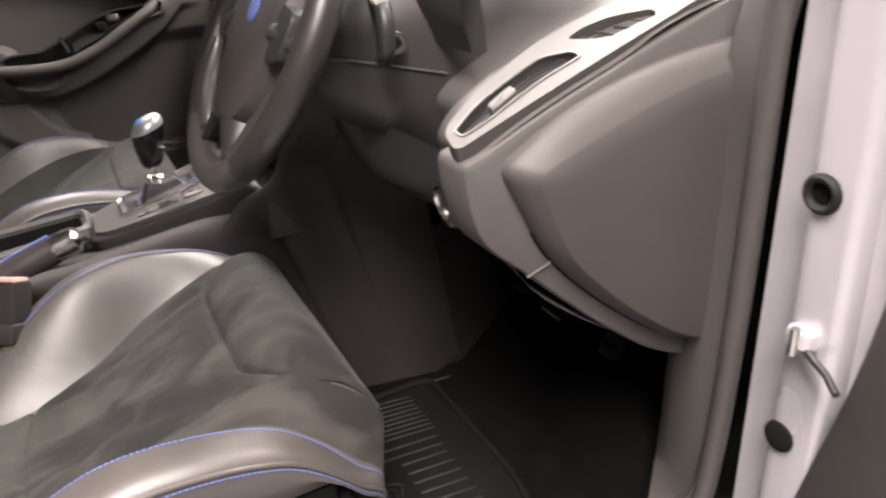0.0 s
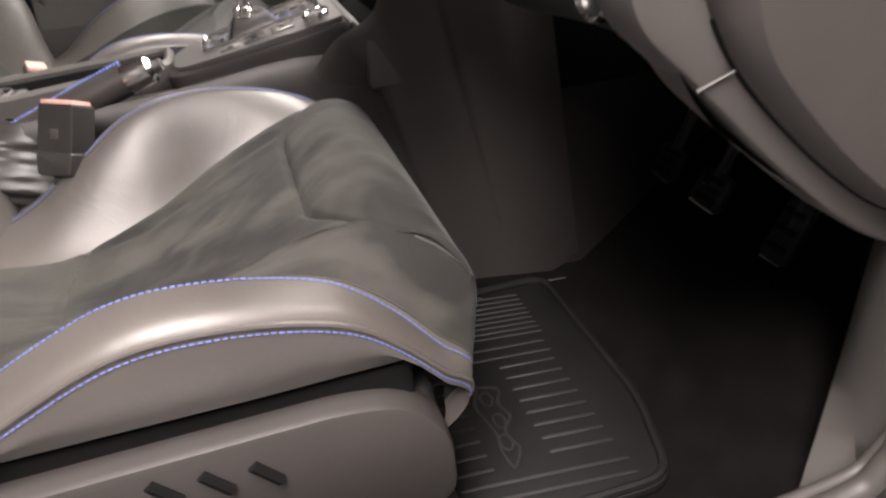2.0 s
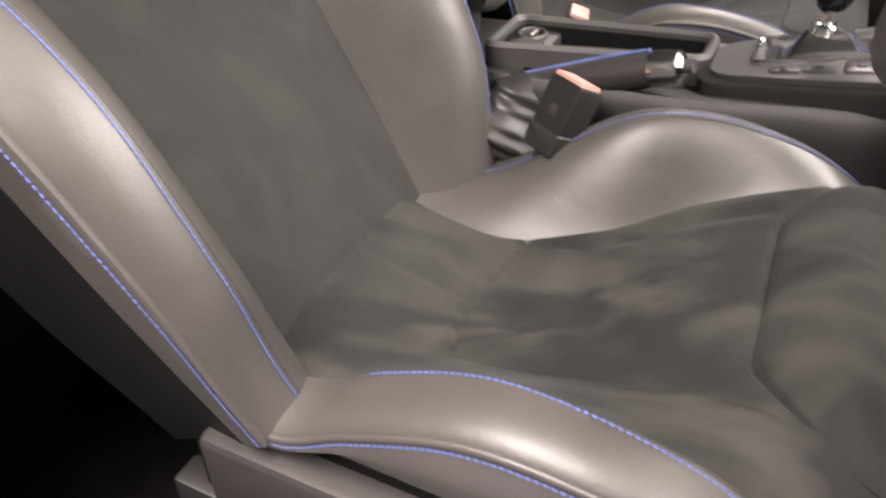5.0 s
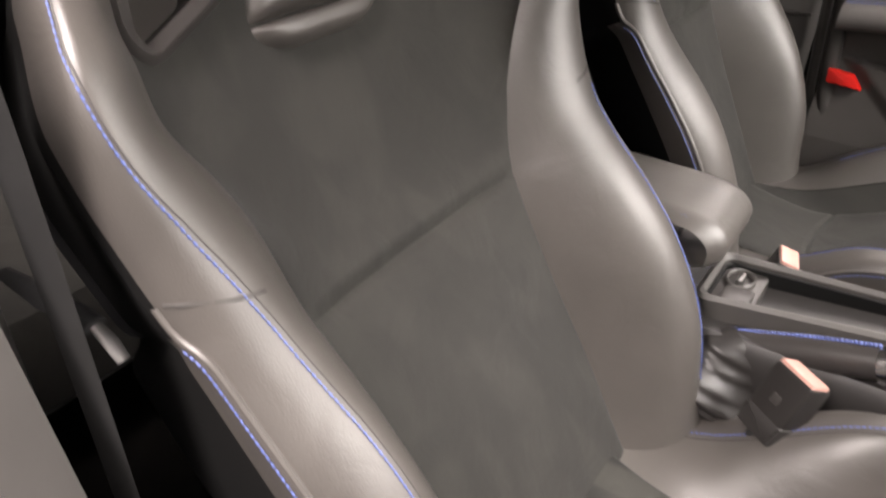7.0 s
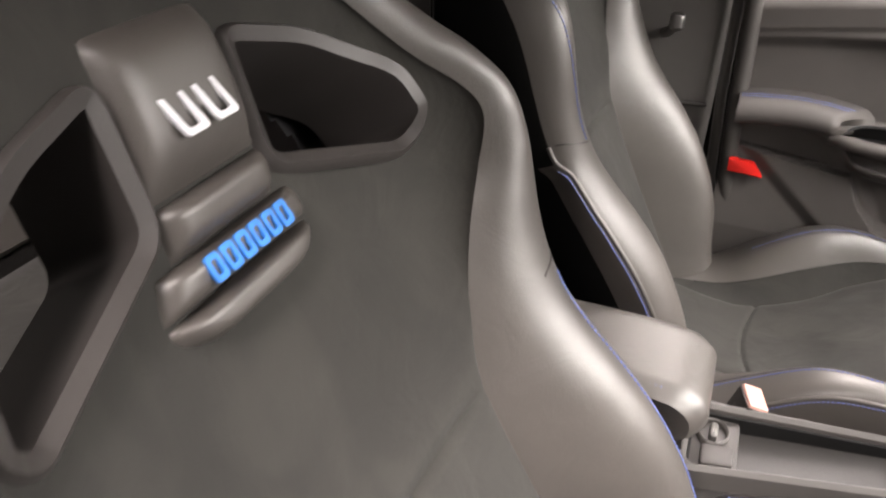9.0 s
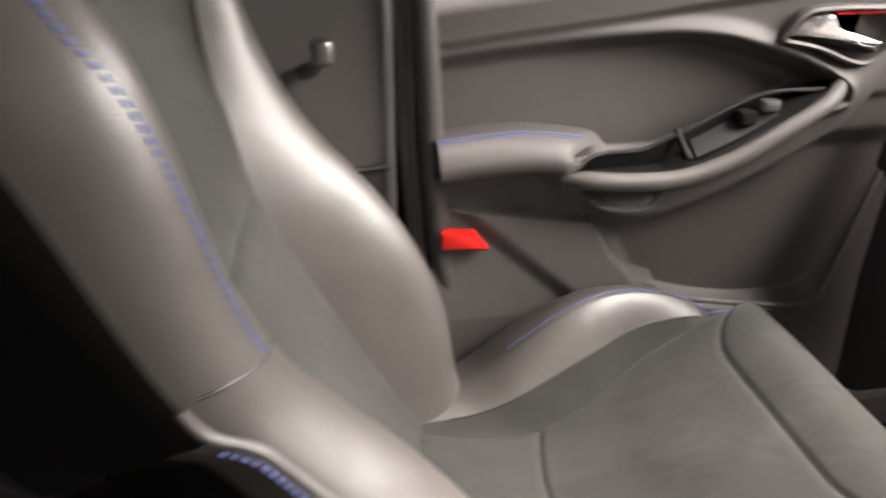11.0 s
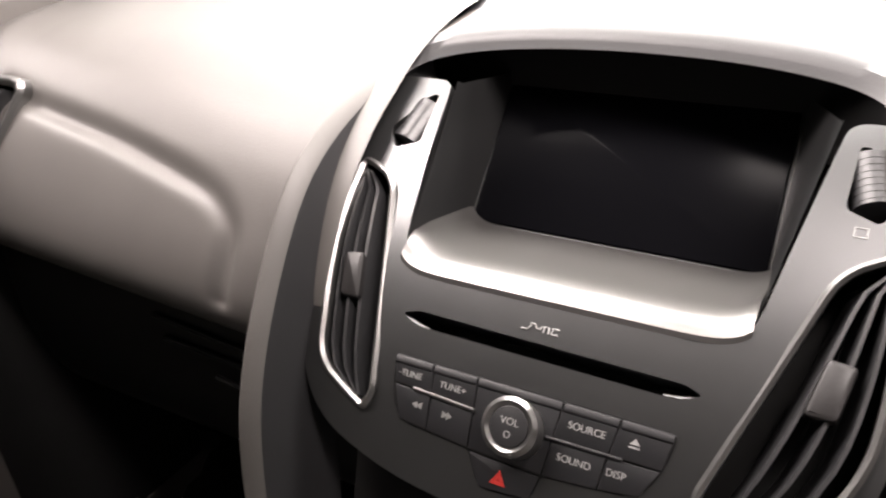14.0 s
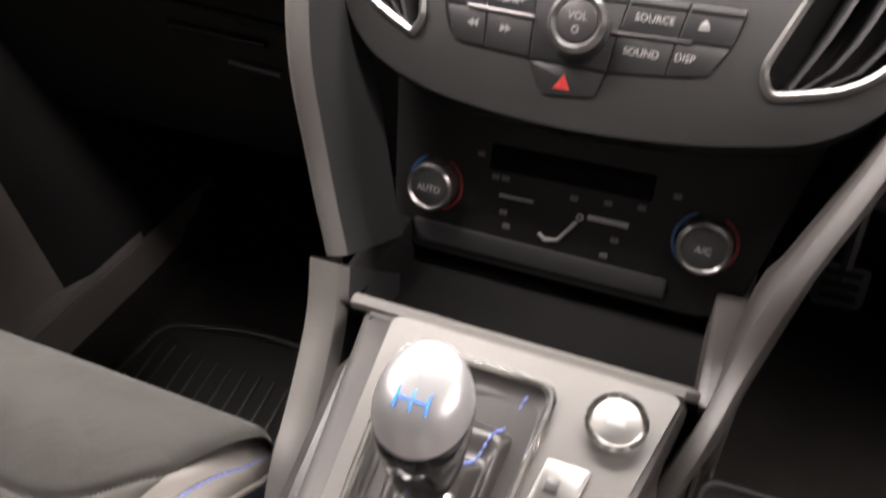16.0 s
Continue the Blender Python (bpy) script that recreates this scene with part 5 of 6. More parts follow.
prof = [(0.480, 0.008), (0.484, 0.014), (0.492, 0.018), (0.505, 0.0215), (0.520, 0.0245), (0.532, 0.0245), (0.541, 0.0205), (0.5455, 0.013), (0.547, 0.0003)]
krows = [[(math.cos(a) * r, 0.500 + math.sin(a) * r * 1.04 + (z - 0.48) * 0.12, 0.474 + (z - 0.48) * 1.25 + 0.35 * math.sin(a) * r * float(ss(0.495, 0.54, z))) for a in np.linspace(0, 2 * math.pi, 40, endpoint=False)] for z, r in smooth_line(prof, 34)]
krows = np.array(krows)
part("knob_body", sheet(krows[:21], close_v=True), GLOSS, gear, "gloss black gear knob")
part("knob_cap", sheet(krows[20:], close_v=True), PEARL, gear, "satin metal gear knob cap")
KP = Plane((0, 0.4960, 0.5525), (1, 0, 0), (0, 0.92, 0.39))
gate = [plate(KP, np.array([(-0.0085, -0.0005), (0.0085, -0.0005), (0.0085, 0.0005), (-0.0085, 0.0005)]), -0.004, 0.0004, 0.0001)]
for x0 in (-0.008, 0.0, 0.008):
    gate.append(plate(KP, np.array([(x0 - 0.0005, -0.005), (x0 + 0.0005, -0.005), (x0 + 0.0005, 0.005), (x0 - 0.0005, 0.005)]), -0.006, 0.0004, 0.0001))
part("shift_pattern", join(*gate), BLUE_BRIGHT, gear, "blue shift pattern")

# handbrake
brake = thing("handbrake", (0.065, 0.2, 0.36), "leather handbrake lever with blue stitching and a chrome button", "handbrake")
grip = smooth_line([(0.064, 0.150, 0.334), (0.068, 0.20, 0.353), (0.075, 0.27, 0.383), (0.082, 0.335, 0.408)], 20)
grp = part("grip", tube(grip, np.interp(np.linspace(0, 1, 20), [0, 0.3, 0.8, 1], [0.025, 0.0235, 0.0225, 0.021]), 20), GRIP, brake, "black leather grip")
part("blue_stitching", stitches(grip + (0, -0.002, 0.0238), 0.005, 0.0030), BLUE, grp, "blue contrast stitching")
part("button_sleeve", tube([(0.082, 0.335, 0.408), (0.083, 0.341, 0.410), (0.088, 0.367, 0.4185), (0.0885, 0.371, 0.4197)], [0.021, 0.0215, 0.019, 0.013], 20), CHROME, brake, "chrome end of the handbrake")
part("button", tube([(0.088, 0.369, 0.419), (0.0905, 0.381, 0.423)], 0.008, 16), SILVER, brake, "silver release button")
rows = []
for t in np.linspace(0, 1, 90):
    c = np.array((0.070 + 0.058 * t, 0.200 - 0.055 * t, 0.366 - 0.120 * t))
    a = np.linspace(0, 2 * math.pi, 72, endpoint=False)
    fold = np.sin(t * 15 + 0.9 * np.sin(a + 0.6) + 0.3 * np.sin(3 * a + 4 * t)) + 0.3 * np.sin(t * 51 + 1.5 * np.sin(a))
    rr = 0.024 + 0.046 * min(1, 1.8 * t) + (0.0005 + 0.0085 * min(1, 1.8 * t)) * fold
    rows.append(np.column_stack([c[0] + rr * (0.94 * np.cos(a)), c[1] + rr * (1.0 * np.sin(a) - 0.16 * np.cos(a)), c[2] + rr * (0.30 * np.cos(a) - 0.46 * np.sin(a))]))
part("gaiter", sheet(rows, close_v=True), GAITER, brake, "creased black leather gaiter")


def buckle(top_at, turn, lean, k, label):
    """A buckle whose button's middle is at top_at, its broad side turned and leaning."""
    u = Vector((math.cos(turn), math.sin(turn), 0))
    v = Vector(lean)
    v = (v - u * v.dot(u)).normalized()
    base = Vector(top_at) - v * 0.080 * k
    root = thing("belt_buckle", tuple(base), label, "belt buckle", "front belt buckles")
    pl = Plane(tuple(base), tuple(u), tuple(v))
    part("buckle_body", plate(pl, round_poly([(-0.021 * k, 0.0), (0.021 * k, 0.0), (0.026 * k, 0.03 * k), (0.026 * k, 0.080 * k), (-0.026 * k, 0.080 * k), (-0.026 * k, 0.03 * k)], 0.005, 3), -0.017 * k, 0.017 * k, 0.004), BUCKLE, root, "black plastic buckle body")
    top = Plane(pl.at((0, 0.080 * k))[0], pl.u, -pl.n)
    part("release_button", plate(top, round_poly([(-0.024 * k, -0.0145 * k), (0.024 * k, -0.0145 * k), (0.024 * k, 0.0145 * k), (-0.024 * k, 0.0145 * k)], 0.003, 3), -0.004, 0.004, 0.002), RED_PALE, root, "pale red release button")
    part("buckle_foot", plate(pl, round_poly([(-0.024 * k, -0.004), (0.024 * k, -0.004), (0.027 * k, 0.024 * k), (-0.027 * k, 0.024 * k)], 0.004, 3), -0.0185 * k, 0.0185 * k, 0.004), CONSOLE, root, "dark grey lower half of the buckle")
    part("stalk", tube([pl.at((0, 0.005))[0], pl.at((0, -0.012))[0], pl.at((0, -0.020))[0] + np.array((0, -0.01, -0.04))], 0.013, 10, flat=0.5), STRAP, root, "black webbing stalk")
    part("window", plate(pl, np.array([(-0.006, 0.040), (0.006, 0.040), (0.006, 0.052), (-0.006, 0.052)]), 0.017 * k - 0.001, 0.017 * k + 0.0006, 0.0003), PLASTIC_LOW, root, "small moulded mark")
    return root


buckle((0.155, 0.268, 0.408), 0.96, (-0.34, 0.22, 0.88), 1.03, "black belt buckle with a pale red button, beside the driver's seat")
buckle((-0.088, 0.195, 0.400), 0.25, (-0.06, 0.28, 0.94), 0.9, "black belt buckle with a pale red button, beside the passenger seat")

# ---- passenger door ----
door = thing("car_door", (-0.74, 0.5, 0.13), "closed grey passenger door with armrest, pull handle and pocket", "car door")


def depth_in(outline, y, z):
    """Distance from a closed outline, positive inside it."""
    p = np.asarray(outline, float)
    best, inside = np.full(y.shape, 9.0), np.zeros(y.shape, bool)
    for (ya, za), (yb, zb) in zip(p, np.roll(p, -1, 0)):
        k = np.clip(((y - ya) * (yb - ya) + (z - za) * (zb - za)) / ((yb - ya) ** 2 + (zb - za) ** 2 + 1e-12), 0, 1)
        best = np.minimum(best, np.hypot(y - ya - k * (yb - ya), z - za - k * (zb - za)))
        cross = (za > z) != (zb > z)
        inside ^= cross & (y < ya + (yb - ya) * (z - za) / (zb - za if zb != za else 1e-12))
    return np.where(inside, best, -best)


def outline2(pts, n):
    return smooth_line([(p[0], p[1], 0) for p in pts], n)[:, :2]


led = curve([(0.05, 0.714), (0.21, 0.733), (0.375, 0.751), (0.428, 0.758), (0.60, 0.776), (1.0, 0.80)])
pull_low = curve([(0.05, 0.556), (0.25, 0.546), (0.285, 0.520), (0.322, 0.492), (0.386, 0.477), (0.439, 0.489), (0.547, 0.534), (0.64, 0.588), (0.70, 0.64)])
pocket_top = curve([(0.36, 0.375), (0.40, 0.360), (0.634, 0.316), (0.678, 0.322), (0.702, 0.340), (0.757, 0.516), (0.79, 0.60)])
upper_edge = outline2([(0.0, 0.692), (0.086, 0.703), (0.155, 0.712), (0.26, 0.721), (0.372, 0.727), (0.425, 0.727), (0.48, 0.720), (0.532, 0.706), (0.587, 0.688), (0.628, 0.667), (0.648, 0.650), (0.645, 0.636)], 60)
lower_edge = outline2([(0.618, 0.628), (0.554, 0.600), (0.491, 0.568), (0.427, 0.548), (0.364, 0.546), (0.272, 0.554), (0.0, 0.566)], 30)
loop = np.vstack([upper_edge, lower_edge])
rear_panel = [(0.0, 0.516), (0.112, 0.502), (0.320, 0.475), (0.333, 0.452), (0.350, 0.420), (0.386, 0.384), (0.43, 0.366), (0.43, 0.05), (0.0, 0.05)]
yy, zz = np.meshgrid(np.linspace(0.095, 1.02, 400), np.linspace(0.13, 0.83, 320))
x = np.full(yy.shape, -0.700)
x += 0.008 * ss(-0.012, 0.004, zz - led(yy)) - 0.05 * ss(0.03, 0.09, zz - led(yy))
d = depth_in(loop, yy, zz)
crest = ss(0.18, 0.50, yy)
x += (0.004 + 0.010 * crest) * np.exp(-((d + 0.002) / 0.011) ** 2) * np.maximum(ss(0.60, 0.66, zz), ss(0.58, 0.63, yy))
x -= (0.012 + 0.020 * crest) * ss(0.0, 0.026, d)
body = ss(0.002, -0.006, d) * ss(-0.016, 0.004, zz - pull_low(yy)) * ss(0.63, 0.54, zz - 0.55 * (yy - 0.50)) * ss(0.76, 0.64, yy)
x += 0.026 * body
edge = (yy - 0.333) + (zz - 0.463) * 0.5
low_rec = ss(0.01, -0.03, zz - np.minimum(pull_low(yy), 0.58)) * ss(0.0, 0.03, edge) * ss(0.80, 0.73, yy)
x -= 0.018 * low_rec
pock = ss(0.004, -0.012, zz - pocket_top(yy)) * ss(0.0, 0.03, edge)
x += pock * (0.034 + 0.10 * np.clip(0.36 - zz, 0, 0.2))
rear = ss(-0.003, 0.004, depth_in(rear_panel, yy, zz))
scoop = ss(0.02, -0.02, (yy - 0.222) * 0.85 + (zz - 0.424))
x += rear * (0.010 - 0.012 * scoop + 0.20 * np.clip(0.50 - zz, 0, 0.16))
x -= 0.010 * ss(0.0, 0.02, pull_low(yy) - zz) * ss(0.30, 0.26, yy) * (1 - rear)
x += 0.010 * ss(0.66, 0.86, yy) * ss(0.45, 0.70, zz)
# front lower part of the card, coloured black for the shade under the dash
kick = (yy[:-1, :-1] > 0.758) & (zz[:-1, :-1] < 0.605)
part("door_card", sheet(np.stack([x, yy, zz], -1), keep=~kick), DOORM, door, "moulded grey plastic door card")
part("shaded_card_front", sheet(np.stack([x, yy, zz], -1), keep=kick), BLACK, door, "front of the door card, blackened for the dash's shade")
# armrest pad with a slanted front end
section = smooth_line([(-0.712, 0, -0.046), (-0.668, 0, -0.046), (-0.644, 0, -0.041), (-0.6355, 0, -0.026), (-0.641, 0, -0.011), (-0.655, 0, 0.0), (-0.680, 0, 0.005), (-0.712, 0, 0.004)], 30)[:, ::2]
pad_top = curve([(0.05, 0.594), (0.10, 0.602), (0.16, 0.608), (0.22, 0.609), (0.27, 0.603), (0.33, 0.590)])
rows = []
for t in np.linspace(0, 1, 36):
    y_end = 0.270 + 0.85 * np.maximum(0, -0.640 - section[:, 0])
    y = 0.099 + t * (y_end - 0.099)
    round_off = 1 - 0.55 * max(0.0, (t - 0.86) / 0.14) ** 3
    rows.append(np.column_stack([-0.70 + (section[:, 0] + 0.70) * (1 - 0.12 * max(0.0, (t - 0.9) / 0.1) ** 2), y, pad_top(y) - 0.020 + (section[:, 1] + 0.020) * round_off]))
pad = part("armrest_pad", join(sheet(rows), sheet([rows[-1], rows[-1] * np.array((0.35, 1, 0)) + np.array((-0.445, 0.0, 0.573))])), DOORM, door, "padded grey door armrest")
part("pad_stitching", stitches([(-0.664, y, float(pad_top(y)) + 0.0035) for y in (0.10, 0.15, 0.20, 0.25, 0.285)]), BLUE, pad, "violet-blue contrast stitching")
part("pad_stitching", stitches([(-0.672, y, float(pad_top(y)) + 0.0050) for y in (0.10, 0.15, 0.20, 0.25, 0.295)]), BLUE, pad, "violet-blue contrast stitching")
grab = smooth_line([(-0.660, 0.262, 0.552), (-0.648, 0.30, 0.551), (-0.645, 0.364, 0.547), (-0.645, 0.427, 0.550), (-0.646, 0.491, 0.571), (-0.650, 0.554, 0.604), (-0.660, 0.612, 0.635), (-0.682, 0.640, 0.652), (-0.712, 0.650, 0.668)], 50)
part("pull_handle", tube(grab, np.interp(np.linspace(0, 1, 50), [0, 0.1, 0.8, 1], [0.009, 0.0125, 0.0115, 0.009]), 16), DOORM, door, "curved grey pull handle")
rim = smooth_line([(-0.664, 0.278, 0.558), (-0.672, 0.297, 0.572), (-0.678, 0.325, 0.577), (-0.682, 0.374, 0.577), (-0.684, 0.405, 0.588), (-0.686, 0.437, 0.600), (-0.690, 0.50, 0.629), (-0.691, 0.552, 0.645), (-0.686, 0.628, 0.647)], 50)
part("pull_rim", tube(rim, 0.0032, 8), DARK, door, "dark upper rim of the pull trough")
part("pull_trough", sheet([grab + (-0.006, 0, 0.006), (grab + rim) / 2 + (-0.026, 0, -0.010), rim]), LOWER, door, "black pull trough")
part("trough_divider", tube(smooth_line([(-0.690, 0.424, 0.600), (-0.678, 0.428, 0.586), (-0.662, 0.434, 0.568)], 8), 0.0045, 10), LOWER, door, "divider in the trough")
part("trough_panel", sheet([smooth_line([(-0.664, 0.445, 0.569), (-0.666, 0.50, 0.592), (-0.670, 0.555, 0.620)], 10), smooth_line([(-0.686, 0.445, 0.586), (-0.688, 0.50, 0.612), (-0.690, 0.555, 0.634)], 10)]), DARK, door, "dark switch panel in the trough")
part("window_switch", box((-0.688, 0.528, 0.622), (-0.668, 0.556, 0.640), 0.005), SILVER, door, "silver window switch")
part("switch_well", box((-0.690, 0.500, 0.606), (-0.668, 0.526, 0.626), 0.004), BLACK, door, "black finger well beside the switch")
cup = smooth_line([(-0.680, 0.296, 0.528), (-0.669, 0.305, 0.514), (-0.662, 0.325, 0.504), (-0.661, 0.367, 0.498), (-0.664, 0.393, 0.503), (-0.677, 0.414, 0.520)], 30)
part("grip_cup", join(tube(cup, 0.0045, 10), sheet([cup, cup * (1, 1, 0) + (-0.014, 0, 0.520), cup * (1, 1, 0) + (-0.008, 0, 0.532)])), DOORM, door, "finger grip under the pull handle")
BZ = Plane((-0.684, 0.626, 0.706), (0, 1, 0), (0, 0, 1))
bz_o = round_poly([(-0.088, 0.006), (-0.058, 0.046), (-0.011, 0.050), (0.072, 0.048), (0.076, -0.008), (0.046, -0.031), (0.013, -0.023), (-0.026, -0.006)], [0.012, 0.016, 0.02, 0.012, 0.02, 0.016, 0.02, 0.02], 5)
part("handle_bezel", ring(BZ, bz_o, inset(bz_o, 0.006), -0.03, 0.006, 0.003), DOORM, door, "grey bezel of the door release")
part("handle_cup", plate(BZ, inset(bz_o, 0.004), -0.028, -0.016, 0.002), PLASTIC, door, "release handle recess")
part("release_lever", plate(BZ, round_poly([(-0.074, 0.012), (-0.054, 0.038), (-0.017, 0.040), (-0.008, 0.022), (0.063, 0.002), (0.054, -0.014), (0.021, -0.011), (-0.020, 0.001)], [0.008, 0.01, 0.008, 0.012, 0.006, 0.008, 0.02, 0.02], 4), -0.012, 0.004, 0.005), CHROME, door, "bright chrome release lever")
part("lock_mark", plate(BZ, round_poly([(-0.010, 0.037), (0.062, 0.037), (0.062, 0.041), (-0.010, 0.041)], 0.0015, 3), -0.016, -0.004, 0.001), RED, door, "red lock indicator strip")
RP = Plane((-0.682, 0.14, 0.462), (0, 1, 0), (0, 0, 1))
part("reflector", plate(RP, round_poly([(-0.034, 0.017), (0.012, 0.013), (0.033, -0.014), (-0.032, -0.009)], 0.003, 3), -0.004, 0.012, 0.003), RED, door, "bright red door reflector")
part("pocket_lip", tube(smooth_line([(-0.690, 0.366, 0.376), (-0.662, 0.385, 0.366), (-0.656, 0.42, 0.356), (-0.654, 0.52, 0.336), (-0.654, 0.634, 0.317), (-0.656, 0.68, 0.322), (-0.662, 0.703, 0.343), (-0.672, 0.73, 0.43), (-0.684, 0.757, 0.518)], 50) + (-0.012, 0, 0), 0.0045, 8), DOORM, door, "rounded edge of the door pocket")
part("door_edge", tube(smooth_line([(-0.695, 0.078, 0.95), (-0.695, 0.085, 0.79), (-0.695, 0.093, 0.668), (-0.695, 0.10, 0.533), (-0.695, 0.115, 0.40), (-0.693, 0.150, 0.30), (-0.69, 0.22, 0.225), (-0.69, 0.32, 0.185)], 40), 0.016, 12), SEAL, door, "black rubber door seal")
part("sill_plate", box((-0.70, 0.55, 0.128), (-0.645, 0.90, 0.150), 0.006), PLASTIC, None, "grey plastic sill plate in the passenger footwell", kind="structure", category="sill")

# pillars, roof rails, rear of the cabin
part("wall_pillar_left", join(box((-0.78, -0.32, 0.10), (-0.712, 0.055, 1.22), 0.03)), PLASTIC, label="grey plastic pillar trim behind the passenger door", kind="structure", category="pillar")
part("pillar_joint", tube([(-0.708, 0.045, 0.562), (-0.705, -0.1, 0.555), (-0.705, -0.3, 0.55)], 0.004, 6), PLASTIC_LOW, label="horizontal joint in the grey pillar trim", kind="structure", category="trim")
part("pillar_edge", tube([(-0.712, 0.058, 1.1), (-0.710, 0.060, 0.8), (-0.708, 0.066, 0.6), (-0.706, 0.08, 0.42), (-0.704, 0.11, 0.30), (-0.70, 0.18, 0.21)], 0.010, 8), PLASTIC, label="pale rounded edge of the pillar trim", kind="structure", category="trim")
hook = thing("belt_guide", (-0.70, -0.03, 0.70), "light grey plastic belt guide on the pillar", "belt guide")
part("guide_arm", tube([(-0.705, -0.055, 0.690), (-0.680, -0.045, 0.700), (-0.660, -0.035, 0.716)], [0.010, 0.009, 0.008], 10), PLASTIC, hook)
part("guide_head", box((-0.672, -0.046, 0.708), (-0.648, -0.020, 0.738), 0.006), SILVER, hook, "pale grey hook head")
part("wall_rear_left", box((-0.79, -1.30, 0.10), (-0.735, -0.32, 0.78), 0.02), PLASTIC, label="grey trim of the rear passenger door", kind="structure", category="wall")
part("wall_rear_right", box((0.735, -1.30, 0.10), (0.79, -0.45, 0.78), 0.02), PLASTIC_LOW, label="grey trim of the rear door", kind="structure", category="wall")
pp = Plane((0.748, 0, 0), (0, 1, 0), (0, 0, 1))
part("trim_pillar_foot", plate(pp, round_poly([(-0.34, 0.09), (-0.01, 0.09), (-0.050, 0.28), (-0.060, 0.36), (-0.042, 0.440), (-0.094, 0.452), (-0.112, 0.52), (-0.16, 0.76), (-0.21, 1.02), (-0.34, 1.02)], [0.01, 0.03, 0.03, 0.03, 0.014, 0.012, 0.04, 0.05, 0.05, 0.01], 5), 0.0, 0.045, 0.012), PLASTIC, label="pale grey plastic pillar foot trim with a stepped edge", kind="structure", category="trim")
part("wall_pillar_right", box((0.715, -0.48, 0.06), (0.80, -0.20, 1.22), 0.03), PLASTIC, label="grey plastic pillar trim behind the driver's door", kind="structure", category="pillar")
for sgn in (1, -1):
    part("wall_roof_rail", tube(smooth_line([(sgn * 0.735, -1.3, 1.17), (sgn * 0.70, -0.3, 1.225), (sgn * 0.665, 0.45, 1.21), (sgn * 0.70, 0.85, 1.06), (sgn * 0.76, 1.35, 0.84)], 30), 0.045, 12), PLASTIC, label="grey padded roof rail and windscreen pillar", kind="structure", category="pillar")
part("ceiling_header", box((-0.62, 0.50, 1.195), (0.62, 0.56, 1.245), 0.012), CLOTH, label="light grey windscreen header trim", kind="structure", category="ceiling")
bench = thing("rear_bench", (0, -0.85, 0.05), "dark rear bench seat behind the front seats", "seat")
part("bench_cushion", box((-0.64, -1.05, 0.12), (0.64, -0.62, 0.34), 0.05), SUEDE, bench)
part("bench_back", box((-0.64, -1.24, 0.30), (0.64, -1.06, 0.86), 0.05), LEATHER, bench)
belt = thing("seat_belt", (0.71, -0.14, 0.45), "black seat belt hanging beside the driver's seat", "seat belt")
part("webbing", sheet([[(0.712 + 0.02 * float(ss(0.84, 1.1, z)), -0.165 + dy - 0.26 * float(ss(0.82, 1.14, z)), z) for dy in (0.0, 0.045)] for z in np.linspace(1.14, 0.15, 30)]), STRAP, belt, "black belt webbing")
part("tongue", tube([(0.700, -0.245, 0.652), (0.698, -0.19, 0.650), (0.697, -0.135, 0.652)], [0.006, 0.011, 0.009], 10, flat=0.5), DARK, belt, "black tongue grip")
part("tongue_plate", tube([(0.697, -0.136, 0.652), (0.696, -0.122, 0.642), (0.696, -0.112, 0.632)], [0.005, 0.006, 0.005], 8, flat=0.3), SILVER, belt, "bright steel tongue")

# ---- driver's dash details ----
VP = Plane((0.690, 0.811, 0.682), (0, 0.946, 0.324), (-0.961, -0.0896, 0.2615))
strip = round_poly([(-0.124, -0.003), (0.0, 0.0), (0.19, 0.0), (0.19, 0.030), (0.132, 0.050), (0.107, 0.060), (0.056, 0.068), (0.005, 0.066), (-0.074, 0.048), (-0.116, 0.028)], [0.012, 0.05, 0.004, 0.004, 0.03, 0.03, 0.03, 0.03, 0.03, 0.012], 5)
va = round_poly([(-0.109, 0.020), (-0.108, 0.008), (-0.084, 0.008), (-0.017, 0.018), (0.034, 0.017), (0.032, 0.030), (0.008, 0.045), (-0.032, 0.041), (-0.077, 0.034)], [0.004, 0.004, 0.02, 0.03, 0.005, 0.006, 0.01, 0.03, 0.03], 4)
vb = round_poly([(0.042, 0.048), (0.067, 0.020), (0.122, 0.011), (0.126, 0.022), (0.093, 0.044), (0.063, 0.051)], [0.006, 0.012, 0.006, 0.006, 0.02, 0.01], 4)
part("vent_strip", holed(VP, strip, [va, vb], -0.03, 0.004, 0.03), PLASTIC, dash, "pale grey strip with two air vents")
side_vent = part("side_vent", plate(VP, inset(va, -0.003), -0.020, -0.013, 0.001), BLACK, dash, "black side vent duct")
for k in (0.25, 0.5, 0.75):
    part("slat", tube(VP.at([(-0.104, 0.008 + 0.012 * k), (-0.06, 0.014 + 0.020 * k), (-0.017, 0.019 + 0.023 * k), (0.026, 0.019 + 0.020 * k)], -0.004), 0.0020, 6), DARK, side_vent)
part("vent_slider", plate(VP, round_poly([(-0.071, 0.014), (-0.038, 0.020), (-0.037, 0.033), (-0.069, 0.026)], 0.003, 3), -0.006, 0.007, 0.003), PLASTIC, side_vent, "grey vent slider")
demist = part("demist_vent", plate(VP, inset(vb, -0.003), -0.020, -0.013, 0.001), BLACK, dash, "black demister duct")
for k in range(4):
    part("slat", tube(VP.at([(0.058 + k * 0.017, 0.050 - k * 0.006), (0.072 + k * 0.016, 0.018 - k * 0.002)], -0.004), 0.0016, 6), DARK, demist)
part("vent_frame", tube(VP.at(np.vstack([va, va[:1]]), 0.004), 0.0016, 6), SILVER, side_vent, "silver vent frame")
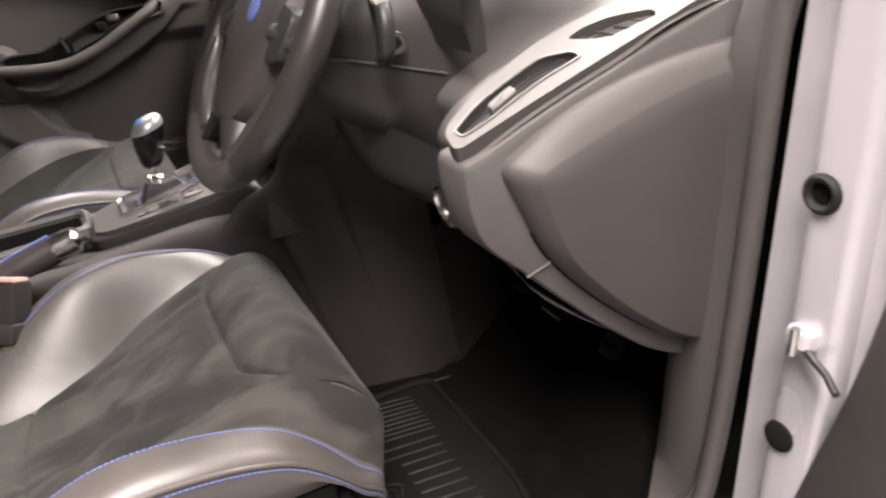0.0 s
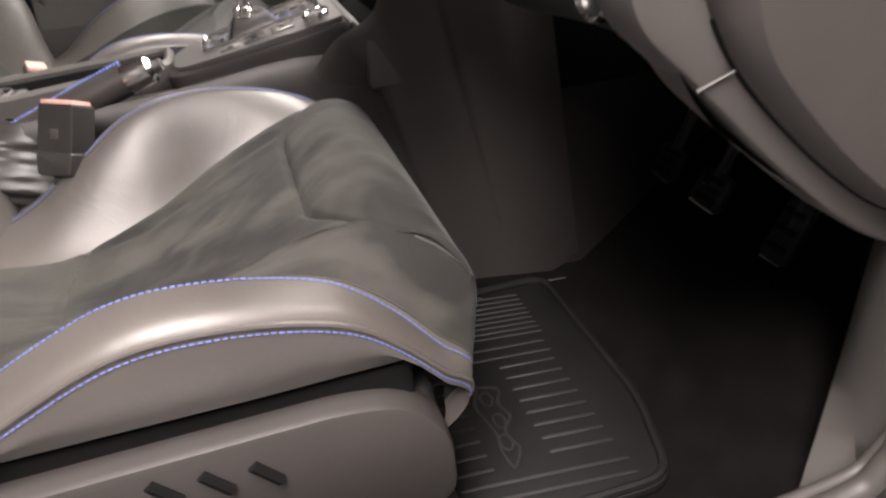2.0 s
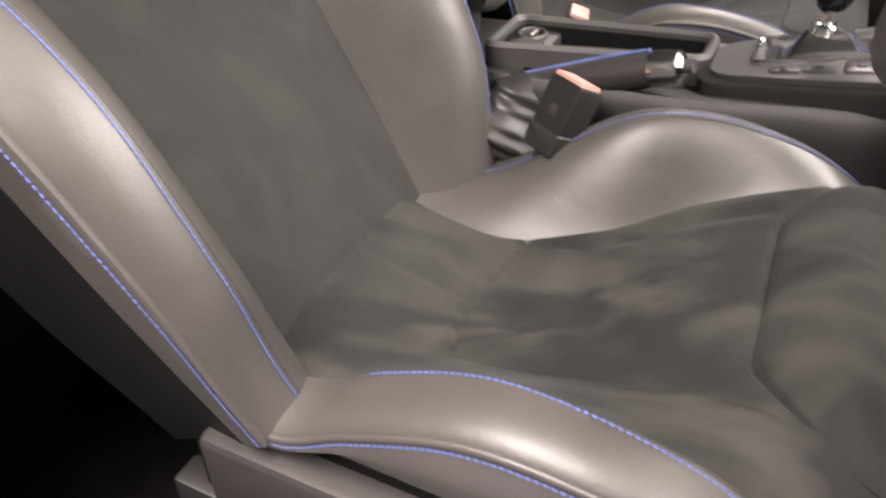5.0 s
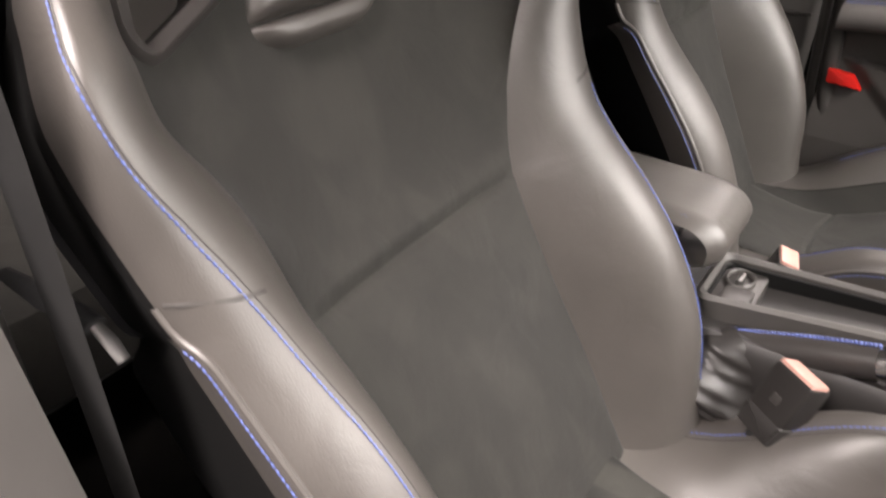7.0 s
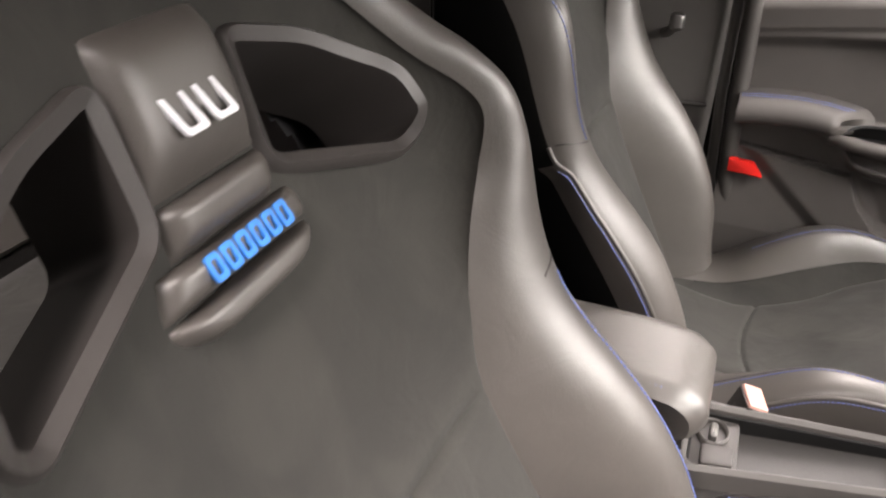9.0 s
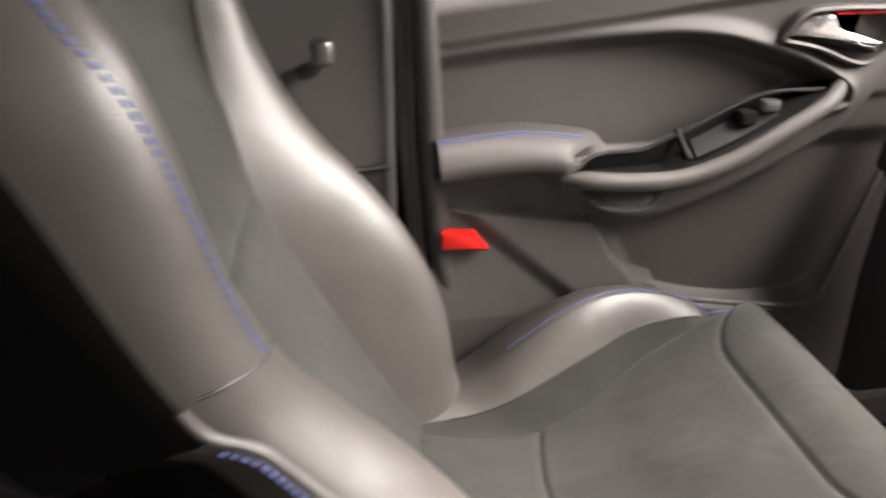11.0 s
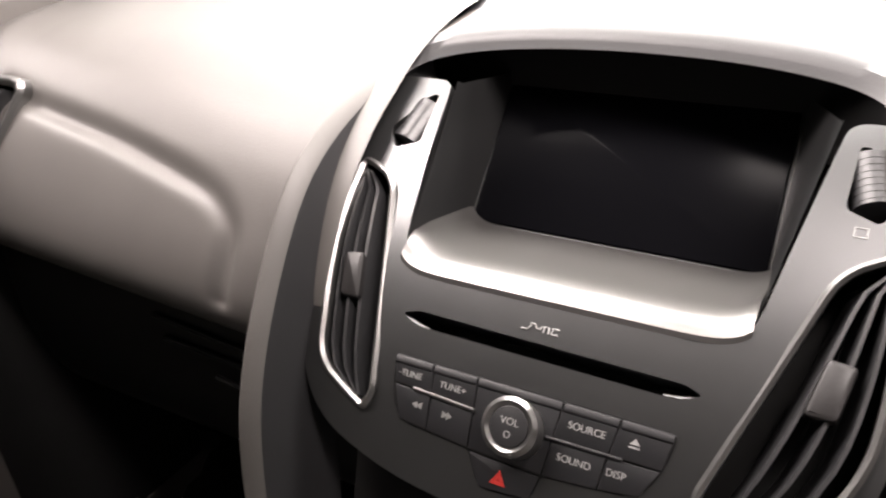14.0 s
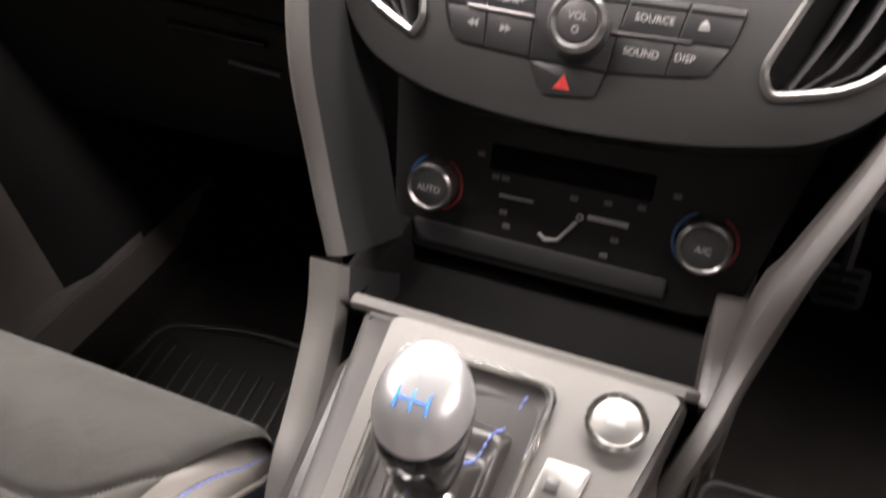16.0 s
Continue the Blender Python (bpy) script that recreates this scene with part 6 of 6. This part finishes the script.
sw = Plane((0.615, 0.728, 0.562), (1, 0, 0), (0, -0.18, 0.98))
dial = part("light_switch", annulus(sw, (0, 0), 0.020, 0.026, -0.002, 0.010, 0.003), CHROME, dash, "chrome-ringed light switch")
part("switch_face", disc(sw, (0, 0), 0.0205, -0.002, 0.006, 0.001), DARK, dial, "black switch face")
part("panel_seam", tube([(0.6985, 0.761, 0.503), (0.7015, 0.772, 0.509), (0.7035, 0.785, 0.515)], 0.0016, 6), PLASTIC, dash, "pale joint in the end panel")
cowl = thing("instrument_cowl", (0.378, 0.85, 0.74), "dark hooded instrument cluster", "instrument cluster")
part("cowl_hood", loft([(0.22, [(0.80, 0.69), (0.79, 0.74), (0.81, 0.80), (0.88, 0.825), (1.0, 0.81)]), (0.38, [(0.78, 0.70), (0.765, 0.77), (0.79, 0.84), (0.88, 0.86), (1.0, 0.83)]), (0.54, [(0.80, 0.69), (0.79, 0.74), (0.81, 0.80), (0.88, 0.825), (1.0, 0.81)])], 20, 24), DARK, cowl, "black instrument hood")

# steering wheel and column
tilt = radians(30)
WC, WV = np.array((0.378, 0.62, 0.72)), np.array((0, math.sin(tilt), math.cos(tilt)))
WP = Plane(WC, (1, 0, 0), WV)
wheel = thing("steering_wheel", tuple(WC), "leather steering wheel with silver spokes", "steering wheel")
a = np.linspace(0, 2 * math.pi, 90, endpoint=False)
part("rim", tube(WP.at(np.stack([0.174 * np.cos(a), 0.174 * np.sin(a) * 0.985], -1)), 0.0172, 14, closed=True), GAITER, wheel, "black leather wheel rim")
part("lower_rim_insert", tube(WP.at(np.stack([0.174 * np.cos(a[58:78]), 0.174 * np.sin(a[58:78]) * 0.985], -1)), 0.0176, 14), GRIP, wheel, "smooth black leather lower rim section")
part("hub", plate(WP, round_poly([(-0.088, 0.060), (0.088, 0.060), (0.100, 0.0), (0.066, -0.085), (0.034, -0.112), (-0.034, -0.112), (-0.066, -0.085), (-0.100, 0.0)], 0.03, 6), -0.045, 0.014, 0.02), PLASTIC_LOW, wheel, "dark grey airbag cover")
part("badge", disc(WP, (0, 0.02), 0.016, 0.010, 0.0155, 0.001), BLUE, wheel, "small blue oval badge")
for x0, x1, y0, y1 in ((0.08, 0.166, 0.01, 0.0), (-0.08, -0.166, 0.01, 0.0), (0.030, 0.070, -0.10, -0.156), (-0.030, -0.070, -0.10, -0.156)):
    p = WP.at([(x0, y0), ((x0 + x1) / 2, (y0 + y1) / 2), (x1, y1)], -0.004)
    part("spoke", tube(p, [0.024, 0.018, 0.014], 12, flat=0.5), DARK, wheel, "dark wheel spoke")
for a0, a1 in ((3.35, 4.25), (5.17, 6.07)):
    b = np.linspace(a0, a1, 16)
    part("spoke_trim", tube(WP.at(np.stack([0.150 * np.cos(b), 0.150 * np.sin(b)], -1), 0.004), np.interp(np.linspace(0, 1, 16), [0, 0.5, 1], [0.006, 0.012, 0.006]), 10), SILVER, wheel, "satin silver inner trim")
for sx in (1, -1):
    part("thumb_grip", plate(WP, round_poly([(sx * 0.088, 0.036), (sx * 0.132, 0.030), (sx * 0.132, -0.022), (sx * 0.088, -0.030)], 0.012, 4), -0.006, 0.013, 0.003), DARK, wheel, "black thumb switch pad")
col = thing("steering_column", (0.378, 0.75, 0.66), "grey steering column shroud with black stalks", "steering column")
rows = []
for y, cz, rx, rz_ in ((0.655, 0.690, 0.050, 0.052), (0.665, 0.688, 0.062, 0.066), (0.70, 0.680, 0.070, 0.078), (0.75, 0.668, 0.082, 0.098), (0.80, 0.655, 0.098, 0.135), (0.85, 0.645, 0.108, 0.140)):
    b = np.linspace(0, 2 * math.pi, 36, endpoint=False)
    rows.append(np.column_stack([0.378 + rx * np.sign(np.cos(b)) * np.abs(np.cos(b)) ** 0.7, np.full(36, y), cz + rz_ * np.sign(np.sin(b)) * np.abs(np.sin(b)) ** 0.7]))
part("shroud", sheet(rows, close_v=True), CONSOLE, col, "grey plastic shroud")
part("shroud_joint", tube([(0.441, 0.668, 0.690), (0.450, 0.70, 0.683), (0.464, 0.76, 0.668), (0.478, 0.80, 0.658)], 0.0022, 6), DARK, col, "dark shroud joint")
part("stalk", tube(smooth_line([(0.445, 0.735, 0.742), (0.490, 0.722, 0.748), (0.512, 0.716, 0.735), (0.515, 0.714, 0.705), (0.500, 0.716, 0.690)], 16), 0.009, 12), DARK, col, "black control stalk")
part("stalk_end", tube([(0.492, 0.720, 0.752), (0.508, 0.715, 0.756)], 0.010, 12), CHROME, col, "silver stalk end")
part("ignition", annulus(Plane((0.470, 0.742, 0.700), (0.3, 0.95, 0), (0, 0, 1)), (0, 0), 0.007, 0.013, -0.004, 0.004, 0.001), CHROME, col, "chrome ignition ring")
part("knee_panel", loft([(0.20, [(0.80, 0.50), (0.755, 0.53), (0.75, 0.60)]), (0.378, [(0.80, 0.490), (0.735, 0.515), (0.735, 0.60)]), (0.56, [(0.80, 0.50), (0.755, 0.53), (0.745, 0.60)])], 10, 12), DARK, dash, "dark knee panel")

# ---- pedals ----


def pedal(x, y, z, w, h, label):
    root = thing("pedal", (x, y, z), label, "pedal", "pedals")
    pl = Plane((x, y, z), (1, 0, 0), (0, 0.45, 0.89))
    part("pad", plate(pl, round_poly([(-w / 2, -h / 2), (w / 2, -h / 2), (w / 2, h / 2), (-w / 2, h / 2)], 0.010, 4), -0.010, 0.0, 0.003), DARK, root, "dark metal pad")
    for k in range(3):
        part("rubber_stud", plate(pl, round_poly([(-w * 0.36, h * (k - 1) * 0.28 - 0.004), (w * 0.36, h * (k - 1) * 0.28 - 0.004), (w * 0.36, h * (k - 1) * 0.28 + 0.004), (-w * 0.36, h * (k - 1) * 0.28 + 0.004)], 0.003, 3), -0.001, 0.003, 0.001), RUBBER, root, "black rubber stud")
    part("pedal_arm", tube([(x, y + 0.008, z), (x, y + 0.05, z + 0.10), (x, y + 0.06, z + 0.26)], 0.009, 8), DARK, root, "black pedal arm")
    # added bright bar that draws the glint on the pad's lower edge
    part("pad_glint", tube(pl.at([(-w / 2 + 0.004, -h / 2), (w / 2 - 0.004, -h / 2)], -0.004), 0.004, 8), CHROME, root, "chrome bar for the highlight on the lower pad edge")


pedal(0.362, 1.035, 0.225, 0.060, 0.050, "brushed metal brake pedal with rubber studs")
pedal(0.466, 1.075, 0.205, 0.045, 0.085, "brushed metal accelerator pedal with rubber studs")
pedal(0.262, 1.035, 0.225, 0.055, 0.050, "brushed metal clutch pedal with rubber studs")

# ---- floor mats ----


def mat_thing(sgn, label):
    root = thing("floor_mat", (sgn * 0.38, 0.7, 0.001), label, "floor mat", "floor mats")
    MP = Plane((0, 0, 0.002), (1, 0, 0), (0, 1, 0))
    poly = round_poly([(sgn * 0.165, 0.42), (sgn * 0.615, 0.42), (sgn * 0.615, 0.85), (sgn * 0.480, 0.885), (sgn * 0.165, 0.885)][:: sgn], 0.04, 5)
    part("base", plate(MP, poly, 0.0, 0.010, 0.004), RUBBER, root, "black rubber mat")
    part("raised_edge", tube(MP.at(np.vstack([inset(poly, 0.008)]), 0.012), 0.006, 8, closed=True), RUBBER, root, "raised mat edge")

    def rib(name, x0, y0, x1, y1, r=0.0024):
        a, b = np.array((sgn * x0, y0, 0.0122)), np.array((sgn * x1, y1, 0.0122))
        part(name, tube([a, a * 0.97 + b * 0.03 + (0, 0, 0.001), a * 0.03 + b * 0.97 + (0, 0, 0.001), b], [r * 0.5, r, r, r * 0.5], 6, flat=0.7), RUBBER_LIGHTER, root)

    # two long bars at each end, short bars on both sides of the emblem
    for x in (0.304, 0.326, 0.546, 0.568):
        rib("long_rib", x, 0.615, x + 0.02, 0.815)
    for k in range(8):
        x = 0.357 + 0.0238 * k
        rib("rib", x, 0.605, x + 0.004, 0.662)
        rib("rib", x + 0.002, 0.733, x + 0.010, 0.812)
    for x in (0.20, 0.225, 0.25, 0.275, 0.304, 0.33, 0.357, 0.381, 0.405, 0.429, 0.453, 0.477, 0.501, 0.525, 0.55):
        rib("rib", x, 0.45, x + 0.004, 0.54)
    # slanted block below the pedals
    for k in range(9):
        o = 0.0125 * k
        rib("cross_rib", 0.186 + o, 0.690 + 0.35 * max(0.0, 0.045 - o), 0.202 + o, 0.822, 0.0020)
    rib("heel_rib", 0.182, 0.700, 0.188, 0.768)
    rib("heel_rib", 0.182, 0.869, 0.192, 0.960)
    emb = [(0.385, 0.690), (0.398, 0.715), (0.425, 0.706), (0.452, 0.712), (0.478, 0.696), (0.508, 0.702), (0.533, 0.686), (0.505, 0.680), (0.478, 0.684), (0.450, 0.680), (0.420, 0.676)]
    em = smooth_line([(sgn * x, y, 0.0125) for x, y in emb + emb[:1]], 80)
    part("mat_emblem", tube(em[:-1], 0.0022, 6, closed=True), RUBBER_LIGHTER, root, "moulded mat emblem")
    for cx, cy in ((0.412, 0.694), (0.455, 0.696), (0.492, 0.691)):
        b = np.linspace(0, 2 * math.pi, 20, endpoint=False)
        part("emblem_loop", tube(np.column_stack([sgn * (cx + 0.013 * np.cos(b)), cy + 0.0075 * np.sin(b), np.full(20, 0.0125)]), 0.0018, 6, closed=True), RUBBER_LIGHTER, root, "moulded loop")


mat_thing(1, "ribbed black rubber mat in the driver's footwell")
mat_thing(-1, "ribbed black rubber mat in the passenger footwell")
# ---- door opening on the driver's side ----
kick = []
for z, xl, yl, xs in ((0.0, 0.700, 0.93, 0.765), (0.05, 0.685, 0.950, 0.766), (0.12, 0.660, 0.985, 0.768), (0.20, 0.641, 1.012, 0.770), (0.30, 0.644, 1.012, 0.773), (0.40, 0.660, 1.008, 0.777), (0.50, 0.678, 1.004, 0.782), (0.60, 0.693, 1.002, 0.785), (0.70, 0.706, 1.000, 0.788), (0.80, 0.715, 1.02, 0.790)):
    kick.append([(xl - 0.01, yl + 0.10, z), (xl, yl, z), (xl + 0.018, yl - 0.022, z), (xl + 0.05, 0.975, z), (xs - 0.012, 0.966, z), (xs + 0.004, 0.970, z)])
part("trim_kick", sheet(smooth_line(np.array(kick).reshape(10, -1), 40).reshape(40, 6, 3)), PLASTIC, label="grey plastic kick panel beside the dash", kind="structure", category="trim")
seal_path = smooth_line([(0.792, 0.962, 0.95), (0.788, 0.962, 0.70), (0.783, 0.962, 0.44), (0.775, 0.960, 0.25), (0.770, 0.945, 0.155), (0.768, 0.88, 0.118), (0.767, 0.60, 0.110), (0.767, -0.1, 0.110), (0.767, -0.8, 0.110)], 80)
part("trim_seal", tube(seal_path, 0.0115, 12), SEAL, label="brown-black rubber door seal", kind="structure", category="trim")
part("trim_seal_lip", tube(seal_path + (-0.016, 0.010, 0.004), 0.007, 10), SEAL, label="inner lip of the rubber door seal", kind="structure", category="trim")
jrows = []
for z in np.linspace(-0.12, 1.05, 50):
    lean = 0.010 * (z - 0.3)
    w1, w2 = 0.012 * math.sin(3.4 * z) + lean, 0.014 * math.sin(2.6 * z + 1) + lean
    jrows.append([(0.793 + lean, 0.990, z), (0.800 + lean, 0.974, z), (0.806 + lean, 0.966, z), (0.824 + w1, 0.964, z), (0.832 + w1, 0.961, z), (0.838 + w1, 0.951, z), (0.844 + w1, 0.946, z), (0.850 + w1, 0.9455, z), (0.880 + w2, 0.946, z), (0.886 + w2, 0.947, z), (0.892 + w2, 0.953, z), (0.897 + w2, 0.962, z), (0.93 + lean, 0.968, z), (0.945 + lean, 0.99, z), (0.95 + lean, 1.10, z)])
part("wall_jamb", sheet(jrows), PAINT, label="lilac-grey metallic painted door jamb", kind="structure", category="wall")
part("wall_sill_outer", box((0.765, -1.3, -0.16), (0.90, 0.99, 0.085), 0.03), PAINT, label="lilac-grey metallic painted outer sill", kind="structure", category="wall")
JP = Plane((0, 0.9465, 0), (1, 0, 0), (0, 0, 1))
grom = thing("grommet", (0.866, 0.95, 0.60), "black rubber grommet in the painted jamb", "grommet")
part("grommet_ring", annulus(JP, (0.866, 0.600), 0.010, 0.018, -0.004, 0.007, 0.003), RUBBER, grom)
part("grommet_hole", disc(JP, (0.866, 0.600), 0.011, -0.004, 0.001, 0.0005), BLACK, grom, "dark opening")
plug = thing("blanking_plug", (0.863, 0.95, 0.34), "round black blanking plug in the painted jamb", "plug")
part("plug_disc", disc(JP, (0.863, 0.341), 0.0165, -0.004, 0.004, 0.002), BLACK, plug)
hinge = thing("door_check", (0.87, 0.95, 0.45), "grey steel door check strap on the jamb", "door check")
part("bracket", box((0.858, 0.930, 0.452), (0.888, 0.953, 0.474), 0.006), PAINT, hinge, "painted bracket")
part("strap", tube([(0.872, 0.938, 0.462), (0.892, 0.932, 0.455), (0.910, 0.928, 0.449), (0.928, 0.918, 0.444)], 0.0036, 8), DARK, hinge, "dark check strap")
part("pin", tube([(0.873, 0.930, 0.450), (0.873, 0.930, 0.477)], 0.0045, 10), CHROME, hinge, "bright hinge pin")
ddoor = thing("car_door", (0.95, 0.93, 0.1), "open driver's door with a dark grey inner card", "car door")
DP = Plane((0.885, 0.935, 0), (0.985, -0.17, 0), (0, 0, 1))
dpoly = round_poly([(-0.012, 0.20), (0.004, 0.300), (0.022, 0.372), (0.042, 0.462), (0.060, 0.585), (0.075, 0.85), (0.95, 0.85), (1.02, 0.4), (0.90, 0.06), (0.2, 0.02)], 0.03, 4)
part("door_card", plate(DP, dpoly, -0.10, 0.0, 0.02), PLASTIC_LOW, ddoor, "dark grey door card")
part("door_skin", plate(DP, inset(dpoly, -0.01), -0.16, -0.105, 0.01), PAINT, ddoor, "painted door frame")
# passenger vent
PV = Plane((-0.612, 0.800, 0.705), (0.94, 0.34, 0.0), (0.24, 0.50, 0.83))
pv = round_poly([(-0.036, -0.062), (0.026, -0.062), (0.032, 0.070), (-0.006, 0.074)], 0.010, 4)
pvent = part("side_vent_ring", ring(PV, inset(pv, -0.010), pv, -0.02, 0.008, 0.004), RING, dash, "bright vent surround")
part("side_vent_back", plate(PV, inset(pv, -0.002), -0.02, -0.012, 0.001), BLACK, pvent, "black vent duct")
louvres(PV, inset(pv, 0.002), 3, -0.014, 0.004, pvent, -0.004)
part("vent_slider", plate(PV, round_poly([(-0.012, -0.012), (0.012, -0.012), (0.014, 0.012), (-0.010, 0.012)], 0.003, 3), -0.002, 0.009, 0.003), PLASTIC_LOW, pvent, "grey vent slider")
# airbag lid groove and glovebox details
for z0, z1, x0, x1 in ((0.527, 0.523, -0.41, -0.30), (0.499, 0.494, -0.346, -0.29), (0.552, 0.540, -0.42, -0.26)):
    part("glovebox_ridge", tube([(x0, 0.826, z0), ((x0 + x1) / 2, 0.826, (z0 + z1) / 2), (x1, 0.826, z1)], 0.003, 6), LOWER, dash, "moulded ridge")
